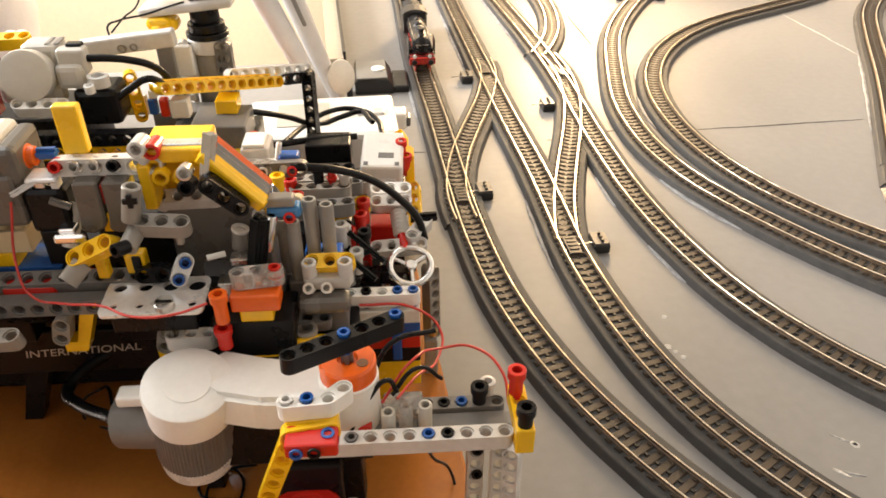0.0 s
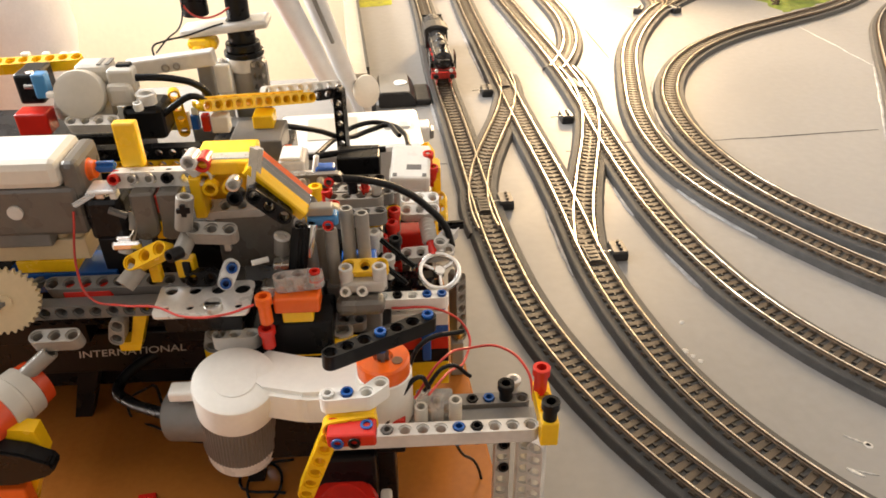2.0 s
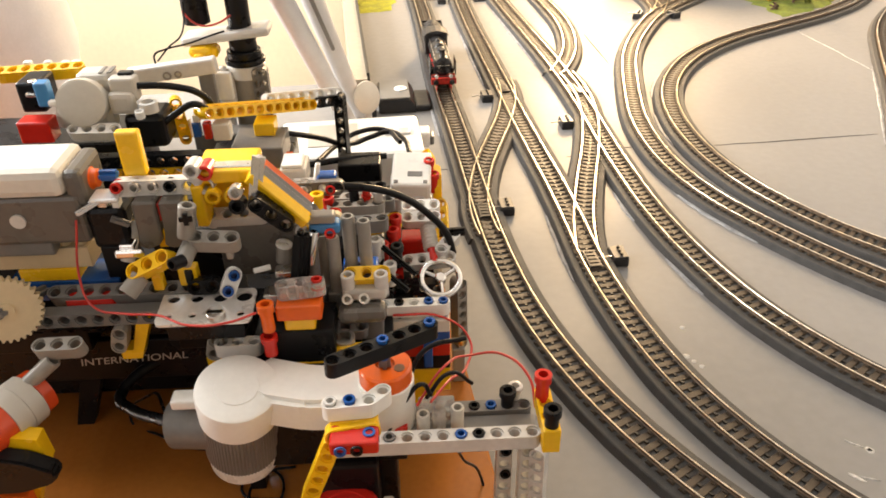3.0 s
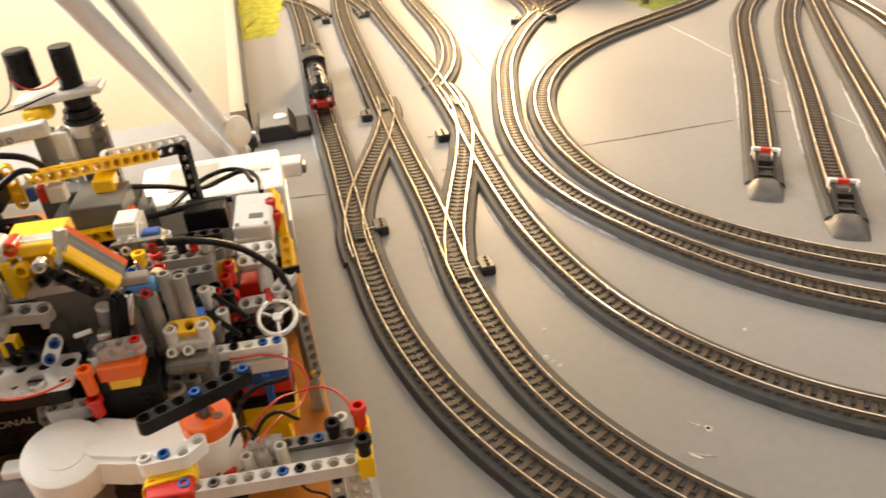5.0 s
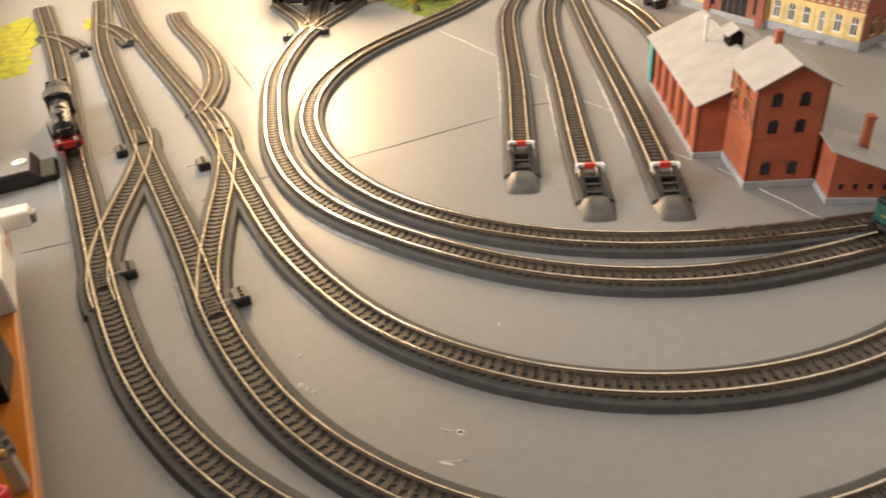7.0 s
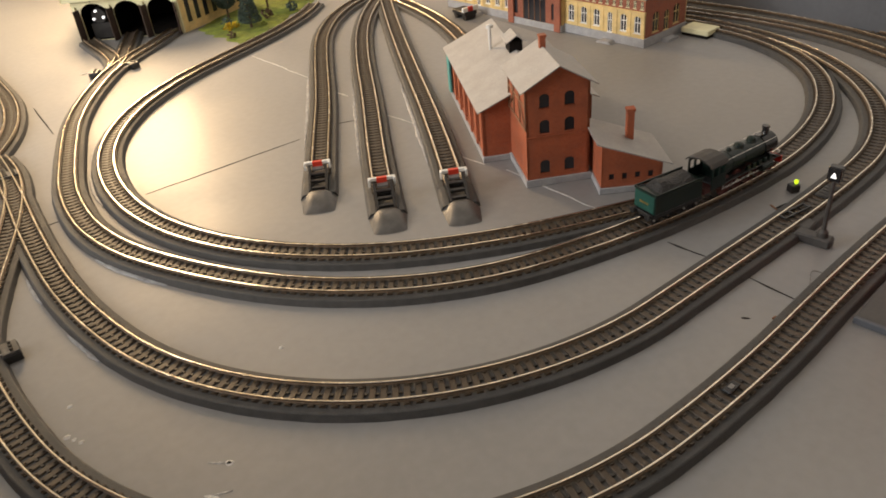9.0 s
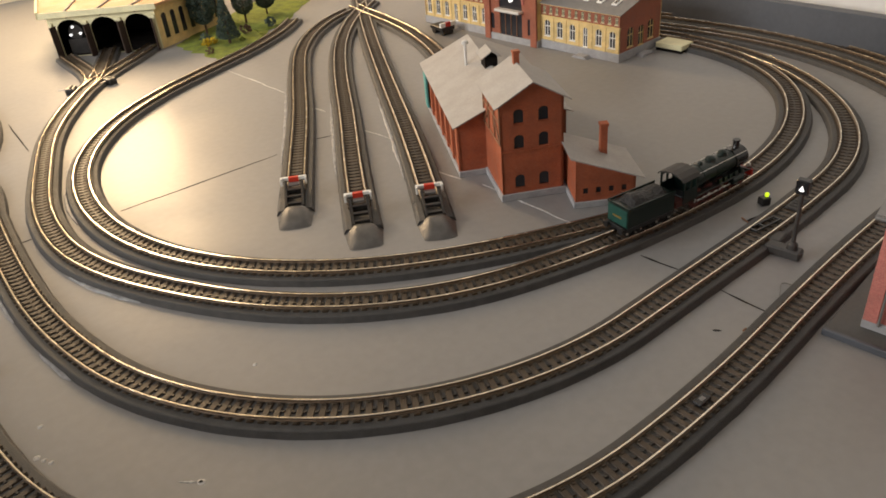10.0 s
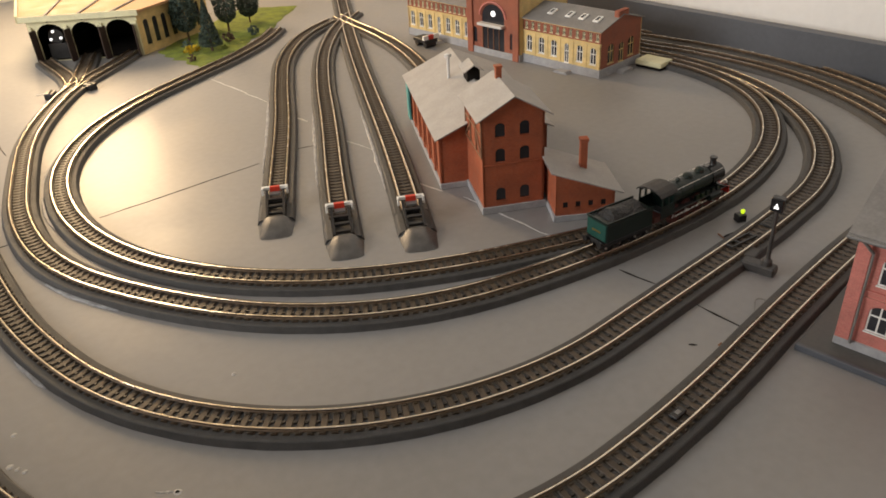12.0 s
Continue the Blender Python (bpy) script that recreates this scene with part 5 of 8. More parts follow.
# ---------------------------------------------------------------- locomotives
def spoked_wheel(parent, x, y, r, rim="wheel_red"):
    bm = bmesh.new()
    s = 1 if y > 0 else -1
    lathe(bm, (x, y - s * 0.0012, r + RAIL_TOP), (0, s, 0), [(0, r * 1.12), (0.0006, r * 1.12), (0.0007, r), (0.0026, r), (0.0026, r * 0.84), (0.0014, r * 0.82)], 22)
    w = part("wheel", bm, rim, parent)
    bm = bmesh.new()
    for k in range(10):
        a = k * math.pi / 5
        c = Vector((x, y + s * 0.0012, r + RAIL_TOP))
        rod(bm, c, c + Vector((math.cos(a) * r * 0.84, 0, math.sin(a) * r * 0.84)), 0.0006, 0.0004, 5)
    part("spoke", bm, rim, w)
    bm = bmesh.new()
    lathe(bm, (x, y, r + RAIL_TOP), (0, s, 0), [(0, r * 0.24), (0.0028, r * 0.22), (0.003, r * 0.1)], 10)
    part("hub", bm, "steel", w)


SHORT = 0.84


def locomotive(line, s_front, livery, label, front="gloss_black", deflectors=False, sc=0.90):
    """A steam engine with tender, its front buffers at a length along a line, facing along it."""
    b = RAIL_TOP
    x0, y0, h0 = along(line, s_front - 0.075 * sc * SHORT)
    loco = thing("steam_locomotive", (x0, y0, 0), label, "locomotive", "steam engines", h0)
    loco.matrix_basis = Matrix.Translation((x0, y0, b * (1 - sc))) @ Matrix.Rotation(h0, 4, "Z") @ Matrix.Scale(sc, 4)
    bm = bmesh.new()
    box(bm, -0.070, 0.068, -0.0075, 0.0075, b + 0.008, b + 0.0155, 0.0006)
    part("frame", bm, "wheel_red" if livery != "black" else "black", loco)
    bm = bmesh.new()
    box(bm, -0.058, 0.066, -0.0155, 0.0155, b + 0.0165, b + 0.0180, 0.0004)
    part("running_board", bm, "black", loco)
    bm = bmesh.new()
    lathe(bm, (-0.045, 0, b + 0.031), (1, 0, 0), [(0, 0.0118), (0.02, 0.0118), (0.0202, 0.0122), (0.021, 0.0122), (0.0212, 0.0116), (0.045, 0.0114), (0.0452, 0.0118), (0.0460, 0.0118), (0.0462, 0.0112), (0.085, 0.0110)], 28)
    part("boiler", bm, livery, loco)
    bm = bmesh.new()
    lathe(bm, (0.040, 0, b + 0.031), (1, 0, 0), [(0, 0.0118), (0.024, 0.0118), (0.0245, 0.0112), (0.0255, 0.0100), (0.0275, 0.0075), (0.0280, 0.003)], 28)
    smoke = part("smokebox", bm, front, loco)
    bm = bmesh.new()
    rod(bm, (0.0670, -0.006, b + 0.031), (0.0690, -0.006, b + 0.031), 0.0012, seg=8)
    rod(bm, (0.0675, -0.008, b + 0.033), (0.0675, 0.008, b + 0.033), 0.0007, seg=6)
    part("door_strap", bm, "steel", smoke)
    bm = bmesh.new()
    lathe(bm, (0.054, 0, b + 0.0415), (0, 0, 1), [(0, 0.0050), (0.002, 0.0036), (0.0080, 0.0034), (0.0082, 0.0042), (0.0098, 0.0040), (0.0098, 0.003)], 16)
    part("chimney", bm, front, loco)
    for x, r, hh in ((0.026, 0.0052, 0.007), (0.002, 0.0058, 0.0065), (-0.018, 0.003, 0.006)):
        bm = bmesh.new()
        lathe(bm, (x, 0, b + 0.0400), (0, 0, 1), [(0, r * 1.2), (0.002, r), (hh * 0.7, r * 0.92), (hh * 0.92, r * 0.6), (hh, r * 0.15)], 16)
        part("dome", bm, livery, loco)
    bm = bmesh.new()
    for s in (-1, 1):
        rod(bm, (-0.042, s * 0.0100, b + 0.0395), (0.060, s * 0.0100, b + 0.0395), 0.0004, seg=5)
    part("handrail", bm, "steel", loco)
    # cab
    bm = bmesh.new()
    for s in (-1, 1):
        y0c = s * 0.0155
        box(bm, -0.070, -0.044, min(y0c, y0c - s * 0.001), max(y0c, y0c - s * 0.001), b + 0.0165, b + 0.031)
        for xa, xb in ((-0.070, -0.067), (-0.059, -0.0555), (-0.0475, -0.044)):
            box(bm, xa, xb, min(y0c, y0c - s * 0.001), max(y0c, y0c - s * 0.001), b + 0.031, b + 0.040)
        box(bm, -0.070, -0.044, min(y0c, y0c - s * 0.001), max(y0c, y0c - s * 0.001), b + 0.040, b + 0.044)
    box(bm, -0.045, -0.044, -0.0145, 0.0145, b + 0.0165, b + 0.046)
    part("cab", bm, livery, loco)
    bm = bmesh.new()
    roof = [(-0.0172, b + 0.0430), (-0.0140, b + 0.0465), (-0.0075, b + 0.0490), (0, b + 0.0498), (0.0075, b + 0.0490), (0.0140, b + 0.0465), (0.0172, b + 0.0430), (0.0160, b + 0.0428), (0.0130, b + 0.0455), (0, b + 0.0486), (-0.0130, b + 0.0455), (-0.0160, b + 0.0428)]
    prism(bm, roof, "x", -0.0745, -0.0425)
    part("cab_roof", bm, "roof_cab", loco, "dark curved cab roof")
    for s in (-1, 1):
        bm = bmesh.new()
        lathe(bm, (0.030, s * 0.0125, b + 0.0125), (1, 0, 0), [(0, 0.0036), (0.001, 0.0046), (0.021, 0.0046), (0.022, 0.0036)], 14)
        part("cylinder", bm, livery, loco)
        bm = bmesh.new()
        box(bm, -0.036, 0.030, s * 0.0118 - 0.0006, s * 0.0118 + 0.0006, b + 0.0080, b + 0.0100, 0.0002)
        part("side_rod", bm, "steel", loco)
        for x in (-0.034, -0.011, 0.012):
            spoked_wheel(loco, x, s * 0.0090, 0.0100, "loco_red" if livery == "black" else "wheel_red")
        spoked_wheel(loco, 0.036, s * 0.0088, 0.0056, "loco_red" if livery == "black" else "wheel_red")
        spoked_wheel(loco, 0.058, s * 0.0088, 0.0056, "loco_red" if livery == "black" else "wheel_red")
        bm = bmesh.new()
        lathe(bm, (0.0700, s * 0.0105, b + 0.0125), (1, 0, 0), [(0, 0.0018), (0.004, 0.0014), (0.0042, 0.0036), (0.0054, 0.0033)], 12)
        part("buffer", bm, "black", loco)
        bm = bmesh.new()
        lathe(bm, (0.0690, s * 0.0095, b + 0.0195), (1, 0, 0), [(0, 0.0022), (0.003, 0.0024), (0.0032, 0.0019)], 12)
        part("headlamp", bm, "frame", loco, "small white headlamp")
        if deflectors:
            bm = bmesh.new()
            box(bm, 0.036, 0.062, s * 0.0165 - 0.0004, s * 0.0165 + 0.0004, b + 0.018, b + 0.038, 0.0002)
            part("smoke_deflector", bm, "gloss_black", loco)
    bm = bmesh.new()
    box(bm, 0.0675, 0.0700, -0.0165, 0.0165, b + 0.0085, b + 0.0165, 0.0004)
    part("buffer_beam", bm, "loco_red", loco, "bright red buffer beam")
    bm = bmesh.new()
    prism(bm, [(0.058, b + 0.0180), (0.070, b + 0.0150), (0.070, b + 0.0160), (0.058, b + 0.0195)], "y", -0.0155, 0.0155)
    part("front_plate", bm, "loco_red" if livery == "black" else "black", loco)
    for k in range(5):
        for s in (-1, 1):
            bm = bmesh.new()
            y0, y1 = sorted((s * 0.0118, s * 0.0152))
            box(bm, 0.000 + 0.011 * k, 0.006 + 0.011 * k, y0, y1, b + 0.0180, b + 0.0235, 0.0004)
            part("side_fitting", bm, livery, loco)
    # tender, coupled behind
    xt, yt, ht = along(line, s_front - 0.192 * sc * SHORT)
    m = loco.matrix_basis.inverted() @ (Matrix.Translation((xt, yt, b * (1 - sc))) @ Matrix.Rotation(ht, 4, "Z") @ Matrix.Scale(sc, 4))
    bm = bmesh.new()
    box(bm, -0.040, 0.036, -0.0150, 0.0150, b + 0.013, b + 0.034, 0.0010)
    ten = part("tender", bm, livery, loco, "tender with a heap of coal")
    ten.matrix_basis = m
    bm = bmesh.new()
    rows = [[bm.verts.new((-0.030 + 0.0075 * i, (j - 3) * 0.0045, b + 0.034 + (0.0085 * (1 - (abs(j - 3) / 3) ** 2) * (0.75 + 0.25 * math.sin(i)) if 0 < i < 8 and 0 < j < 6 else 0.0) + 0.0012 * noise.noise((i * 3.3, j * 2.1, 1.0)))) for j in range(7)] for i in range(9)]
    for a, c in zip(rows, rows[1:]):
        for j in range(6):
            bm.faces.new((a[j], c[j], c[j + 1], a[j + 1]))
    bmesh.ops.recalc_face_normals(bm, faces=bm.faces)
    part("coal", bm, "coal", ten)
    bm = bmesh.new()
    for s in (-1, 1):
        box(bm, -0.040, 0.036, s * 0.0148 - 0.0005, s * 0.0148 + 0.0005, b + 0.034, b + 0.0365)
    box(bm, -0.040, -0.039, -0.0148, 0.0148, b + 0.034, b + 0.0365)
    part("coal_rail", bm, livery, ten)
    bm = bmesh.new()
    box(bm, -0.042, 0.038, -0.0135, 0.0135, b + 0.0085, b + 0.013, 0.0004)
    part("underframe", bm, "black", ten)
    for x in (-0.030, -0.012, 0.010, 0.027):
        for s in (-1, 1):
            spoked_wheel(ten, x, s * 0.0090, 0.0056, "loco_red" if livery == "black" else "black")
    bm = bmesh.new()
    box(bm, -0.0409, -0.0404, -0.006, 0.006, b + 0.022, b + 0.0240)
    part("number_bar", bm, "brass", ten)
    # lighter green stands in for light falling on the tender back
    bm = bmesh.new()
    box(bm, -0.0404, -0.0398, -0.0135, 0.0135, b + 0.0150, b + 0.0335)
    part("back_plate", bm, "teal_paint" if livery != "black" else "black", ten, "tender back with its lit look put into a lighter green" if livery != "black" else "")
    for s in (-1, 1):
        bm = bmesh.new()
        lathe(bm, (-0.042, s * 0.0105, b + 0.0115), (-1, 0, 0), [(0, 0.0018), (0.004, 0.0014), (0.0042, 0.0036), (0.0054, 0.0033)], 12)
        part("buffer", bm, "black", ten)
    # short wheelbase: lengths drawn in, wheels kept round
    for ob in [*loco.children, *ten.children, *smoke.children]:
        xs = [v.co.x for v in ob.data.vertices]
        mid = (min(xs) + max(xs)) / 2
        wheel = ob.name.split(".")[0] in ("wheel", "chimney", "dome")
        for v in ob.data.vertices:
            v.co.x = v.co.x - mid + mid * SHORT if wheel else v.co.x * SHORT
    return loco


s1 = nearest(main_1, -0.4135, 0.679)
locomotive(main_1, s1, "black", "black steam locomotive with red buffer beam and tender", deflectors=True)
s4 = nearest(loop_4, 0.515, 0.734) - 0.006
locomotive(loop_4, s4, "green_loco", "dark green steam locomotive with coal-filled tender", sc=0.83)


# ---------------------------------------------------------------- board edge: controller, side panels, tubes behind
def controller():
    g = radians(41)
    t = thing("train_controller", (-0.448, 0.602, 0), "black train controller with a white knob", "controller", turn=g)
    bm = bmesh.new()
    prism(bm, [(0.0, 0.0), (0.043, 0.0), (0.0425, 0.0065), (0.036, 0.0165), (0.004, 0.0175), (0.0, 0.0150)], "y", 0.0, 0.062)
    bmesh.ops.bevel(bm, geom=list(bm.edges), offset=0.0012, segments=2, affect="EDGES")
    part("case", bm, "black", t)
    bm = bmesh.new()
    box(bm, 0.002, 0.036, 0.003, 0.060, 0.0169, 0.0178, 0.0004)
    part("top_plate", bm, "dark_grey", t, "grey top plate of the controller")
    bm = bmesh.new()
    lathe(bm, (0.0265, 0.030, 0.0177), (0, 0, 1), [(0, 0.0075), (0.0012, 0.0075), (0.0016, 0.0068), (0.0016, 0.0026), (0.0030, 0.0022), (0.0032, 0.001)], 24)
    part("knob", bm, "white", t, "white turning knob")
    bm = bmesh.new()
    box(bm, 0.0423, 0.060, 0.002, 0.052, 0.0, 0.0075, 0.0022, seg=2)
    part("front_block", bm, "black", t)
    p = thing("plug", (-0.4580, 0.5960, 0), "dark plug with a white band", "plug", turn=radians(-47))
    bm = bmesh.new()
    box(bm, -0.010, 0.012, -0.008, 0.008, 0, 0.014, 0.002)
    part("body", bm, "black", p)
    bm = bmesh.new()
    box(bm, -0.004, 0.002, -0.0084, 0.0084, 0.002, 0.0146, 0.001)
    part("band", bm, "white", p)


controller()
slab("side_panel", 0.055, 0.0735, 0.78, 1.86, -0.24, 0.030, "side_panel", "thin beige panel along the board edge", "edge panel")
slab("side_panel_lip", 0.073, 0.0765, 0.79, 1.86, 0.002, 0.034, "black", "dark lip of the edge panel", "edge lip")



# ---------------------------------------------------------------- wooden board and the plastic machine on it
U = 0.0071
WOOD = 0.040
t = thing("wooden_board", mw(0.045, -0.12, 0), "thick light beech board under the plastic machine", "board", turn=YAW + radians(6.0))
bm = bmesh.new()
box(bm, -0.62, 0.0084, -0.28, 0.360, WOOD - 0.014, WOOD, 0.0012)
part("plank", bm, "plank", t)
for y in (-0.25, 0.01, 0.27):
    bm = bmesh.new()
    box(bm, -0.60, -0.030, y, y + 0.04, -0.0015, WOOD - 0.0138, 0.0012)
    part("batten", bm, "dark_timber", t)

BEAMS = {}


def beam_mesh(n, material):
    """A studless beam along x with n round holes up through z, rounded ends, counterbored holes."""
    if (n, material) in BEAMS:
        return BEAMS[n, material]
    bm = bmesh.new()
    K, half, hw = 16, U / 2, 0.0033
    for i in range(n):
        cx = i * U

        def outer(k):
            a = 2 * math.pi * k / K
            c, s = math.cos(a), math.sin(a)
            if (i == 0 and c < -1e-6) or (i == n - 1 and c > 1e-6):
                return c * hw, s * hw
            if k % 4 == 2:
                return math.copysign(half, c), math.copysign(hw, s)
            r = min(half / max(abs(c), 1e-6), hw / max(abs(s), 1e-6))
            return c * r, s * r

        for sgn in (-1, 1):
            levels = []
            for r, z in ((None, hw), (0.0027, hw), (0.0027, hw - 0.0009), (0.0021, hw - 0.0009), (0.0021, 0.0)):
                ring = []
                for k in range(K):
                    x, y = outer(k) if r is None else (r * math.cos(2 * math.pi * k / K), r * math.sin(2 * math.pi * k / K))
                    ring.append(bm.verts.new((cx + x, y, sgn * z)))
                levels.append(ring)
            for a, b in zip(levels, levels[1:]):
                for k in range(K):
                    q = (a[k], a[(k + 1) % K], b[(k + 1) % K], b[k])
                    bm.faces.new(q if sgn > 0 else q[::-1])
            if sgn < 0:
                low = levels[0]
            else:
                for k in range(K):
                    p, q = outer(k), outer((k + 1) % K)
                    inner = (i < n - 1 and p[0] > half - 1e-6 and q[0] > half - 1e-6) or (i > 0 and p[0] < -half + 1e-6 and q[0] < -half + 1e-6)
                    if not inner:
                        bm.faces.new((low[k], low[(k + 1) % K], levels[0][(k + 1) % K], levels[0][k]))
    bmesh.ops.remove_doubles(bm, verts=bm.verts, dist=1e-6)
    bmesh.ops.recalc_face_normals(bm, faces=bm.faces)
    me = bpy.data.meshes.new("beam")
    bm.to_mesh(me)
    bm.free()
    me.materials.append(M[material])
    BEAMS[n, material] = me
    return me


def frame_of(p, d, up):
    d, up = Vector(d).normalized(), Vector(up)
    y = up.cross(d).normalized()
    z = d.cross(y)
    m = Matrix((d, y, z)).transposed().to_4x4()
    m.translation = Vector(p)
    return m


def beam(parent, material, n, p, d=(1, 0, 0), up=(0, 0, 1), label=""):
    """A beam as long as n holes at 8 mm, its first hole at p, running along d, its holes along up."""
    n = max(2, round((n - 1) * 0.008 / U) + 1)
    ob = new("beam", beam_mesh(n, material))
    ob.parent = parent
    ob.matrix_basis = frame_of(p, d, up)
    if label:
        tagged(ob, label)
    return ob


def beam_to(parent, material, a, b, up=(0, 0, 1), label=""):
    """A beam from one hole centre to another; its count of holes follows from the distance."""
    d = Vector(b) - Vector(a)
    return beam(parent, material, d.length / 0.008 + 1, a, d, up, label)


def pin(parent, material, p, d=(0, 0, 1), l=0.0105, name="pin"):
    bm = bmesh.new()
    lathe(bm, Vector(p), d, [(0, 0.0019), (l * 0.42, 0.0019), (l * 0.43, 0.0026), (l * 0.52, 0.0026), (l * 0.53, 0.0019), (l * 0.93, 0.0019), (l * 0.94, 0.0024), (l, 0.0023), (l, 0.0014), (l * 0.5, 0.0013)], 14)
    return part(name, bm, material, parent)


def bush_peg(parent, material, p, d=(0, 0, 1), l=0.012, r=0.0025):
    bm = bmesh.new()
    lathe(bm, Vector(p), d, [(0, r), (l * 0.12, r), (l * 0.72, r), (l * 0.73, r * 1.3), (l * 0.98, r * 1.3), (l, r * 1.18), (l, r * 0.72), (l * 0.45, r * 0.66)], 18)
    return part("peg", bm, material, parent)


def post(parent, material, a, b, r=0.0037):
    """A tube connector with a hollow, cross-shaped mouth."""
    bm = bmesh.new()
    a, b, r = Vector(a), Vector(b), r * 0.82
    l = (b - a).length
    lathe(bm, a, b - a, [(0, r), (l * 0.97, r), (l, r * 0.9), (l, r * 0.62), (l - 0.004, r * 0.58)], 18)
    return part("connector", bm, material, parent)


def axle(parent, material, a, b, r=0.0023):
    bm = bmesh.new()
    q = (Vector(b) - Vector(a))
    m = frame_of(a, q, (0, 0, 1) if abs(q.normalized().z) < 0.9 else (0, 1, 0))
    w = r * 0.36
    poly = [(w, r), (-w, r), (-w, w), (-r, w), (-r, -w), (-w, -w), (-w, -r), (w, -r), (w, -w), (r, -w), (r, w), (w, w)]
    prism(bm, poly, "x", 0, q.length)
    bmesh.ops.transform(bm, matrix=m, verts=bm.verts)
    return part("axle", bm, material, parent)


def block(parent, material, x0, x1, y0, y1, z0, z1, bevel=0.0006, name="brick", label="", m=None, studs=False):
    bm = bmesh.new()
    box(bm, x0, x1, y0, y1, z0, z1, bevel, seg=2)
    if studs:
        nx, ny = max(1, round((x1 - x0) / U)), max(1, round((y1 - y0) / U))
        for i in range(nx):
            for j in range(ny):
                cx, cy = x0 + (i + 0.5) * (x1 - x0) / nx, y0 + (j + 0.5) * (y1 - y0) / ny
                lathe(bm, (cx, cy, z1 - 0.0001), (0, 0, 1), [(0, 0.0024), (0.0016, 0.0024), (0.0018, 0.0022)], 12)
    if m is not None:
        bmesh.ops.transform(bm, matrix=m, verts=bm.verts)
    return part(name, bm, material, parent, label)


def gear(parent, material, c, axis, r, teeth=24, w=0.004):
    bm = bmesh.new()
    pts = []
    for k in range(teeth * 4):
        a = 2 * math.pi * k / (teeth * 4)
        rr = r if k % 4 in (1, 2) else r - 0.0013
        pts.append((rr * math.cos(a), rr * math.sin(a)))
    prism(bm, pts, "z", -w / 2, w / 2)
    lathe(bm, (0, 0, -w * 0.8), (0, 0, 1), [(0, 0.0036), (w * 1.6, 0.0036)], 16)
    q = Vector(axis).to_track_quat("Z", "Y").to_matrix().to_4x4()
    bmesh.ops.transform(bm, matrix=Matrix.Translation(c) @ q, verts=bm.verts)
    return part("gear", bm, material, parent)


def hand_wheel(parent, c, axis, r=0.0098):
    q = Matrix.Translation(c) @ Vector(axis).to_track_quat("Z", "Y").to_matrix().to_4x4()
    bm = bmesh.new()
    n, k2, rings = 28, 8, []
    for i in range(n):
        a = 2 * math.pi * i / n
        rings.append([bm.verts.new(q @ Vector(((r + 0.0017 * math.cos(b)) * math.cos(a), (r + 0.0017 * math.cos(b)) * math.sin(a), 0.0017 * math.sin(b)))) for b in (2 * math.pi * j / k2 for j in range(k2))])
    for i in range(n):
        for j in range(k2):
            f = bm.faces.new((rings[i][j], rings[(i + 1) % n][j], rings[(i + 1) % n][(j + 1) % k2], rings[i][(j + 1) % k2]))
            f.smooth = True
    for k in range(3):
        a = 2 * math.pi * k / 3 + 0.5
        rod(bm, q @ Vector((0, 0, 0)), q @ Vector((r * math.cos(a), r * math.sin(a), 0)), 0.0011, seg=8)
    lathe(bm, q @ Vector((0, 0, -0.003)), Vector(axis), [(0, 0.0028), (0.0045, 0.0028), (0.005, 0.0022)], 14)
    return part("hand_wheel", bm, "chrome", parent, "grey three-spoke hand wheel")


def machine_thing(name, label):
    return thing(name, mw(0, 0, 0), label, "plastic machine", "plastic brick machines", YAW)


# ---- front unit: white servo, black lever and the grey arm over the board edge
A = machine_thing("servo_arm", "white servo with black lever on a grey beam arm")
beam(A, "light_grey", 11, (-0.0125, -0.205, 0.1152))
beam(A, "dark_grey", 9, (0.0019, -0.1815, 0.1067))
beam(A, "dark_grey", 9, (0.0040, -0.1890, 0.1050), up=(0, -1, 0))
for k, m in ((3, "dark_grey"), (7, "lego_blue"), (8, "lego_black")):
    pin(A, m, (-0.0125 + k * U, -0.205, 0.1100), l=0.0092)
pin(A, "lego_blue", (0.0019 + 7 * U, -0.1815, 0.1015), l=0.0095)
pin(A, "lego_black", (0.0019 + 6 * U, -0.1815, 0.1015), l=0.0092)
bush_peg(A, "lego_black", (0.0019 + 8 * U, -0.1815, 0.1070), l=0.0115, r=0.0028)
bush_peg(A, "light_grey", (0.0625, -0.1770, 0.1080), l=0.0085)
beam(A, "lego_yellow", 4, (0.0722, -0.2085, 0.1195), (0, 1, 0))
block(A, "lego_yellow", 0.0686, 0.0756, -0.2120, -0.2050, 0.1130, 0.1250, name="connector")
bush_peg(A, "lego_red", (0.0715, -0.1900, 0.1210), l=0.0135, r=0.0028)
bush_peg(A, "lego_black", (0.0722, -0.2085, 0.1215), l=0.0125, r=0.0028)
for x, y in ((0.0568, -0.190), (0.0655, -0.1965)):
    beam(A, "servo_grey", 9, (x, y, 0.1000), (0, 0, -1), (0, -1, 0.2))
    block(A, "servo_grey", x - 0.0034, x + 0.0034, y - 0.0034, y + 0.0034, -0.002, 0.0420, name="foot")
beam(A, "light_grey", 8, (0.0705, -0.1980, 0.0990), (0.02, 0, -1), (-0.5, -1, 0.2), "frosted pale beam standing on the table")
block(A, "light_grey", 0.0672, 0.0740, -0.2010, -0.1945, -0.002, 0.0480, name="foot")
pin(A, "lego_black", (0.0573, -0.1850, 0.0790), (0, -1, 0.2), 0.0100)
pin(A, "lego_black", (0.0573, -0.1850, 0.0930), (0, -1, 0.2), 0.0095)
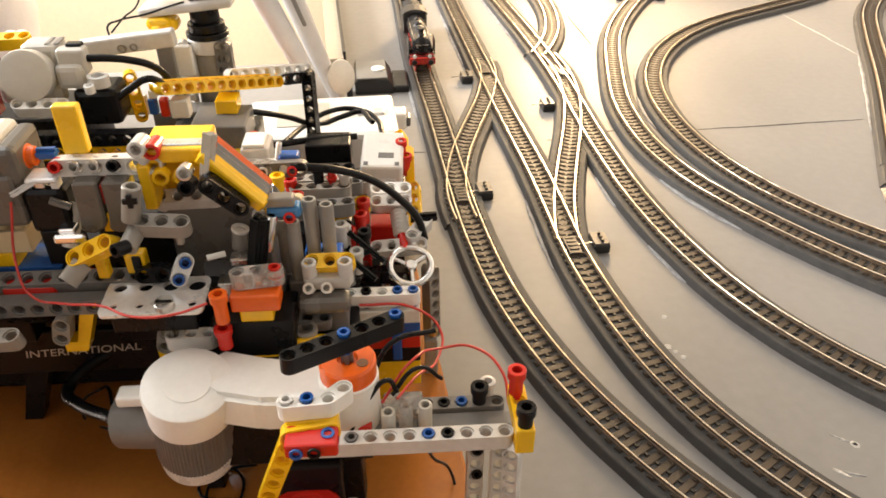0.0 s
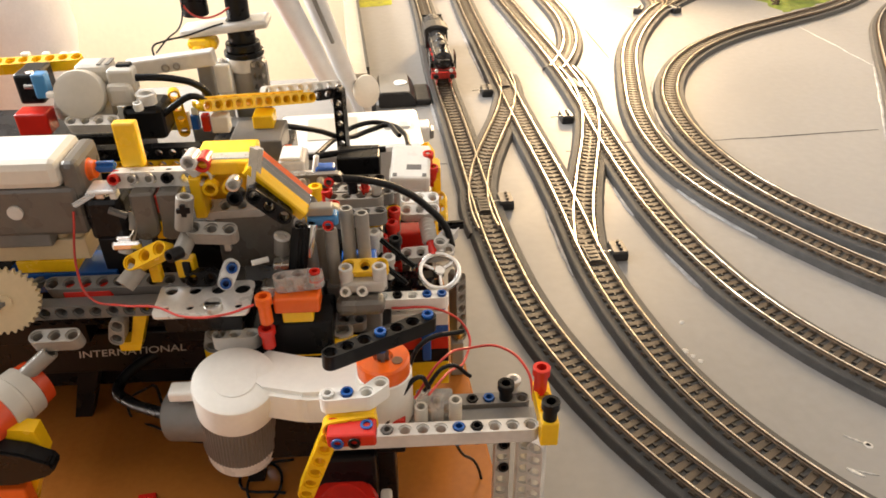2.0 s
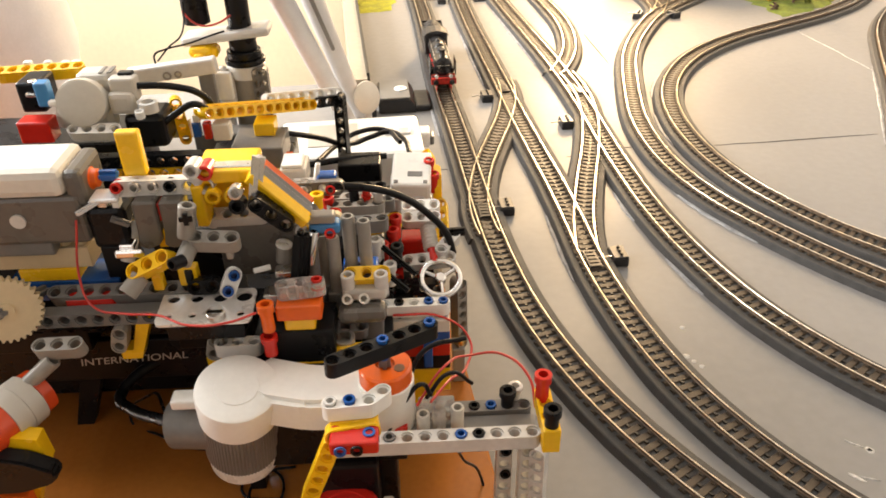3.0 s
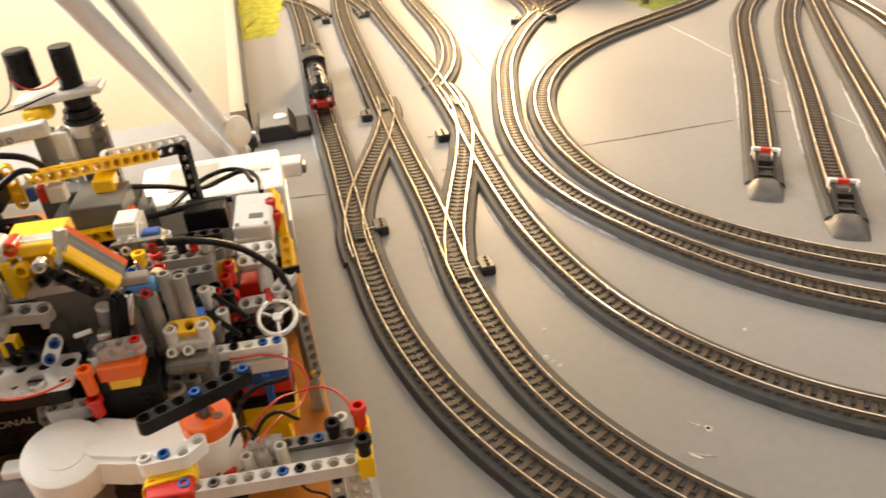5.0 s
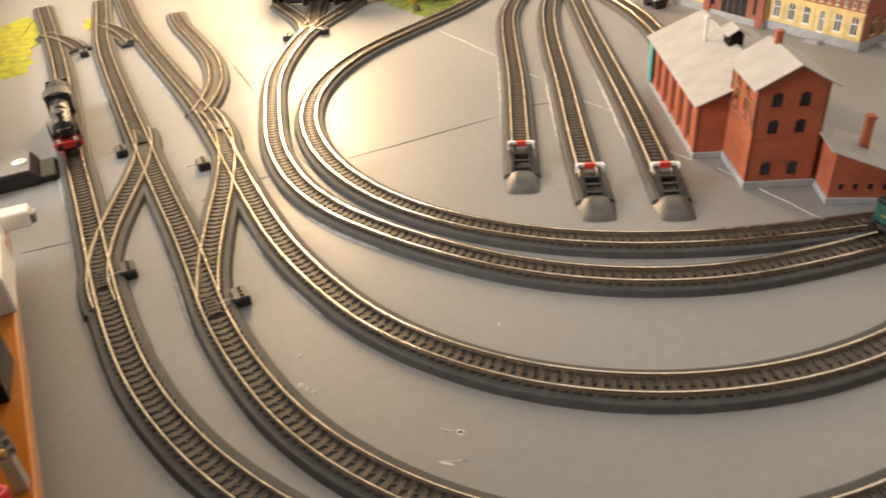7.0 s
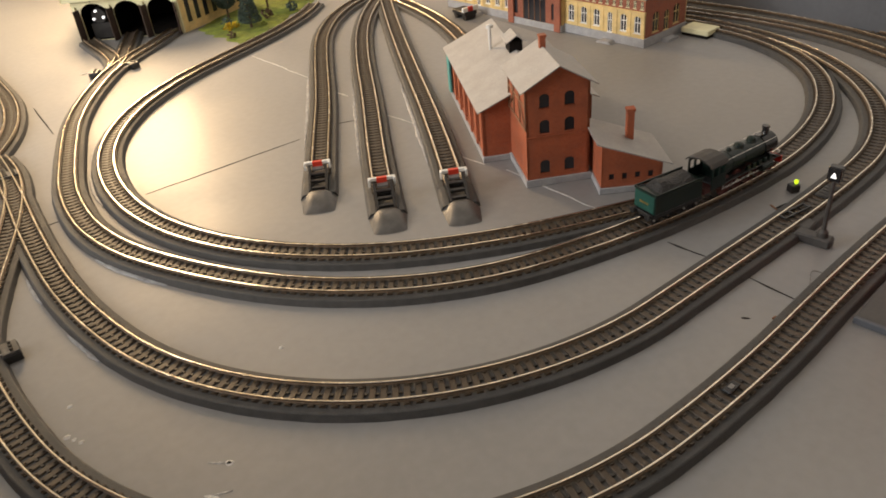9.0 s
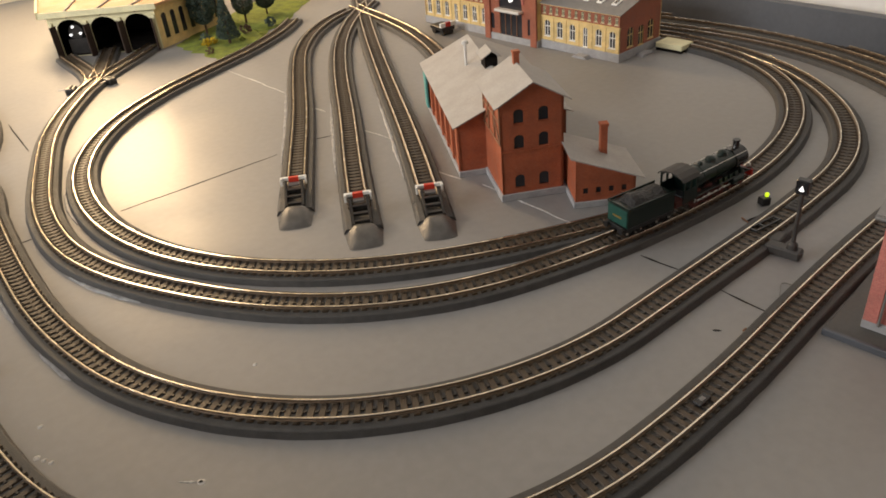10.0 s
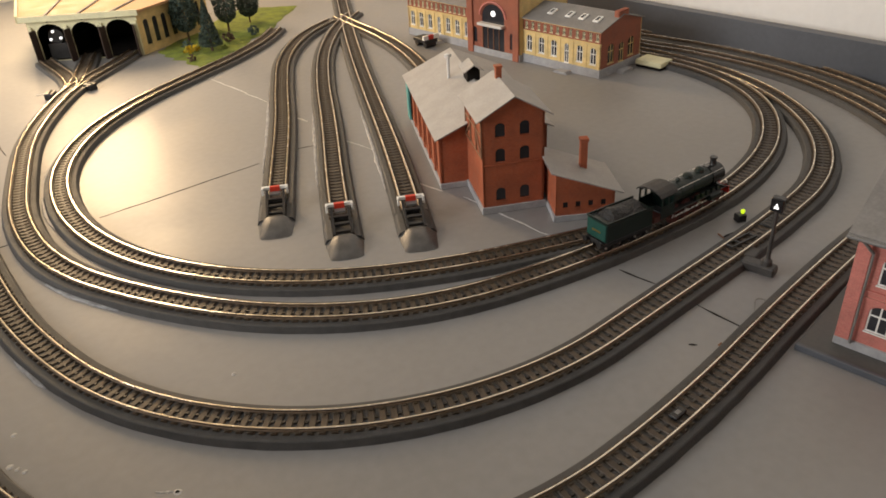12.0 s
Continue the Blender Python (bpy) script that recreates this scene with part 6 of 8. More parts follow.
beam_to(A, "lego_yellow", (-0.0240, -0.2130, 0.0960), (-0.0110, -0.2150, 0.1310), (0, -1, 0.1))
beam_to(A, "lego_yellow", (-0.0110, -0.2150, 0.1325), (0.0040, -0.2130, 0.1330), (0, -1, 0.3))
block(A, "lego_yellow", -0.0125, 0.0055, -0.2130, -0.2050, 0.1270, 0.1362, 0.001)
block(A, "lego_red", -0.0120, 0.0060, -0.2235, -0.2135, 0.1300, 0.1360, 0.0010, label="glossy red block with two pins")
for x, m in ((-0.0080, "lego_blue"), (-0.0020, "lego_black")):
    pin(A, m, (x, -0.2180, 0.1325), (0, -1, 0.1), 0.0068)
pin(A, "lego_blue", (0.0025, -0.2185, 0.1305), (0, 0, 1), 0.0062)
beam_to(A, "white", (-0.0117, -0.2095, 0.1400), (0.0025, -0.2085, 0.1400), label="white short beam")
beam_to(A, "white", (0.0025, -0.2085, 0.1399), (0.0075, -0.2035, 0.1397))
for k, m in ((0, "light_grey"), (1, "lego_blue")):
    pin(A, m, (-0.0117 + k * U, -0.2095 + k * 0.0005, 0.1351), l=0.0094)
# servo: drum, neck, output disc
servo = new("servo_body", None)
servo.parent = A
tagged(servo, "white servo motor with ribbed grey band and orange output")
bm = bmesh.new()
tilt = Vector((0.115, -0.185, 0.977)).normalized()
c = Vector((-0.0525, -0.1845, 0.1302)) - tilt * 0.0521
lathe(bm, c, tilt, [(0, 0.0135), (0.001, 0.0152), (0.009, 0.0160), (0.0095, 0.0156), (0.035, 0.0156), (0.0355, 0.0167), (0.0495, 0.0172), (0.0512, 0.0168), (0.0517, 0.0158), (0.0517, 0.0090), (0.0521, 0.0088), (0.0521, 0.002)], 44)
part("drum", bm, "white", servo)
bm = bmesh.new()
prism(bm, [((0.0163 if k % 4 in (1, 2) else 0.0159) * math.cos(math.pi * k / 140), (0.0163 if k % 4 in (1, 2) else 0.0159) * math.sin(math.pi * k / 140)) for k in range(280)], "z", 0.0098, 0.0350)
bmesh.ops.transform(bm, matrix=Matrix.Translation(c) @ tilt.to_track_quat("Z", "Y").to_matrix().to_4x4(), verts=bm.verts)
part("ribbed_band", bm, "dark_grey", servo)
top = c + tilt * 0.045
bm = bmesh.new()
prism(bm, [(-0.0560, -0.1780), (-0.0420, -0.1905), (-0.0250, -0.1950), (0.0080, -0.1960), (0.0130, -0.1850), (0.0080, -0.1740), (-0.0230, -0.1700), (-0.0420, -0.1640)], "z", 0.1120, 0.1290)
bmesh.ops.bevel(bm, geom=list(bm.edges), offset=0.0022, segments=2, affect="EDGES")
part("neck", bm, "white", servo)
bm = bmesh.new()
lathe(bm, (0.0080, -0.1850, 0.1080), (0, 0, 1), [(0, 0.0105), (0.0005, 0.0114), (0.0235, 0.0114), (0.0242, 0.0105)], 30)
part("gear_case", bm, "white", servo)
bm = bmesh.new()
lathe(bm, (0.0080, -0.1850, 0.1320), (0, 0, 1), [(0, 0.0108), (0.0065, 0.0108), (0.0075, 0.0100), (0.0075, 0.004), (0.0055, 0.0035)], 30)
disc = part("output_disc", bm, "lego_orange", servo, "orange output disc")
bm = bmesh.new()
lathe(bm, (0.0080, -0.1850, 0.1010), (0, 0, 1), [(0, 0.0096), (0.0005, 0.0106), (0.0075, 0.0106), (0.0076, 0.0100)], 30)
part("lower_disc", bm, "lego_orange", servo, "orange lower disc")
for k in range(2):
    a = math.pi * k - 0.5
    bm = bmesh.new()
    lathe(bm, (0.0080 + 0.0066 * math.cos(a), -0.1850 + 0.0066 * math.sin(a), 0.1390), (0, 0, 1), [(0, 0.0022), (0.0008, 0.0022), (0.0008, 0.0014)], 10)
    part("disc_hole", bm, "timber", disc)
bm = bmesh.new()
rod(bm, (-0.0600, -0.1790, 0.1060), (-0.0850, -0.1760, 0.1020), 0.0125, 0.0105, 24)
part("motor_can", bm, "dark_grey", servo, "dark grey motor can")
block(servo, "white", -0.0820, -0.0690, -0.1830, -0.1750, 0.1165, 0.1215, 0.0012, "plug_socket")
beam(A, "white", 3, (-0.0640, -0.1560, 0.1270), (1, 0, 0), (0, 0, 1))
beam_to(A, "lego_black", (-0.0105, -0.1995, 0.1520), (0.0265, -0.1785, 0.1505), label="black lever with two blue pins")
for f in (3 / 6, 1.0):
    p = Vector((-0.0105, -0.1995, 0.1520)).lerp(Vector((0.0265, -0.1785, 0.1505)), f)
    pin(A, "lego_blue", p - Vector((0, 0, 0.0055)), l=0.0102)
axle(A, "dark_grey", (0.0080, -0.1850, 0.1380), (0.0080, -0.1850, 0.1520))
bm = bmesh.new()
lathe(bm, (-0.0130, -0.1990, 0.0560), (0, -0.25, 1), [(0, 0.0150), (0.002, 0.0165), (0.010, 0.0165), (0.012, 0.0150), (0.0125, 0.0115), (0.0115, 0.0110), (0.0115, 0.003)], 32)
part("wheel", bm, "lego_red", A, "dark red wheel under the arm")
block(A, "lego_black", -0.0250, 0.0020, -0.1900, -0.1780, 0.0560, 0.0860, 0.0020, "wheel_case")
block(A, "servo_grey", 0.0035, 0.0085, -0.2050, -0.1950, 0.0560, 0.0720, 0.0012, "bracket")
block(A, "lego_black", -0.0220, -0.0040, -0.2030, -0.1870, WOOD, 0.0570, 0.001)
for x, z in ((0.0225, 0.1110), (0.0365, 0.1110), (0.0290, 0.1125)):
    post(A, "servo_grey" if x != 0.0290 else "clear", (x, -0.1965 + (x - 0.019) * 0.2, z - 0.006), (x, -0.1980 + (x - 0.019) * 0.2, z + 0.0120), 0.0033)
block(A, "clear", 0.0205, 0.0360, -0.1900, -0.1800, 0.1085, 0.1160, 0.001, "clear_block")
block(A, "lego_red", 0.0080, 0.0160, -0.1960, -0.1880, 0.1060, 0.1140, 0.0008)
post(A, "light_grey", (0.0150, -0.2150, 0.0560), (0.0150, -0.2190, 0.0640), 0.0034)
block(A, "lego_black", -0.0500, 0.0150, -0.1830, -0.1650, 0.0800, 0.1110, 0.001)
block(A, "lego_black", -0.0200, 0.0100, -0.1800, -0.1650, WOOD, 0.0800, 0.001)

# ---- main unit
B = machine_thing("sorting_machine", "large machine of grey, black and yellow plastic beams")
# bar and blocks run on unseen to the left, added to shade the wood
block(B, "lego_black", -0.3000, -0.0720, -0.1200, -0.1120, 0.0790, 0.1040, 0.0008, "bar", "black bar with white lettering")
block(B, "lego_black", -0.2980, -0.0740, -0.1120, -0.0960, 0.0800, 0.1030, 0.0008, "core")
# black fill blocks stand in for shade in the machine's gaps
for x0, x1, y0, y1, z0, z1 in ((-0.30, -0.07, -0.098, 0.03, 0.050, 0.105), (-0.07, 0.020, -0.105, 0.02, WOOD, 0.110), (-0.29, -0.07, -0.07, 0.02, WOOD, 0.050), (-0.055, 0.010, -0.150, -0.105, 0.075, 0.118)):
    block(B, "lego_black", x0, x1, y0, y1, z0, z1, 0.001, "core")
# white beam over coloured bricks at the corner
beam(B, "white", 9, (-0.0295, -0.1240, 0.1200))
for k in (8, 9):
    pin(B, "lego_blue", (-0.0295 + k * U, -0.1240, 0.1150), l=0.0094)
for k in (1, 6):
    pin(B, "lego_black", (-0.0295 + k * U, -0.1240, 0.1150), l=0.0094)
for m, z0, z1, x0 in (("offwhite", 0.1075, 0.1150, -0.010), ("lego_blue", 0.1000, 0.1075, 0.004), ("lego_red", 0.0925, 0.1000, 0.012), ("lego_black", 0.0840, 0.0925, 0.004), ("lego_yellow", 0.0690, 0.0840, -0.004)):
    block(B, m, x0, 0.0372, -0.1285, -0.1120, z0, z1, 0.0005)
block(B, "lego_yellow", 0.0060, 0.0300, -0.1200, -0.1080, WOOD, 0.0690, 0.0006)
block(B, "lego_blue", 0.0240, 0.0285, -0.1320, -0.1284, 0.0880, 0.1080, 0.0006)
# hand wheel, shock absorber and grey links
hand_wheel(B, (0.0340, -0.1040, 0.1225), (0.05, -0.45, 0.89))
axle(B, "dark_grey", (0.0340, -0.1010, 0.1200), (0.0335, -0.0800, 0.1120))
beam(B, "light_grey", 4, (0.0180, -0.0930, 0.1250), (1, 0.05, 0.03), (0, -0.45, 0.9))
beam(B, "light_grey", 3, (0.0350, -0.0900, 0.1285), (0.5, 0.8, 0.1), (0, -0.3, 0.95))
beam(B, "light_grey", 3, (0.0185, -0.0720, 0.1380), (1, 0, 0), (0, -0.4, 0.9))
beam(B, "white", 3, (0.0185, -0.0630, 0.1400), (1, 0, 0), (0, -0.4, 0.9))
axle(B, "lego_black", (0.0350, -0.0780, 0.1330), (0.0480, -0.0770, 0.1330))
a, b = Vector((0.0275, -0.0660, 0.1375)), Vector((0.0315, -0.0960, 0.1262))
sh = new("shock_absorber", None)
sh.parent = B
bm = bmesh.new()
rod(bm, a, b, 0.0024, seg=12)
part("piston", bm, "lego_red", sh, "red piston")
bm = bmesh.new()
lathe(bm, a, b - a, [((b - a).length * (0.05 + 0.0375 * k), 0.0042 if k % 2 else 0.0029) for k in range(19)], 16)
part("spring", bm, "light_grey", sh, "grey coil spring")
block(B, "lego_red", 0.0130, 0.0300, -0.0780, -0.0660, 0.1180, 0.1290, 0.001)
beam(B, "lego_black", 4, (0.0110, -0.0800, 0.1300), (0, 1, 0.15), (-0.3, 0, 1))
beam(B, "lego_red", 3, (0.0120, -0.0900, 0.1160), (0, 0, 1), (0, -1, 0))
beam(B, "lego_black", 4, (0.0110, -0.0960, 0.1120), (1, 0, 0), (0, -1, 0))
beam(B, "mid_grey", 6, (0.0440, -0.0880, 0.1080), (0.02, 0.05, -1), (0.6, -0.8, 0), "grey upright at the board edge")
block(B, "mid_grey", 0.0405, 0.0475, -0.092, -0.084, WOOD, 0.064, 0.0008, "foot")
lathe_bm = bmesh.new()
lathe(lathe_bm, (0.0455, -0.0930, 0.0700), (0, -0.6, 0.8), [(0, 0.002), (0.004, 0.0022), (0.006, 0.001)], 10)
part("pin", lathe_bm, "brass", B, "brass pin head")
# white infrared sensor and yellow panel
sn = new("sensor", None)
sn.parent = B
tagged(sn, "white sensor block with small dark screen")
lean = Matrix.Translation((0.0215, -0.0165, 0.1405)) @ Matrix.Rotation(radians(14), 4, "X") @ Matrix.Rotation(radians(-4), 4, "Z")
block(sn, "white", -0.0115, 0.0115, -0.0150, 0.0150, -0.0130, 0.0, 0.0018, "case", m=lean)
block(sn, "dark_grey", -0.0020, 0.0065, -0.0075, -0.0035, 0.0, 0.0004, 0.0001, "screen", m=lean)
block(sn, "light_grey", 0.0080, 0.0290, -0.0300, 0.0, 0.1080, 0.1285, 0.0015, "base")
for x in (-0.0085, 0.0085):
    block(sn, "dark_grey", x - 0.0012, x + 0.0012, -0.0135, -0.0110, 0.0, 0.0004, 0.0001, "screw_hole", m=lean)
for x in (0.0125, 0.0245):
    bm = bmesh.new()
    lathe(bm, (x, -0.0290, 0.1230), (0, -1, 0), [(0, 0.0026), (0.0016, 0.0026), (0.0016, 0.0016)], 12)
    part("screw_hole", bm, "dark_grey", sn)
bm = bmesh.new()
prism(bm, [(-0.0240, 0.1000), (-0.0040, 0.1000), (-0.0040, 0.1360), (-0.0170, 0.1360)], "x", 0.0338, 0.0390)
bmesh.ops.bevel(bm, geom=list(bm.edges), offset=0.0010, segments=2, affect="EDGES")
part("panel", bm, "lego_yellow", B, "tall yellow side panel")
block(B, "lego_black", 0.0220, 0.0340, -0.0120, 0.0300, WOOD, 0.1010, 0.0008)
beam(B, "lego_yellow", 4, (0.0385, -0.0420, 0.1060), (0, 1, 0.9), (-0.2, -0.5, 0.8))
for p in ((0.0320, -0.0100, 0.1300), (0.0345, -0.0160, 0.1240)):
    bush_peg(B, "lego_red", p, (0, -0.1, 1), 0.0130)
beam(B, "lego_yellow", 3, (0.0320, -0.0020, 0.1320), (0, 1, 0.1), (-0.5, -0.4, 0.8))
# grey posts on their blue base
for x, y, z0, z1, m in ((-0.0067, -0.1320, 0.1500, 0.1775, "mid_grey"), (0.0000, -0.1330, 0.1480, 0.1755, "mid_grey"), (-0.0138, -0.1350, 0.1400, 0.1690, "mid_grey"), (-0.0190, -0.1290, 0.1400, 0.1670, "mid_grey"), (-0.0235, -0.1350, 0.1420, 0.1620, "dark_grey")):
    post(B, m, (x, y, z0), (x, y, z1), 0.0036)
    block(B, "dark_grey", x - 0.004, x + 0.004, y - 0.004, y + 0.004, 0.1150, z0 + 0.001, 0.0006)
block(B, "lego_blue", -0.0110, 0.0050, -0.1360, -0.1240, 0.1420, 0.1510, 0.0008)
for x in (-0.0080, 0.0065):
    post(B, "light_grey", (x, -0.1430, 0.1440), (x, -0.1440, 0.1550), 0.0038)
beam(B, "lego_yellow", 3, (-0.0068, -0.1405, 0.1515), (1, 0, 0), (0, -0.6, 1))
block(B, "servo_grey", -0.0105, 0.0085, -0.1470, -0.1390, 0.1425, 0.1480, 0.0012, "base_block")
for x in (-0.0085, -0.0012):
    pin(B, "offwhite", (x, -0.1440, 0.1415), (0, -0.8, 0.6), 0.0072)
block(B, "bracket_grey", -0.0130, 0.0085, -0.1545, -0.1440, 0.1350, 0.1420, 0.0030, "rounded_block", "dark grey rounded block over the white beam")
block(B, "dark_grey", -0.0120, 0.0060, -0.1440, -0.1280, 0.1180, 0.1420, 0.0008)
lathe_bm = bmesh.new()
lathe(lathe_bm, (-0.0110, -0.1520, 0.1200), (0, -0.2, 1), [(0, 0.0042), (0.008, 0.0048), (0.0085, 0.0046), (0.0085, 0.0032), (0.004, 0.0030)], 18)
part("cup", lathe_bm, "mid_grey", B)
beam(B, "dark_grey", 3, (-0.0180, -0.1480, 0.1270), (1, 0.1, -0.05), (0, -0.3, 1))
# perforated steel plate with its bolt
def hole_plate(nx, ny, w, h, thick, radii):
    """A plate in x and y from its corner, with a round hole of given size in each cell."""
    bm = bmesh.new()
    cw, ch, K = w / nx, h / ny, 16
    for i in range(nx):
        for j in range(ny):
            cx, cy, r = (i + 0.5) * cw, (j + 0.5) * ch, radii[j][i]
            rings = []
            for z in (0, thick):
                o, n = [], []
                for k in range(K):
                    a = 2 * math.pi * k / K
                    c, s = math.cos(a), math.sin(a)
                    q = min(cw / 2 / max(abs(c), 1e-6), ch / 2 / max(abs(s), 1e-6))
                    p = (math.copysign(cw / 2, c), math.copysign(ch / 2, s)) if k % 4 == 2 else (q * c, q * s)
                    o.append(bm.verts.new((cx + p[0], cy + p[1], z)))
                    n.append(bm.verts.new((cx + r * math.cos(a), cy + r * math.sin(a), z)))
                rings.append((o, n))
            for k in range(K):
                l = (k + 1) % K
                (o0, n0), (o1, n1) = rings
                bm.faces.new((o1[k], o1[l], n1[l], n1[k]))
                bm.faces.new((o0[l], o0[k], n0[k], n0[l]))
                bm.faces.new((n1[k], n1[l], n0[l], n0[k]))
                bm.faces.new((o1[l], o1[k], o0[k], o0[l]))
    bmesh.ops.remove_doubles(bm, verts=bm.verts, dist=2e-5)
    return bm


bm = hole_plate(4, 2, 0.0397, 0.0223, 0.0012, ((0.0016, 0.0016, 0.0006, 0.0017), (0.0026, 0.0026, 0.0031, 0.0034)))
ends = [e for e in bm.edges if abs(e.verts[0].co.z - e.verts[1].co.z) > 0.001 and all(min(abs(v.co.x), abs(v.co.x - 0.0397)) < 1e-5 and min(abs(v.co.y), abs(v.co.y - 0.0223)) < 1e-5 for v in e.verts)]
bmesh.ops.bevel(bm, geom=ends, offset=0.0036, segments=4, affect="EDGES", profile=0.5)
bmesh.ops.transform(bm, matrix=frame_of((-0.0863, -0.1678, 0.1488), (1, 0.01, 0.0), (0, -0.04, 1)), verts=bm.verts)
part("steel_plate", bm, "white_steel", B, "bright steel plate with round holes")
bm = bmesh.new()
lathe(bm, (-0.0612, -0.1638, 0.1498), (0, -0.15, 1), [(0, 0.0036), (0.0004, 0.0038), (0.0034, 0.0038), (0.0038, 0.0033), (0.0038, 0.0010)], 18)
part("bolt", bm, "steel", B)
block(B, "dark", -0.0642, -0.0582, -0.1649, -0.1639, 0.1532, 0.1539, 0.0001, "slot")
# black backing added so the plate's holes read as shaded
block(B, "lego_black", -0.0833, -0.0506, -0.1638, -0.1415, 0.1380, 0.1462, 0.0010, "plate_bed")
block(B, "lego_black", -0.0700, -0.0500, -0.1640, -0.1280, 0.0780, 0.1100, 0.0008)
block(B, "lego_black", -0.0640, -0.0560, -0.1620, -0.1540, WOOD, 0.0790, 0.0008, "leg")
# orange connector block and pegs
block(B, "lego_orange", -0.0370, -0.0180, -0.1640, -0.1530, 0.1460, 0.1535, 0.0010)
beam_to(B, "clear", (-0.0335, -0.1570, 0.1575), (-0.0195, -0.1560, 0.1580), label="clear short beam")
pin(B, "lego_red", (-0.0195, -0.1560, 0.1540), l=0.0080)
block(B, "lego_yellow", -0.0345, -0.0215, -0.1620, -0.1500, 0.1395, 0.1460, 0.0008)
bush_peg(B, "lego_orange", (-0.0400, -0.1660, 0.1440), (0, 0, 1), 0.0135, 0.0027)
bush_peg(B, "lego_red", (-0.0405, -0.1670, 0.1320), (0, 0, 1), 0.0095, 0.0028)
block(B, "lego_black", -0.0450, -0.0140, -0.1620, -0.1420, 0.1100, 0.1395, 0.0008)
beam(B, "lego_yellow", 5, (-0.0330, -0.1580, 0.1230), (1, 0, 0), (0, -1, 0.4))
# long grey bars to the side
beam(B, "dark_grey", 13, (-0.1850, -0.1520, 0.1440), (1, 0.01, 0.0), (0, -1, 0))
beam(B, "dark_grey", 8, (-0.1330, -0.1440, 0.1500), (1, 0, 0), (0, -0.4, 1))
beam(B, "lego_black", 11, (-0.1720, -0.1420, 0.1350), (1, 0, 0), (0, -1, 0))
beam(B, "lego_black", 11, (-0.1720, -0.1340, 0.1270), (1, 0, 0), (0, -1, 0))
for x0, x1, zt in ((-0.1050, -0.0930, 0.1425), (-0.0655, -0.0565, 0.1360)):
    bm = bmesh.new()
    prism(bm, [(x1 - 0.0060, zt), (x1, zt), (x1 - 0.0085, zt - 0.0230), (x1 - 0.0170, zt - 0.0230), (x1 - 0.0170, zt - 0.0180), (x1 - 0.0115, zt - 0.0180)], "y", -0.1520, -0.1450)
    part("leg_plate", bm, "lego_yellow", B, "slanted yellow leg")
    beam(B, "mid_grey", 2, (x0 - 0.0010, -0.1540, zt - 0.0050), (-0.25, 0, -1), (0, -1, 0))
gear(B, "lego_tan", (-0.1470, -0.1590, 0.1548), (0.35, -1, 0.25), 0.0142, 32)
axle(B, "dark_grey", (-0.1480, -0.1640, 0.1560), (-0.1400, -0.1360, 0.1490))
# bricks at the side: tan, yellow, blue, red
block(B, "lego_tan", -0.1600, -0.1180, -0.1360, -0.1200, 0.1590, 0.1690, 0.0004, studs=True)
block(B, "lego_yellow", -0.1500, -0.1250, -0.1370, -0.1210, 0.1530, 0.1590, 0.0004)
block(B, "lego_blue", -0.1560, -0.1080, -0.1380, -0.1200, 0.1430, 0.1530, 0.0004)
block(B, "lego_red", -0.1250, -0.1000, -0.1480, -0.1280, 0.1380, 0.1450, 0.0006)
block(B, "lego_red", -0.1700, -0.1400, -0.1300, -0.1180, 0.1690, 0.1750, 0.0006)
# left end reaches out of view to shade the wood
block(B, "lego_black", -0.3000, -0.1350, -0.1280, -0.1050, 0.1050, 0.1690, 0.0008, "core")
block(B, "lego_black", -0.1350, -0.0980, -0.1180, -0.0950, 0.1050, 0.1480, 0.0008, "core")
# grey and white motor at the side, orange end
mo = new("large_motor", None)
mo.parent = B
tagged(mo, "white and grey motor with orange end")
# motor lengthened out of view to keep light off the wood
block(mo, "offwhite", -0.2900, -0.1175, -0.1420, -0.1130, 0.1960, 0.2085, 0.0035, "top_cover")
block(mo, "bracket_grey", -0.2900, -0.1130, -0.1410, -0.1130, 0.1740, 0.1965, 0.0020, "body")
block(mo, "bracket_grey", -0.1180, -0.1105, -0.1400, -0.1150, 0.1900, 0.2068, 0.0025, "collar", "dark grey end cap")
bm = bmesh.new()
lathe(bm, (-0.1122, -0.1290, 0.1985), (1, 0, 0), [(0, 0.0064), (0.0014, 0.0056), (0.002, 0.0040), (0.0042, 0.0038), (0.0046, 0.0030), (0.0048, 0.001)], 24)
part("output_hub", bm, "lego_orange", mo)
axle(mo, "lego_blue", (-0.1070, -0.1290, 0.1995), (-0.1000, -0.1290, 0.1995))
block(mo, "dark_grey", -0.1700, -0.1300, -0.1400, -0.1150, 0.1680, 0.1765, 0.001, "mount")
for x in (-0.1395,):
    bm = bmesh.new()
    lathe(bm, (x, -0.1409, 0.1860), (0, -1, 0), [(0, 0.0032), (0.001, 0.0032), (0.001, 0.0022)], 12)
    part("screw_hole", bm, "light_grey", mo)
# yellow upright tile on a pale beam
block(B, "lego_yellow", -0.0962, -0.0868, -0.1320, -0.1270, 0.2000, 0.2195, 0.0010, "tile", "upright yellow tile")
beam(B, "light_grey", 5, (-0.0980, -0.1340, 0.1965), (1, 0, 0), (0, -1, 0.15))
for k, m in enumerate(("lego_red", "steel", "steel", "lego_black")):
    pin(B, m, (-0.0980 + k * U, -0.1300, 0.1970), (0, -1, 0.15), 0.0095)
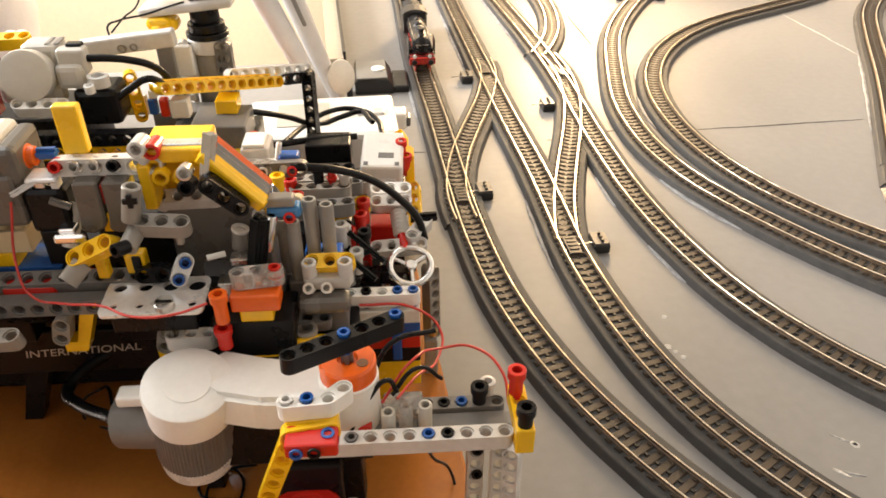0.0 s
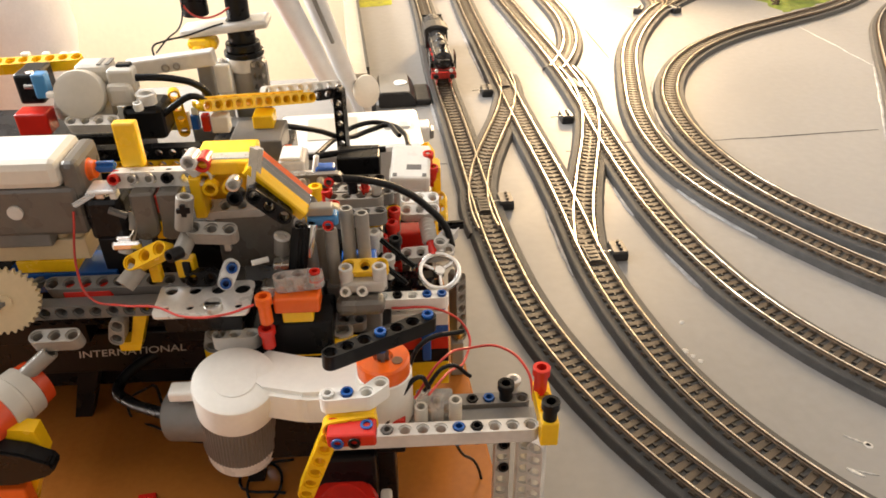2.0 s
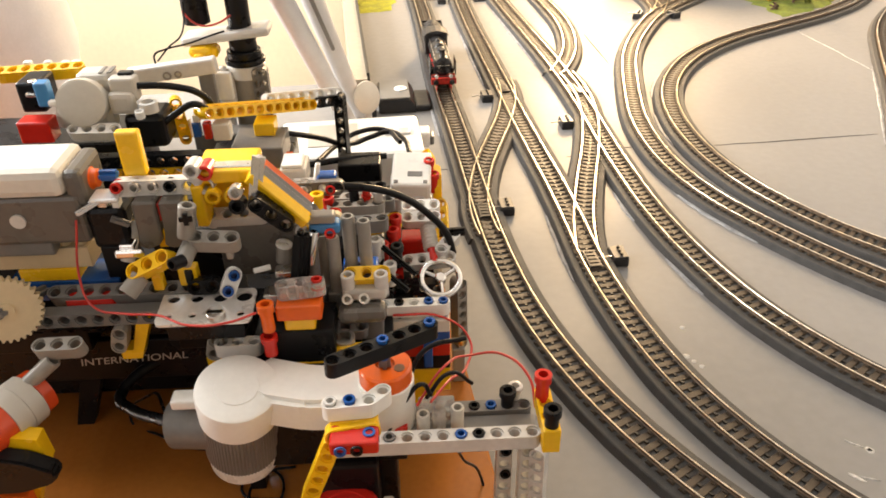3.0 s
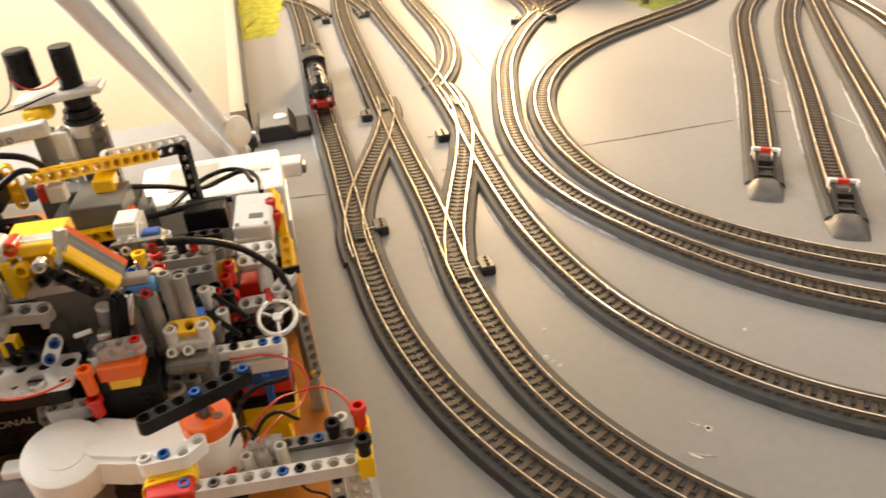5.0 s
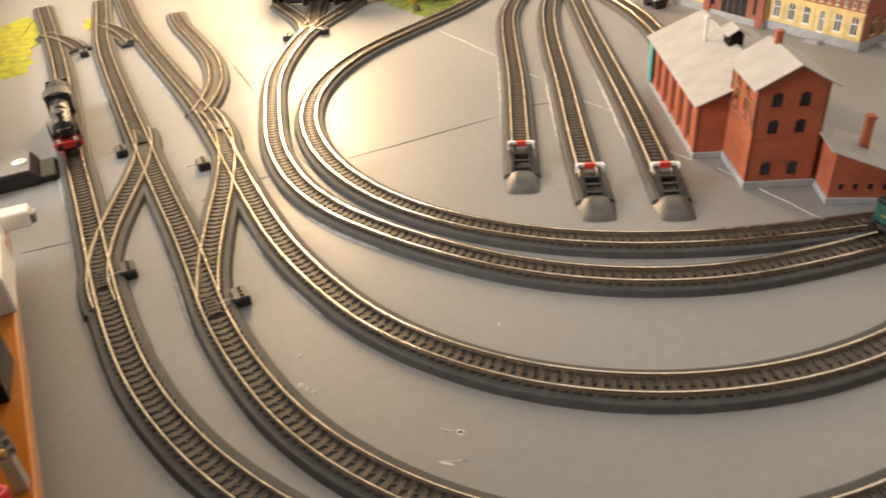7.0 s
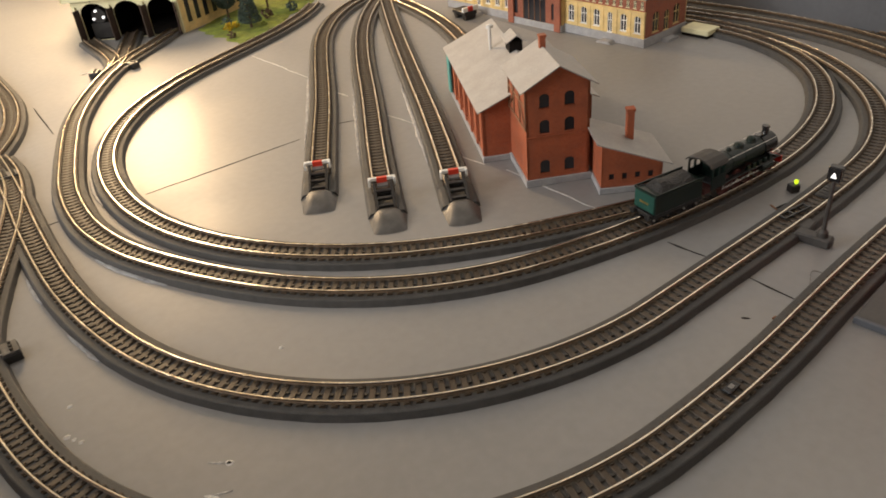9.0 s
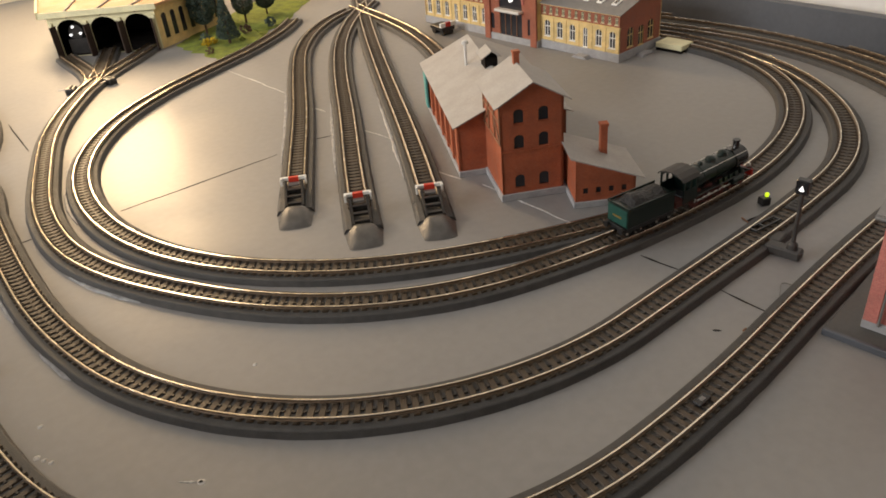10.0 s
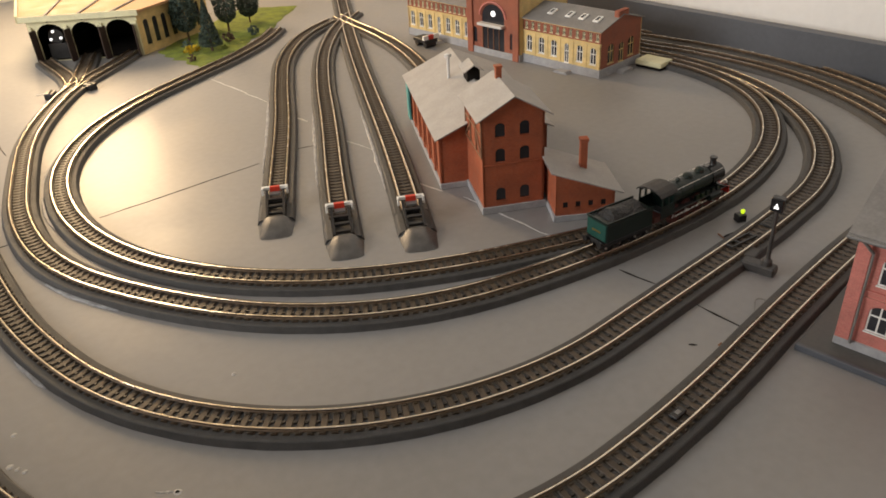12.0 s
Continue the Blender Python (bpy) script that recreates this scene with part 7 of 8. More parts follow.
for z in (0.2040,):
    post(B, "light_grey", (-0.0665, -0.1300, z), (-0.0665, -0.1400, z + 0.001), 0.0040)
    post(B, "lego_red", (-0.0620, -0.1280, z - 0.002), (-0.0620, -0.1380, z - 0.001), 0.0040)
for x in (-0.0870, -0.0762):
    bm = bmesh.new()
    prism(bm, [(x - 0.0048, 0.1940), (x + 0.0046, 0.1940), (x + 0.0046, 0.1800), (x + 0.0034, 0.1740), (x - 0.0020, 0.1715), (x - 0.0060, 0.1730), (x - 0.0050, 0.1800)], "y", -0.1440, -0.1340)
    bmesh.ops.bevel(bm, geom=list(bm.edges), offset=0.0008, segments=1, affect="EDGES")
    part("bracket", bm, "bracket_grey", B, "curved dark grey-brown bracket")
block(B, "lego_red", -0.0824, -0.0808, -0.1420, -0.1330, 0.1840, 0.1920, 0.0004)
block(B, "lego_yellow", -0.0824, -0.0808, -0.1425, -0.1330, 0.1760, 0.1800, 0.0004)
block(B, "lego_yellow", -0.0860, -0.0820, -0.1400, -0.1340, 0.1700, 0.1770, 0.0006)
block(B, "lego_black", -0.0930, -0.0600, -0.1300, -0.1100, 0.1050, 0.1720, 0.001, "core")
# black camera head and silver fittings
block(B, "lego_black", -0.1130, -0.0970, -0.1400, -0.1240, 0.1700, 0.1900, 0.0025, "sensor_head")
for x, z, w, m in ((-0.1120, 0.1905, 0.005, "chrome"), (-0.1055, 0.1905, 0.004, "steel"), (-0.1000, 0.1902, 0.003, "white"), (-0.1150, 0.1840, 0.003, "steel")):
    block(B, m, x - w / 2, x + w / 2, -0.1400 + w / 3, -0.1350 + w / 3, z - 0.0015, z + 0.0020, 0.0007, "clip")
axle(B, "chrome", (-0.1150, -0.1420, 0.1890), (-0.1060, -0.1400, 0.1935), 0.0012)
axle(B, "dark_grey", (-0.1020, -0.1415, 0.1860), (-0.0960, -0.1400, 0.1820), 0.0014)
block(B, "lego_black", -0.1130, -0.1010, -0.1360, -0.1220, 0.1480, 0.1690, 0.0010, "sensor_stem")
post(B, "light_grey", (-0.1010, -0.1400, 0.1640), (-0.0960, -0.1330, 0.1800), 0.0036)
# grey cross connectors
post(B, "mid_grey", (-0.0706, -0.1500, 0.1814), (-0.0673, -0.1500, 0.1958), 0.0043)
axle(B, "lego_black", (-0.0678, -0.1535, 0.1916), (-0.0678, -0.1547, 0.1916), 0.0026)
post(B, "mid_grey", (-0.0717, -0.1580, 0.1737), (-0.0690, -0.1470, 0.1780), 0.0043)
post(B, "lego_black", (-0.0706, -0.1600, 0.1762), (-0.0736, -0.1650, 0.1775), 0.0032)
beam_to(B, "lego_yellow", (-0.0920, -0.1540, 0.1675), (-0.0791, -0.1540, 0.1739), (0.2, -0.6, 0.8))
post(B, "mid_grey", (-0.0962, -0.1600, 0.1607), (-0.0912, -0.1540, 0.1653), 0.0048)
block(B, "lego_yellow", -0.0901, -0.0856, -0.1480, -0.1430, 0.1530, 0.1618, 0.0008)
block(B, "lego_yellow", -0.0793, -0.0715, -0.1460, -0.1400, 0.1536, 0.1626, 0.0008)
block(B, "lego_black", -0.0763, -0.0728, -0.1468, -0.1428, 0.1551, 0.1621, 0.0006)
beam_to(B, "mid_grey", (-0.0667, -0.1500, 0.1789), (-0.0538, -0.1500, 0.1779), (0, -0.35, 1))
block(B, "mid_grey", -0.0557, -0.0529, -0.1520, -0.1490, 0.1702, 0.1762, 0.0008, "fork")
beam_to(B, "lego_black", (-0.0720, -0.1470, 0.1545), (-0.0615, -0.1470, 0.1547), (0, -1, 0.3))
block(B, "white_steel", -0.1094, -0.0977, -0.1410, -0.1310, 0.1926, 0.1946, 0.0008, "clip")
block(B, "chrome", -0.1015, -0.0895, -0.1500, -0.1475, 0.1712, 0.1750, 0.001, "clip")
block(B, "chrome", -0.0997, -0.0935, -0.1480, -0.1420, 0.1745, 0.1766, 0.0006, "clip")
block(B, "lego_red", -0.1291, -0.1084, -0.1475, -0.1415, 0.1430, 0.1503, 0.001)
block(B, "steel", -0.0387, -0.0283, -0.1460, -0.1400, 0.1556, 0.1589, 0.0008, "clip")
post(B, "white", (-0.0472, -0.1460, 0.1601), (-0.0402, -0.1440, 0.1606), 0.0015)
# yellow slide with dark stripes
block(B, "lego_yellow", -0.0665, -0.0425, -0.1360, -0.1140, 0.1970, 0.2030, 0.0010, "slide_top", "yellow slide top")
block(B, "steel", -0.0650, -0.0430, -0.1330, -0.1275, 0.1985, 0.2036, 0.0006, "stripe")
block(B, "lego_yellow", -0.0690, -0.0640, -0.1380, -0.1140, 0.1780, 0.1975, 0.0010)
for x in (-0.0600, -0.0520):
    post(B, "lego_yellow", (x, -0.1360, 0.1930), (x, -0.1400, 0.1930), 0.0040)
d = Vector((0.0215, -0.004, -0.0205))
for k, m in enumerate(("lego_yellow", "lego_yellow", "dark_grey", "dark_grey", "lego_orange")):
    s = Vector((-0.0440, -0.1410 + 0.0040 * k, 0.2025))
    bm = bmesh.new()
    box(bm, 0, d.length, -0.00195, 0.00195, -0.0022, 0.0032 - 0.0004 * (k % 2), 0.0006)
    bmesh.ops.transform(bm, matrix=frame_of(s, d, (0, -0.2, 1)), verts=bm.verts)
    part("slide_rail", bm, m, B)
axle(B, "chrome", (-0.0425, -0.1440, 0.1915), (-0.0385, -0.1400, 0.2110), 0.0026)
post(B, "lego_black", (-0.0480, -0.1440, 0.1930), (-0.0480, -0.1510, 0.1945), 0.0040)
post(B, "steel", (-0.0480, -0.1445, 0.1990), (-0.0480, -0.1500, 0.2000), 0.0034)
beam(B, "lego_black", 3, (-0.0405, -0.1475, 0.1945), (0.7, 0, -0.64), (0, -1, 0.1))
block(B, "lego_yellow", -0.0660, -0.0450, -0.1240, -0.1140, 0.1700, 0.1970, 0.0008)
# dark grey cover and pale beam below the slide
block(B, "bracket_grey", -0.0640, -0.0240, -0.1310, -0.1240, 0.1480, 0.1745, 0.0010, "cover")
beam(B, "light_grey", 4, (-0.0650, -0.1290, 0.1770), (1, 0, 0.03), (0, -0.5, 1))
bm = bmesh.new()
lathe(bm, (-0.0600, -0.1300, 0.1600), (0, -1, 0.2), [(0, 0.0014), (0.0006, 0.0014), (0.0006, 0.0008)], 14)
part("pin", bm, "dark", B)
block(B, "mid_grey", -0.0329, -0.0114, -0.1400, -0.1340, 0.1782, 0.1825, 0.001, "link")
block(B, "lego_sky", -0.0229, -0.0096, -0.1390, -0.1320, 0.1725, 0.1777, 0.0014)
pin(B, "lego_red", (-0.0140, -0.1345, 0.1720), (0, -1, 0.3), 0.0060)
pin(B, "light_grey", (-0.0262, -0.1345, 0.1735), (0, -1, 0.3), 0.0050)
post(B, "chrome", (-0.0237, -0.1430, 0.1612), (-0.0205, -0.1410, 0.1759), 0.003)
axle(B, "lego_black", (-0.0299, -0.1450, 0.1518), (-0.0252, -0.1420, 0.1762), 0.0022)
axle(B, "lego_black", (-0.0270, -0.1460, 0.1512), (-0.0228, -0.1430, 0.1754), 0.0020)
post(B, "mid_grey", (-0.0360, -0.1360, 0.1581), (-0.0349, -0.1360, 0.1662), 0.004)
post(B, "white", (-0.0349, -0.1360, 0.1662), (-0.0346, -0.1360, 0.1673), 0.0044)
# upper deck behind the posts: pale beams on a grey box, blue link, yellow bush on its axle
block(B, "mid_grey", -0.0195, 0.0075, -0.0960, -0.0800, 0.1480, 0.1560, 0.0008, "deck_box")
beam(B, "mid_grey", 4, (-0.0170, -0.0920, 0.1575))
beam(B, "mid_grey", 4, (-0.0165, -0.0840, 0.1575))
pin(B, "lego_red", (-0.0010, -0.0880, 0.1590), l=0.0075)
bush_peg(B, "lego_black", (-0.0070, -0.0880, 0.1600), (0, 0, 1), 0.0085)
bush_peg(B, "light_grey", (0.0048, -0.0890, 0.1600), (0, 0, 1), 0.0060)
beam_to(B, "bracket_grey", (-0.0345, -0.0980, 0.1730), (-0.0160, -0.0980, 0.1735), (0, -1, 0.25))
pin(B, "lego_red", (-0.0165, -0.0940, 0.1720), (0, -1, 0.25), 0.0090)
pin(B, "light_grey", (-0.0290, -0.0940, 0.1720), (0, -1, 0.25), 0.0090)
block(B, "lego_blue", -0.0235, -0.0142, -0.0930, -0.0860, 0.1725, 0.1768, 0.0012)
post(B, "white", (-0.0245, -0.0900, 0.1720), (-0.0225, -0.0900, 0.1820), 0.0016)
bush_peg(B, "lego_yellow", (-0.0225, -0.1060, 0.1672), (0, 0, 1), 0.0075)
post(B, "steel", (-0.0232, -0.1080, 0.1600), (-0.0232, -0.1060, 0.1705), 0.0028)
post(B, "lego_black", (-0.0232, -0.1100, 0.1500), (-0.0232, -0.1080, 0.1610), 0.0032)
# bright pin ends, cross connectors and rods low in the middle
for x, y, z, m in ((0.0030, -0.1080, 0.1480, "light_grey"), (0.0095, -0.1120, 0.1360, "light_grey"), (0.0130, -0.1020, 0.1400, "lego_black"), (0.0060, -0.1180, 0.1340, "dark_grey"), (0.0110, -0.0900, 0.1420, "lego_red"), (0.0125, -0.0830, 0.1450, "lego_red")):
    bush_peg(B, m, (x, y, z - 0.010), (0, -0.1, 1), 0.0130)
for x, y, z in ((0.0060, -0.1140, 0.1400), (0.0100, -0.1060, 0.1440)):
    axle(B, "lego_black", (x - 0.004, y, z), (x + 0.012, y - 0.010, z - 0.010), 0.0014)
beam_to(B, "white", (-0.0586, -0.1500, 0.1537), (-0.0560, -0.1460, 0.1588), (0.3, -0.9, 0.4), "short white beam with blue pins")
for f in (0.0, 1.0):
    p = Vector((-0.0586, -0.1500, 0.1537)).lerp(Vector((-0.0560, -0.1460, 0.1588)), f)
    pin(B, "lego_blue", p - Vector((0.3, -0.9, 0.4)).normalized() * 0.0050, (0.3, -0.9, 0.4), 0.0096)
axle(B, "lego_black", (-0.0310, -0.1500, 0.1480), (-0.0260, -0.1440, 0.1760))
post(B, "lego_tan", (-0.0130, -0.1180, 0.1690), (-0.0130, -0.1260, 0.1720), 0.0036)
post(B, "lego_yellow", (-0.0260, -0.1240, 0.1700), (-0.0260, -0.1330, 0.1730), 0.0030)
for k in range(4):
    block(B, "steel" if k % 2 else "lego_black", -0.0500 + 0.006 * k, -0.0430 + 0.006 * k, -0.1540 + 0.002 * k, -0.1440, 0.1420, 0.1500 + 0.001 * (k % 3), 0.0008, "fitting")
# grey decks in the middle
for x0, y0, n, z, m, dd in ((-0.0360, -0.1080, 6, 0.1560, "dark_grey", (1, 0.1, 0)), (-0.0250, -0.0900, 5, 0.1540, "dark_grey", (1, 0.25, 0)), (-0.0300, -0.0760, 6, 0.1500, "mid_grey", (1, 0.05, 0)), (-0.0420, -0.0600, 4, 0.1540, "light_grey", (1, 0, 0)),
                          (-0.0120, -0.0640, 4, 0.1440, "white", (0.8, -0.5, -0.05)), (-0.0100, -0.0500, 3, 0.1450, "lego_black", (1, 0, 0)), (-0.0050, -0.0980, 3, 0.1380, "dark_grey", (0, 1, 0)), (0.0030, -0.1060, 4, 0.1320, "lego_black", (0, 1, 0)),
                          (-0.0340, -0.0960, 3, 0.1480, "lego_yellow", (0, 1, 0)), (-0.0450, -0.0860, 4, 0.1500, "lego_black", (0, 1, 0)), (-0.0010, -0.0840, 3, 0.1420, "lego_yellow", (1, 0.4, 0)), (-0.0080, -0.1140, 3, 0.1330, "lego_black", (0.3, 1, 0))):
    beam(B, m, n, (x0, y0, z), dd, (0, 0, 1))
for x, y, z, m in ((-0.0070, -0.0700, 0.1520, "lego_black"), (0.0005, -0.0720, 0.1500, "lego_red"), (-0.0200, -0.0880, 0.1580, "lego_red"), (-0.0280, -0.1060, 0.1600, "lego_blue"), (-0.0150, -0.1060, 0.1600, "lego_red"), (0.0060, -0.0980, 0.1360, "lego_red"), (0.0040, -0.1020, 0.1400, "light_grey"), (-0.0220, -0.0640, 0.1560, "lego_tan")):
    bush_peg(B, m, (x, y, z - 0.006), (0, -0.15, 1), 0.0120)
block(B, "dark_grey", -0.0380, 0.0060, -0.1120, -0.0500, 0.1100, 0.1330, 0.001, "core")
block(B, "lego_black", -0.0500, -0.0050, -0.1100, -0.0460, 0.1330, 0.1460, 0.001, "core")
block(B, "light_grey", -0.0480, -0.0340, -0.0560, -0.0380, 0.1500, 0.1620, 0.0012, "small_box")
block(B, "white", -0.0470, -0.0360, -0.0550, -0.0400, 0.1621, 0.1640, 0.0006, "lid")

# ---- rear unit: servo, tower, yellow boom
C = machine_thing("rear_machine", "rear machine with grey tower, servo and yellow boom")
bs = new("servo_drum", None)
bs.parent = C
tagged(bs, "cream servo drum with grey housing")
bm = bmesh.new()
lathe(bm, (-0.1510, -0.0213, 0.1897), (0.15, -0.92, 0.30), [(0, 0.0123), (0.012, 0.0127), (0.0150, 0.0122), (0.0160, 0.0104), (0.0160, 0.002)], 40)
part("drum", bm, "servo_grey", bs)
block(bs, "servo_grey", -0.1552, -0.1366, -0.0210, -0.0050, 0.1828, 0.2042, 0.003, "housing")
block(bs, "servo_grey", -0.1363, -0.1224, -0.0260, -0.0170, 0.1902, 0.2033, 0.0015, "gear_case")
block(bs, "servo_grey", -0.1375, -0.1237, -0.0300, -0.0220, 0.1841, 0.1966, 0.003, "foot_case")
block(bs, "servo_grey", -0.1693, -0.1363, -0.0270, -0.0170, 0.1749, 0.1879, 0.0045, "lower_case")
block(bs, "dark_grey", -0.1426, -0.1404, -0.0190, -0.0090, 0.2039, 0.2046, 0.0002, "slot")
block(bs, "dark_grey", -0.1381, -0.1359, -0.0190, -0.0090, 0.2039, 0.2046, 0.0002, "slot")
block(bs, "lego_black", -0.1321, -0.1246, -0.0210, -0.0160, 0.2013, 0.2048, 0.0006, "plug")
beam_to(C, "light_grey", (-0.1545, -0.0380, 0.1791), (-0.1318, -0.0380, 0.1788), (0, -0.5, 1))
beam_to(C, "lego_yellow", (-0.2002, -0.0040, 0.1996), (-0.1601, -0.0040, 0.2012), (0, -0.3, 1))
block(C, "white", -0.1886, -0.1843, -0.0020, 0.0020, 0.2031, 0.2057, 0.0008, "clip")
block(C, "white", -0.1775, -0.1738, -0.0020, 0.0020, 0.2028, 0.2055, 0.0008, "clip")
block(C, "white", -0.1684, -0.1641, -0.0020, 0.0020, 0.2023, 0.2051, 0.0008, "clip")
block(C, "white", -0.1627, -0.1583, -0.0020, 0.0020, 0.2023, 0.2052, 0.0008, "clip")
block(C, "lego_black", -0.3000, -0.1300, -0.0300, 0.0100, 0.1050, 0.1690, 0.001, "core")
beam(C, "lego_yellow", 15, (-0.1900, -0.0400, 0.1560), (1, 0, 0), (0, -1, 0))
beam(C, "lego_black", 13, (-0.1900, -0.0420, 0.1640), (1, 0, 0), (0, -1, 0))
block(C, "lego_red", -0.1839, -0.1672, -0.0380, -0.0260, 0.1734, 0.1854, 0.001)
# this block's highlight is painted as a lighter blue
block(C, "lego_sky", -0.1702, -0.1633, -0.0360, -0.0290, 0.1928, 0.2058, 0.001)
block(C, "white", -0.1643, -0.1598, -0.0380, -0.0340, 0.1935, 0.1968, 0.001)
block(C, "lego_black", -0.1811, -0.1685, -0.0320, -0.0120, 0.1883, 0.2046, 0.0015)
block(C, "steel", -0.1764, -0.1709, -0.0335, -0.0295, 0.1972, 0.1998, 0.0008, "clip")
block(C, "chrome", -0.1733, -0.1699, -0.0335, -0.0295, 0.2047, 0.2063, 0.0008, "clip")
rear = frame_of((-0.1368, 0.0220, 0.1879), (0.0464, 0, 0.0052), (0, 0, 1))
block(C, "light_grey", -0.0060, 0.0467, -0.0040, 0.0040, -0.0046, 0.0046, 0.0012, "rear_beam", "solid pale grey beam", m=rear)
for x, r in ((0.0180, 0.0031), (0.0245, 0.0026)):
    post(C, "mid_grey", rear @ Vector((x, -0.0035, -0.0015)), rear @ Vector((x, -0.0050, -0.0015)), r)
block(C, "lego_black", -0.1319, -0.1103, -0.0300, -0.0080, 0.1646, 0.1837, 0.003)
post(C, "light_grey", (-0.1165, -0.0300, 0.1865), (-0.1165, -0.0300, 0.1920), 0.0062)
post(C, "white", (-0.1195, -0.0360, 0.1855), (-0.1195, -0.0365, 0.1895), 0.0030)
# dark strut and white panel before the tower
block(C, "dark_grey", -0.1048, -0.0959, 0.0300, 0.0360, 0.1610, 0.1861, 0.001)
block(C, "white", -0.1001, -0.0872, 0.0370, 0.0410, 0.1645, 0.1823, 0.0008, "panel")
# tower
for z0, z1, r, m in ((0.0950, 0.1600, 0.0110, "dark_grey"), (0.1600, 0.1730, 0.0112, "mid_grey"), (0.1730, 0.1815, 0.0120, "light_grey"), (0.1815, 0.1850, 0.0125, "lego_black"), (0.1850, 0.1900, 0.0108, "lego_black"), (0.1900, 0.2040, 0.0085, "lego_black"), (0.2040, 0.2300, 0.0070, "lego_black")):
    bm = bmesh.new()
    lathe(bm, (-0.0810, 0.0580, z0), (0, 0, 1), [(0, r * 0.96), (0.0006, r), (z1 - z0 - 0.0006, r), (z1 - z0, r * 0.96)], 24)
    part("column", bm, m, C)
bm = bmesh.new()
lathe(bm, (-0.1060, 0.0560, 0.2080), (0, 0, 1), [(0, 0.0080), (0.022, 0.0078), (0.023, 0.006)], 22)
part("column", bm, "lego_black", C)
for x, m in ((-0.1010, "dark_grey"), (-0.0950, "light_grey"), (-0.0730, "dark_grey"), (-0.0700, "dark_grey")):
    beam(C, m, 9, (x, 0.0500, 0.1780), (0, 0, -1), (0, -1, 0))
block(C, "light_grey", -0.0270, 0.0270, -0.0100, 0.0100, -0.0027, 0.0027, 0.0020, "bracket", "pale grey tower bracket", m=Matrix.Translation((-0.0890, 0.0560, 0.2008)) @ Matrix.Rotation(radians(-6), 4, "Y"))
block(C, "lego_yellow", -0.1115, -0.0975, 0.0420, 0.0560, 0.1900, 0.1962, 0.0026, "cam", "yellow notched cam")
block(C, "lego_yellow", -0.1060, -0.0945, 0.0450, 0.0580, 0.1880, 0.1955, 0.0030, "cam")
block(C, "lego_yellow", -0.1085, -0.1015, 0.0390, 0.0480, 0.1870, 0.1930, 0.0022, "cam")
block(C, "light_grey", -0.0980, -0.0880, 0.0440, 0.0520, 0.1500, 0.1760, 0.0015, "plate")
block(C, "lego_black", -0.1150, -0.0600, 0.0350, 0.0800, WOOD, 0.1100, 0.001, "core")
block(C, "lego_black", -0.2000, -0.1150, 0.0100, 0.0600, WOOD, 0.1100, 0.001, "core")
block(C, "dark_grey", -0.1150, -0.0700, 0.0300, 0.0450, 0.1100, 0.1450, 0.001, "core")
# yellow boom and black upright
beam_to(C, "lego_yellow", (-0.0900, -0.0200, 0.1800), (-0.0390, 0.0400, 0.1590), (0.5, -0.7, 0.25), "yellow boom beam")
beam_to(C, "lego_yellow", (-0.0930, -0.0160, 0.1800), (-0.0420, 0.0440, 0.1590), (0.5, -0.7, 0.25))
beam_to(C, "white", (-0.0640, 0.0260, 0.1690), (-0.0260, 0.0560, 0.1600), (0.5, -0.7, 0.25))
beam_to(C, "lego_black", (-0.0370, 0.0430, 0.1590), (-0.0230, 0.0520, 0.1570), (0.3, -0.9, 0.2))
beam(C, "lego_black", 9, (-0.0230, 0.0480, 0.1590), (0, 0, -1), (-0.3, -1, 0.1), "black upright beam")
block(C, "lego_black", -0.0280, -0.0180, 0.0420, 0.0540, WOOD, 0.0930, 0.0008, "foot")
block(C, "white", -0.0993, -0.0953, -0.0160, -0.0110, 0.1728, 0.1773, 0.0008)
block(C, "lego_blue", -0.1006, -0.0963, -0.0160, -0.0110, 0.1638, 0.1726, 0.0008)
block(C, "lego_red", -0.0949, -0.0902, -0.0160, -0.0110, 0.1622, 0.1726, 0.0012)
block(C, "offwhite", -0.0891, -0.0794, -0.0180, -0.0100, 0.1622, 0.1723, 0.0008)
beam_to(C, "lego_yellow", (-0.1091, -0.0080, 0.1822), (-0.1075, -0.0080, 0.1611), (0.3, -1, 0))
block(C, "light_grey", -0.1195, -0.1046, -0.0040, -0.0010, 0.1586, 0.1699, 0.0006, "plate")
block(C, "dark_grey", -0.0820, -0.0520, -0.0160, 0.0140, 0.1420, 0.1560, 0.0010, "deck")
block(C, "lego_yellow", -0.0700, -0.0580, 0.0000, 0.0140, 0.1560, 0.1640, 0.0008)
beam(C, "lego_yellow", 6, (-0.0980, -0.0240, 0.1400), (1, 0.1, 0), (0, -1, 0))
block(C, "lego_black", -0.1000, -0.0500, -0.0140, 0.0300, WOOD, 0.1420, 0.001, "core")
block(C, "lego_orange", -0.0560, -0.0480, -0.0120, -0.0040, 0.1320, 0.1480, 0.0008)

# black block put where there is only a shaded gap beside the sensor
block(C, "lego_black", -0.0233, 0.0028, -0.0020, 0.0160, 0.1214, 0.1363, 0.001, "core")

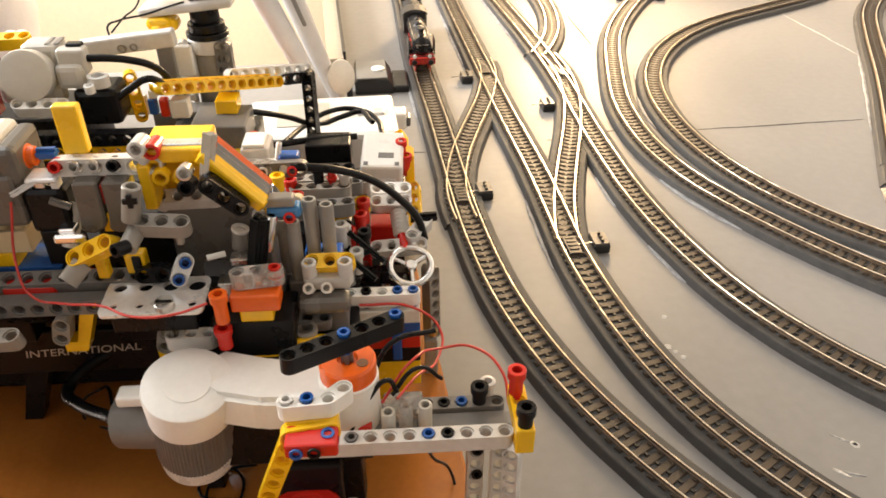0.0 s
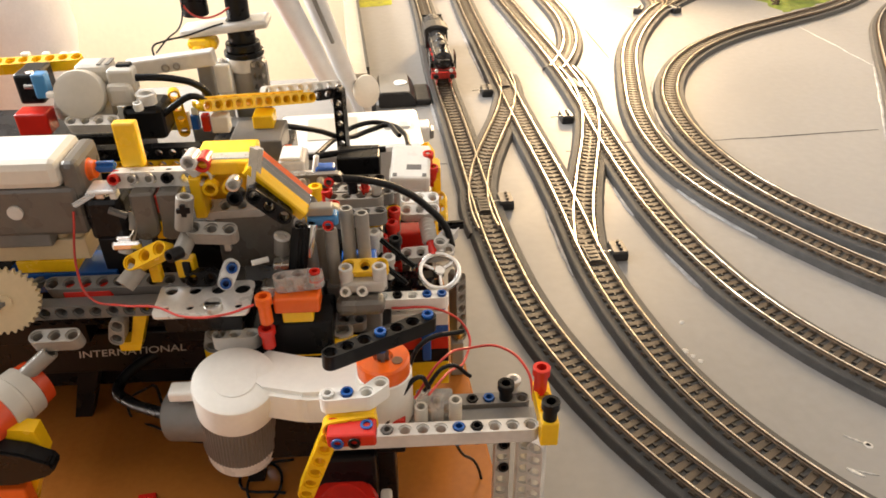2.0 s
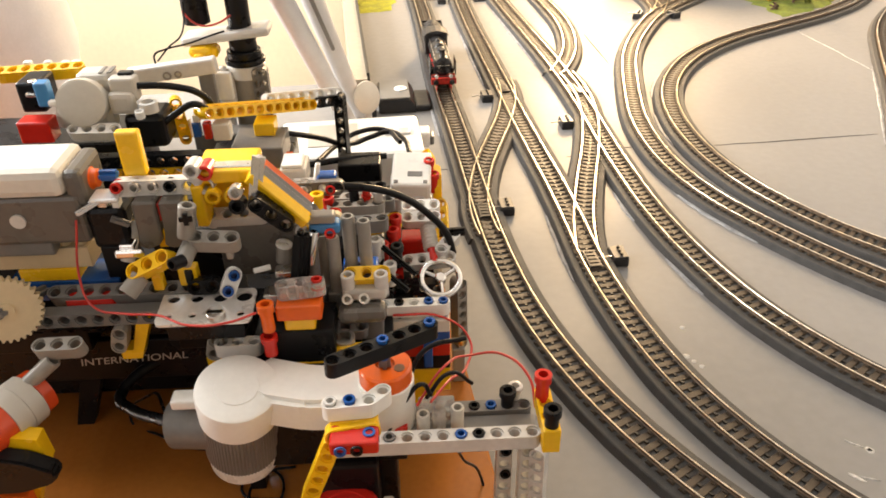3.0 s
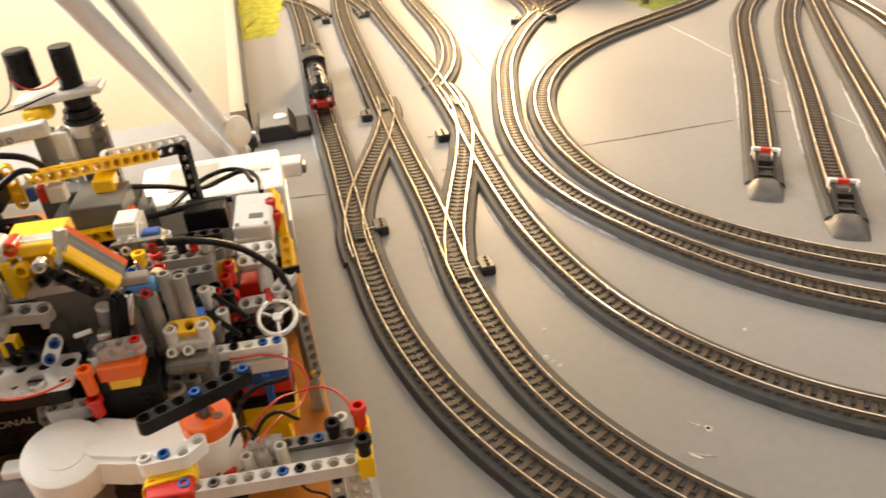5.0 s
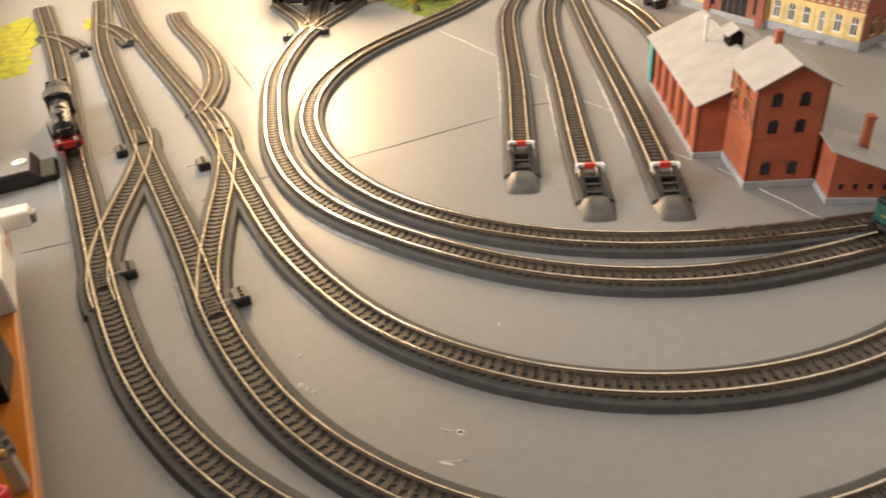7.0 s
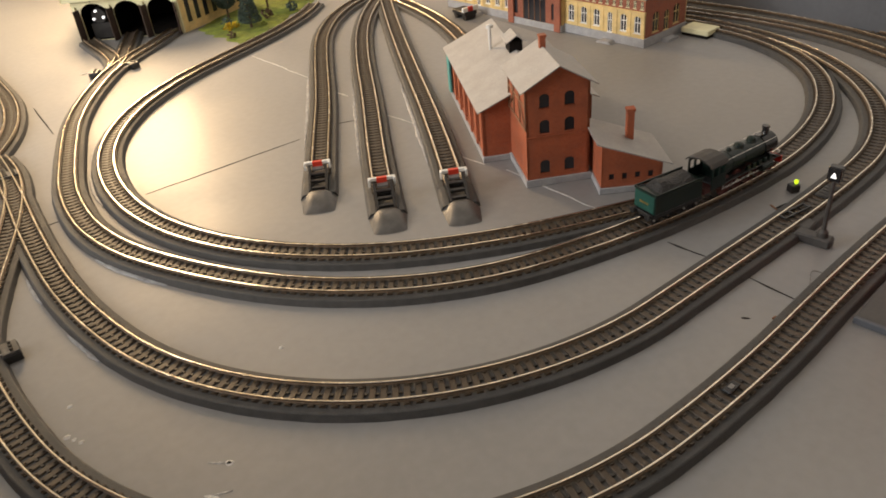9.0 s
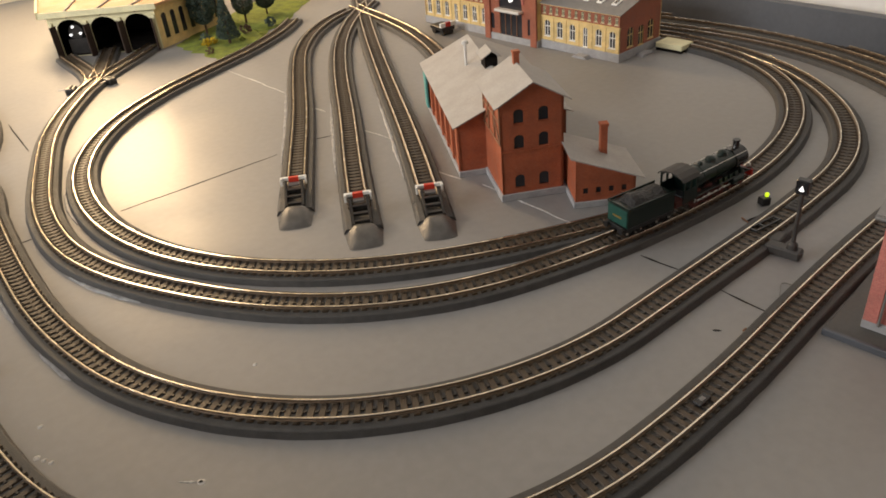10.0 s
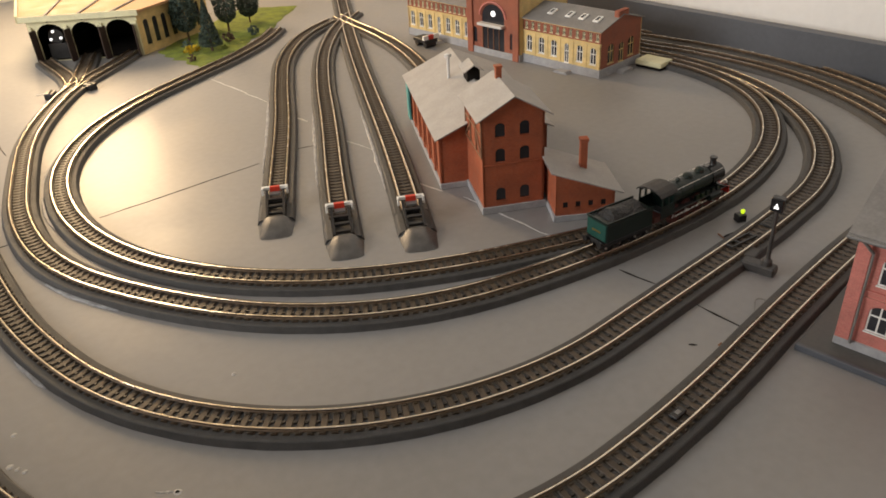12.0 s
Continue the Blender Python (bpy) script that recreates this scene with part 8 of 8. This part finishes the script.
# ---- control bricks behind
for x0, x1, y0, y1, z1, turn in ((-0.078, 0.030, 0.085, 0.155, 0.100, 4), (-0.066, 0.018, 0.168, 0.210, 0.070, -3)):
    c = thing("control_brick", mw((x0 + x1) / 2, (y0 + y1) / 2, WOOD), "white control brick with grey screen and buttons", "control brick", "control bricks", YAW + radians(turn))
    w, d = (x1 - x0) / 2, (y1 - y0) / 2
    block(c, "white", -w, w, -d, d, 0.0, z1 - WOOD, 0.004, "case")
    block(c, "light_grey", -w - 0.001, w + 0.001, -d - 0.001, d + 0.001, 0.0, 0.030, 0.002, "lower_case")
    block(c, "servo_grey", -w * 0.6, w * 0.1, -d * 0.5, d * 0.6, z1 - WOOD, z1 - WOOD + 0.0008, 0.0003, "screen")
    for k in range(3):
        block(c, "light_grey", w * 0.25 + k * 0.012, w * 0.25 + k * 0.012 + 0.008, -0.005, 0.005, z1 - WOOD, z1 - WOOD + 0.002, 0.0008, "button")
# small end block lying past the bricks
t = thing("connector_block", mw(0.031, 0.228, 0), "pale plastic bar with a dark end cap", "connector", turn=YAW)
block(t, "white", -0.070, 0.008, -0.009, 0.009, WOOD - 0.0002, 0.055, 0.002, "bar")
block(t, "dark_grey", 0.0075, 0.012, -0.007, 0.007, 0.041, 0.050, 0.002, "cap")

# ---- orange and grey motor with yellow legs at the near corner
D = machine_thing("gear_motor", "red-orange and grey gear motor on yellow legs")
ax = Vector((0.50, 0.86, 0.05)).normalized()
hub = Vector((-0.1554, -0.1920, 0.1166))
for name, m, profile in (("gear_head", "motor_red", [(-0.003, 0.003), (-0.003, 0.0088), (0.0, 0.0104), (0.010, 0.0106), (0.0101, 0.009)]),
                         ("housing", "servo_grey", [(0.0095, 0.009), (0.0098, 0.0113), (0.0160, 0.0114), (0.0162, 0.0110), (0.0168, 0.0110), (0.0170, 0.0114), (0.0235, 0.0111), (0.0240, 0.009)]),
                         ("end_cap", "motor_red", [(0.0238, 0.009), (0.0240, 0.0104), (0.0290, 0.0099), (0.0300, 0.0076), (0.0300, 0.002)])):
    bm = bmesh.new()
    lathe(bm, hub, ax, profile, 32)
    part(name, bm, m, D)
for k in range(5):
    a = 2 * math.pi * k / 5 + 0.3
    bm = bmesh.new()
    lathe(bm, hub - ax * 0.0027 + ax.to_track_quat("Z", "Y") @ Vector((0.0060 * math.cos(a), 0.0060 * math.sin(a), 0)), -ax, [(0, 0.0018), (0.0006, 0.0018), (0.0006, 0.0011)], 10)
    part("hub_hole", bm, "timber", D)
post(D, "mid_grey", (-0.1438, -0.1720, 0.1239), (-0.1291, -0.1700, 0.1362), 0.0042)
# unseen block added beside the motor to shade the wood
block(D, "servo_grey", -0.2400, -0.1750, -0.1900, -0.1600, 0.0900, 0.1180, 0.003, "motor_case")
beam(D, "mid_grey", 3, (-0.1330, -0.1680, 0.1405), (1, 0, 0.02), (0, -0.3, 1))
bm = bmesh.new()
prism(bm, [(-0.1522, 0.1170), (-0.1339, 0.1137), (-0.1330, 0.1000), (-0.1416, 0.0824), (-0.1499, 0.0626), (-0.1709, 0.0646)], "y", -0.1930, -0.1860)
part("leg_plate", bm, "lego_yellow", D)
bm = bmesh.new()
prism(bm, [(-0.1500, 0.1127), (-0.1376, 0.1092), (-0.1275, 0.1031), (-0.1266, 0.0995), (-0.1311, 0.0951), (-0.1436, 0.0911), (-0.1578, 0.0909)], "y", -0.2010, -0.1931)
bmesh.ops.bevel(bm, geom=list(bm.edges), offset=0.0010, segments=2, affect="EDGES")
part("horn", bm, "lego_black", D, "black pointed horn")
block(D, "lego_yellow", -0.1700, -0.1480, -0.1925, -0.1865, WOOD, 0.0726, 0.001, "foot")
block(D, "lego_orange", -0.1860, -0.1432, -0.2000, -0.1935, WOOD, 0.0876, 0.001)
f = thing("black_wedge", mw(-0.1615, -0.1080, WOOD), "flat black foot leaning on the wood", "plastic part", turn=YAW)
bm = bmesh.new()
prism(bm, [(-0.0045, 0.0), (0.0045, 0.0), (0.0190, 0.0400), (0.0080, 0.0400)], "y", -0.004, 0.004)
part("foot", bm, "lego_black", f)

# ---- red tile lying on the wood
t = thing("red_tile", mw(-0.1109, -0.1733, WOOD), "small red printed tile lying on the wood", "tile", turn=YAW + radians(8))
block(t, "lego_red", -0.0042, 0.0042, -0.0060, 0.0060, -0.0002, 0.0022, 0.0005, "tile")
block(t, "offwhite", -0.0012, 0.0014, 0.0005, 0.0025, 0.0022, 0.0025, 0.0001, "print")

# ---- white lettering on the black bar
fo = bpy.data.curves.new("lettering", "FONT")
fo.body, fo.size, fo.extrude = "INTERNATIONAL", 0.0060, 0.0001
tmp = bpy.data.objects.new("lettering_tmp", fo)
scene.collection.objects.link(tmp)
me = bpy.data.meshes.new_from_object(tmp.evaluated_get(bpy.context.evaluated_depsgraph_get()))
bpy.data.objects.remove(tmp)
me.transform(Matrix(((1.15, 0.22, 0, 0), (0, 1, 0, 0), (0, 0, 1, 0), (0, 0, 0, 1))))
me.materials.clear()
me.materials.append(M["servo_grey"])
tx = new("lettering", me)
tx.parent = B
tx.matrix_basis = Matrix.Translation((-0.1478, -0.1204, 0.0892)) @ Matrix.Rotation(radians(-2.5), 4, "Y") @ Matrix.Rotation(math.pi / 2, 4, "X")


# ---- cables and wires
def mcable(name, pts, r, material, label, category="cable"):
    return cable(name, [mw(*p) for p in pts], r, material, label=label, category=category)


K = "flat black cable looping over the machine"
mcable("cable", [(-0.0572, 0.0100, 0.1539), (-0.0381, 0.0300, 0.1408), (-0.0194, 0.0600, 0.1212), (-0.0054, 0.0750, 0.1193), (0.0065, 0.0800, 0.1202), (0.0160, 0.0700, 0.1198), (0.0207, 0.0450, 0.1200)], 0.0018, "lego_black", K)
mcable("cable", [(-0.0563, -0.0100, 0.1400), (-0.0382, 0.0000, 0.1368), (-0.0177, 0.0080, 0.1355), (0.0062, 0.0120, 0.1347)], 0.0020, "lego_black", K)
mcable("cable", [(-0.0390, 0.0300, 0.1235), (-0.0302, 0.0600, 0.1198), (-0.0150, 0.0800, 0.1207), (0.0014, 0.0850, 0.1200), (0.0143, 0.0600, 0.1213)], 0.0018, "lego_black", K)
mcable("cable", [(-0.0174, -0.1000, 0.1753), (0.0002, -0.0970, 0.1718), (0.0162, -0.0900, 0.1624), (0.0294, -0.0860, 0.1494), (0.0382, -0.0860, 0.1376), (0.0415, -0.0880, 0.1267)], 0.0019, "lego_black", K)
mcable("cable", [(-0.1236, -0.0220, 0.1977), (-0.1143, -0.0200, 0.1969), (-0.1042, -0.0150, 0.1937), (-0.0954, -0.0100, 0.1885), (-0.0906, -0.0060, 0.1810), (-0.0902, -0.0040, 0.1740)], 0.0020, "lego_black", K)
mcable("cable", [(-0.1120, -0.0260, 0.1774), (-0.1047, -0.0240, 0.1821), (-0.0964, -0.0200, 0.1855), (-0.0913, -0.0160, 0.1821), (-0.0883, -0.0120, 0.1765)], 0.0019, "lego_black", K)
mcable("cable", [(-0.1086, -0.117, 0.0885), (-0.1212, -0.125, 0.0842), (-0.1262, -0.135, 0.0806), (-0.1176, -0.145, 0.0820), (-0.1000, -0.160, 0.0899), (-0.0850, -0.172, 0.0980)], 0.0028, "lego_black", K)
W = "thin black wire lying on the wood"
mcable("wire", [(-0.0900, -0.1700, 0.1000), (-0.1200, -0.1180, 0.0650), (-0.1363, -0.1127, 0.0410), (-0.1201, -0.1224, 0.0408), (-0.0950, -0.1345, 0.0408), (-0.0600, -0.1300, 0.0410)], 0.0007, "lego_black", W, "wire")
mcable("wire", [(-0.0450, -0.1700, 0.0408), (-0.0684, -0.1626, 0.0408), (-0.0588, -0.1507, 0.0412), (-0.0480, -0.1600, 0.0408), (-0.0560, -0.1760, 0.0408), (-0.0640, -0.1640, 0.0415), (-0.0560, -0.1530, 0.0420), (-0.0430, -0.1500, 0.0415)], 0.0007, "lego_black", W, "wire")
mcable("wire", [(0.030, -0.190, 0.118), (0.040, -0.175, 0.070), (0.050, -0.165, 0.0440), (0.055, -0.20, 0.0008)], 0.0007, "lego_black", W, "wire")
mcable("wire", [(0.008, -0.196, 0.112), (0.016, -0.192, 0.126), (0.022, -0.188, 0.130), (0.026, -0.186, 0.122)], 0.0010, "lego_black", "short black wire on the grey arm", "wire")
mcable("wire", [(0.024, -0.186, 0.120), (0.034, -0.180, 0.128), (0.044, -0.176, 0.118)], 0.0009, "lego_black", "short black wire on the grey arm", "wire")
mcable("wire", [(0.016, -0.180, 0.122), (0.024, -0.172, 0.134), (0.042, -0.165, 0.134)], 0.0011, "lego_black", "brown sleeved wire end over the arm", "wire")
R = "thin red wire curving over the machine"
mcable("red_wire", [(0.020, -0.188, 0.118), (0.032, -0.176, 0.128), (0.046, -0.160, 0.120), (0.058, -0.165, 0.124), (0.068, -0.178, 0.122), (0.070, -0.186, 0.112)], 0.0006, "wire_red", R, "wire")
mcable("red_wire", [(0.010, -0.128, 0.119), (0.034, -0.130, 0.118), (0.046, -0.134, 0.108), (0.044, -0.150, 0.105), (0.034, -0.172, 0.116), (0.026, -0.186, 0.118)], 0.0006, "wire_red", R, "wire")
mcable("red_wire", [(-0.116, -0.142, 0.186), (-0.1184, -0.150, 0.1600), (-0.114, -0.156, 0.1534), (-0.0966, -0.166, 0.1554), (-0.0808, -0.172, 0.1584), (-0.0676, -0.180, 0.1592), (-0.0516, -0.182, 0.1611), (-0.0415, -0.176, 0.1607)], 0.0005, "wire_red", R, "wire")
mcable("wire", [(-0.1239, 0.0180, 0.1960), (-0.1234, 0.0180, 0.2010), (-0.1194, 0.0220, 0.2023), (-0.1073, 0.0350, 0.2018), (-0.0956, 0.0440, 0.2035), (-0.0882, 0.0460, 0.2051)], 0.0006, "lego_black", "thin black wire on the tower", "wire")
mcable("wire", [(-0.1224, 0.0180, 0.1972), (-0.1164, 0.0250, 0.2032), (-0.1111, 0.0340, 0.2068), (-0.1092, 0.0400, 0.2142), (-0.1084, 0.0420, 0.2242)], 0.0005, "lego_black", "thin black wire on the tower", "wire")
mcable("red_wire", [(-0.1097, 0.0420, 0.2188), (-0.1054, 0.0440, 0.2117), (-0.1001, 0.0440, 0.2093), (-0.0915, 0.0460, 0.2099), (-0.0834, 0.0480, 0.2139)], 0.0006, "wire_red", "red wire beside the tower column", "wire")

# ---------------------------------------------------------------- behind the machine: white tubes, knob, canister
def cone_tube(a, b, r, name, label, category, group, material="tube"):
    a, b = mw(*a), mw(*b)
    t = thing(name, a, label, category, group)
    d = b - a
    u = d.normalized()
    bm = bmesh.new()
    rod(bm, (0, 0, 0), d, r, r, 24)
    part("tube", bm, material, t)
    bm = bmesh.new()
    rod(bm, u * 0.004, u * 0.014, r * 1.12, seg=24)
    part("end_cap", bm, "light_grey", t)
    return t


cone_tube((-0.0387, 0.333, 0.006), (-0.0920, -0.052, 0.384), 0.0085, "white_tube", "white plastic tube leaning over the table edge", "tube", "white tubes")
cone_tube((-0.0310, 0.364, 0.006), (-0.0670, -0.060, 0.402), 0.0085, "white_tube", "white plastic tube leaning over the table edge", "tube", "white tubes")
mcable("thin_rod", [(-0.0400, 0.205, 0.140), (-0.0520, 0.090, 0.248), (-0.0640, -0.030, 0.360)], 0.0018, "dark_grey", "thin dark rod clipped along a white tube", "rod")
mcable("wall_cord", [(-0.305, 1.535, 0.60), (-0.300, 1.536, 0.22), (-0.290, 1.537, -0.02)], 0.004, "timber", "thin brown cord hanging down the cream wall", "cord")
k = thing("cream_knob", mw(-0.020, 0.284, 0), "cream oval knob with orange dot on a stem", "knob", turn=YAW)
bm = bmesh.new()
lathe(bm, (0, 0, 0.065), (0.35, -0.9, 0.25), [(-0.005, 0.006), (-0.004, 0.0135), (0.0, 0.0160), (0.003, 0.0156), (0.006, 0.0100), (0.007, 0.002)], 32)
for v in bm.verts:
    v.co.x *= 0.82
part("oval_cap", bm, "offwhite", k)
bm = bmesh.new()
rod(bm, (0, 0.004, -0.002), (0, 0.002, 0.060), 0.0045, 0.0040, 14)
part("stem", bm, "light_grey", k)
bm = bmesh.new()
lathe(bm, (-0.0050, -0.0050, 0.0560), (0.35, -0.9, 0.25), [(0, 0.0030), (0.003, 0.0030), (0.0035, 0.002)], 14)
part("dot", bm, "lego_orange", k)
c = thing("white_canister", mw(-0.371, 0.300, -0.002), "large white rounded canister against the wall", "canister", turn=YAW)
bm = bmesh.new()
lathe(bm, (0, 0, 0), (0, 0, 1), [(0, 0.062), (0.004, 0.066), (0.06, 0.072), (0.10, 0.076), (0.125, 0.0805), (0.165, 0.078), (0.22, 0.072), (0.30, 0.064), (0.33, 0.055), (0.335, 0.045)], 48)
part("body", bm, "tube", c)
bm = bmesh.new()
lathe(bm, (0, 0, 0.335), (0, 0, 1), [(0, 0.046), (0.022, 0.046), (0.025, 0.042)], 36)
part("lid", bm, "light_grey", c)

# ---------------------------------------------------------------- sleepers, last
for owner, line, top in SLEEPERS:
    total = length(line)
    n = int(total / PITCH)
    inv = owner.matrix_basis.inverted()
    step = total / n
    j = 0
    acc = [0.0]
    for p, q in zip(line, line[1:]):
        acc.append(acc[-1] + math.hypot(q[0] - p[0], q[1] - p[1]))
    for k in range(n):
        s = (k + 0.5) * step
        while acc[j + 1] < s:
            j += 1
        f = (s - acc[j]) / (acc[j + 1] - acc[j])
        p, q = line[j], line[j + 1]
        ob = new("sleeper", SLEEPER)
        ob.parent = owner
        ob.matrix_basis = inv @ Matrix.Translation((p[0] + (q[0] - p[0]) * f, p[1] + (q[1] - p[1]) * f, top - 0.0004)) @ Matrix.Rotation(p[2] + (q[2] - p[2]) * f, 4, "Z")
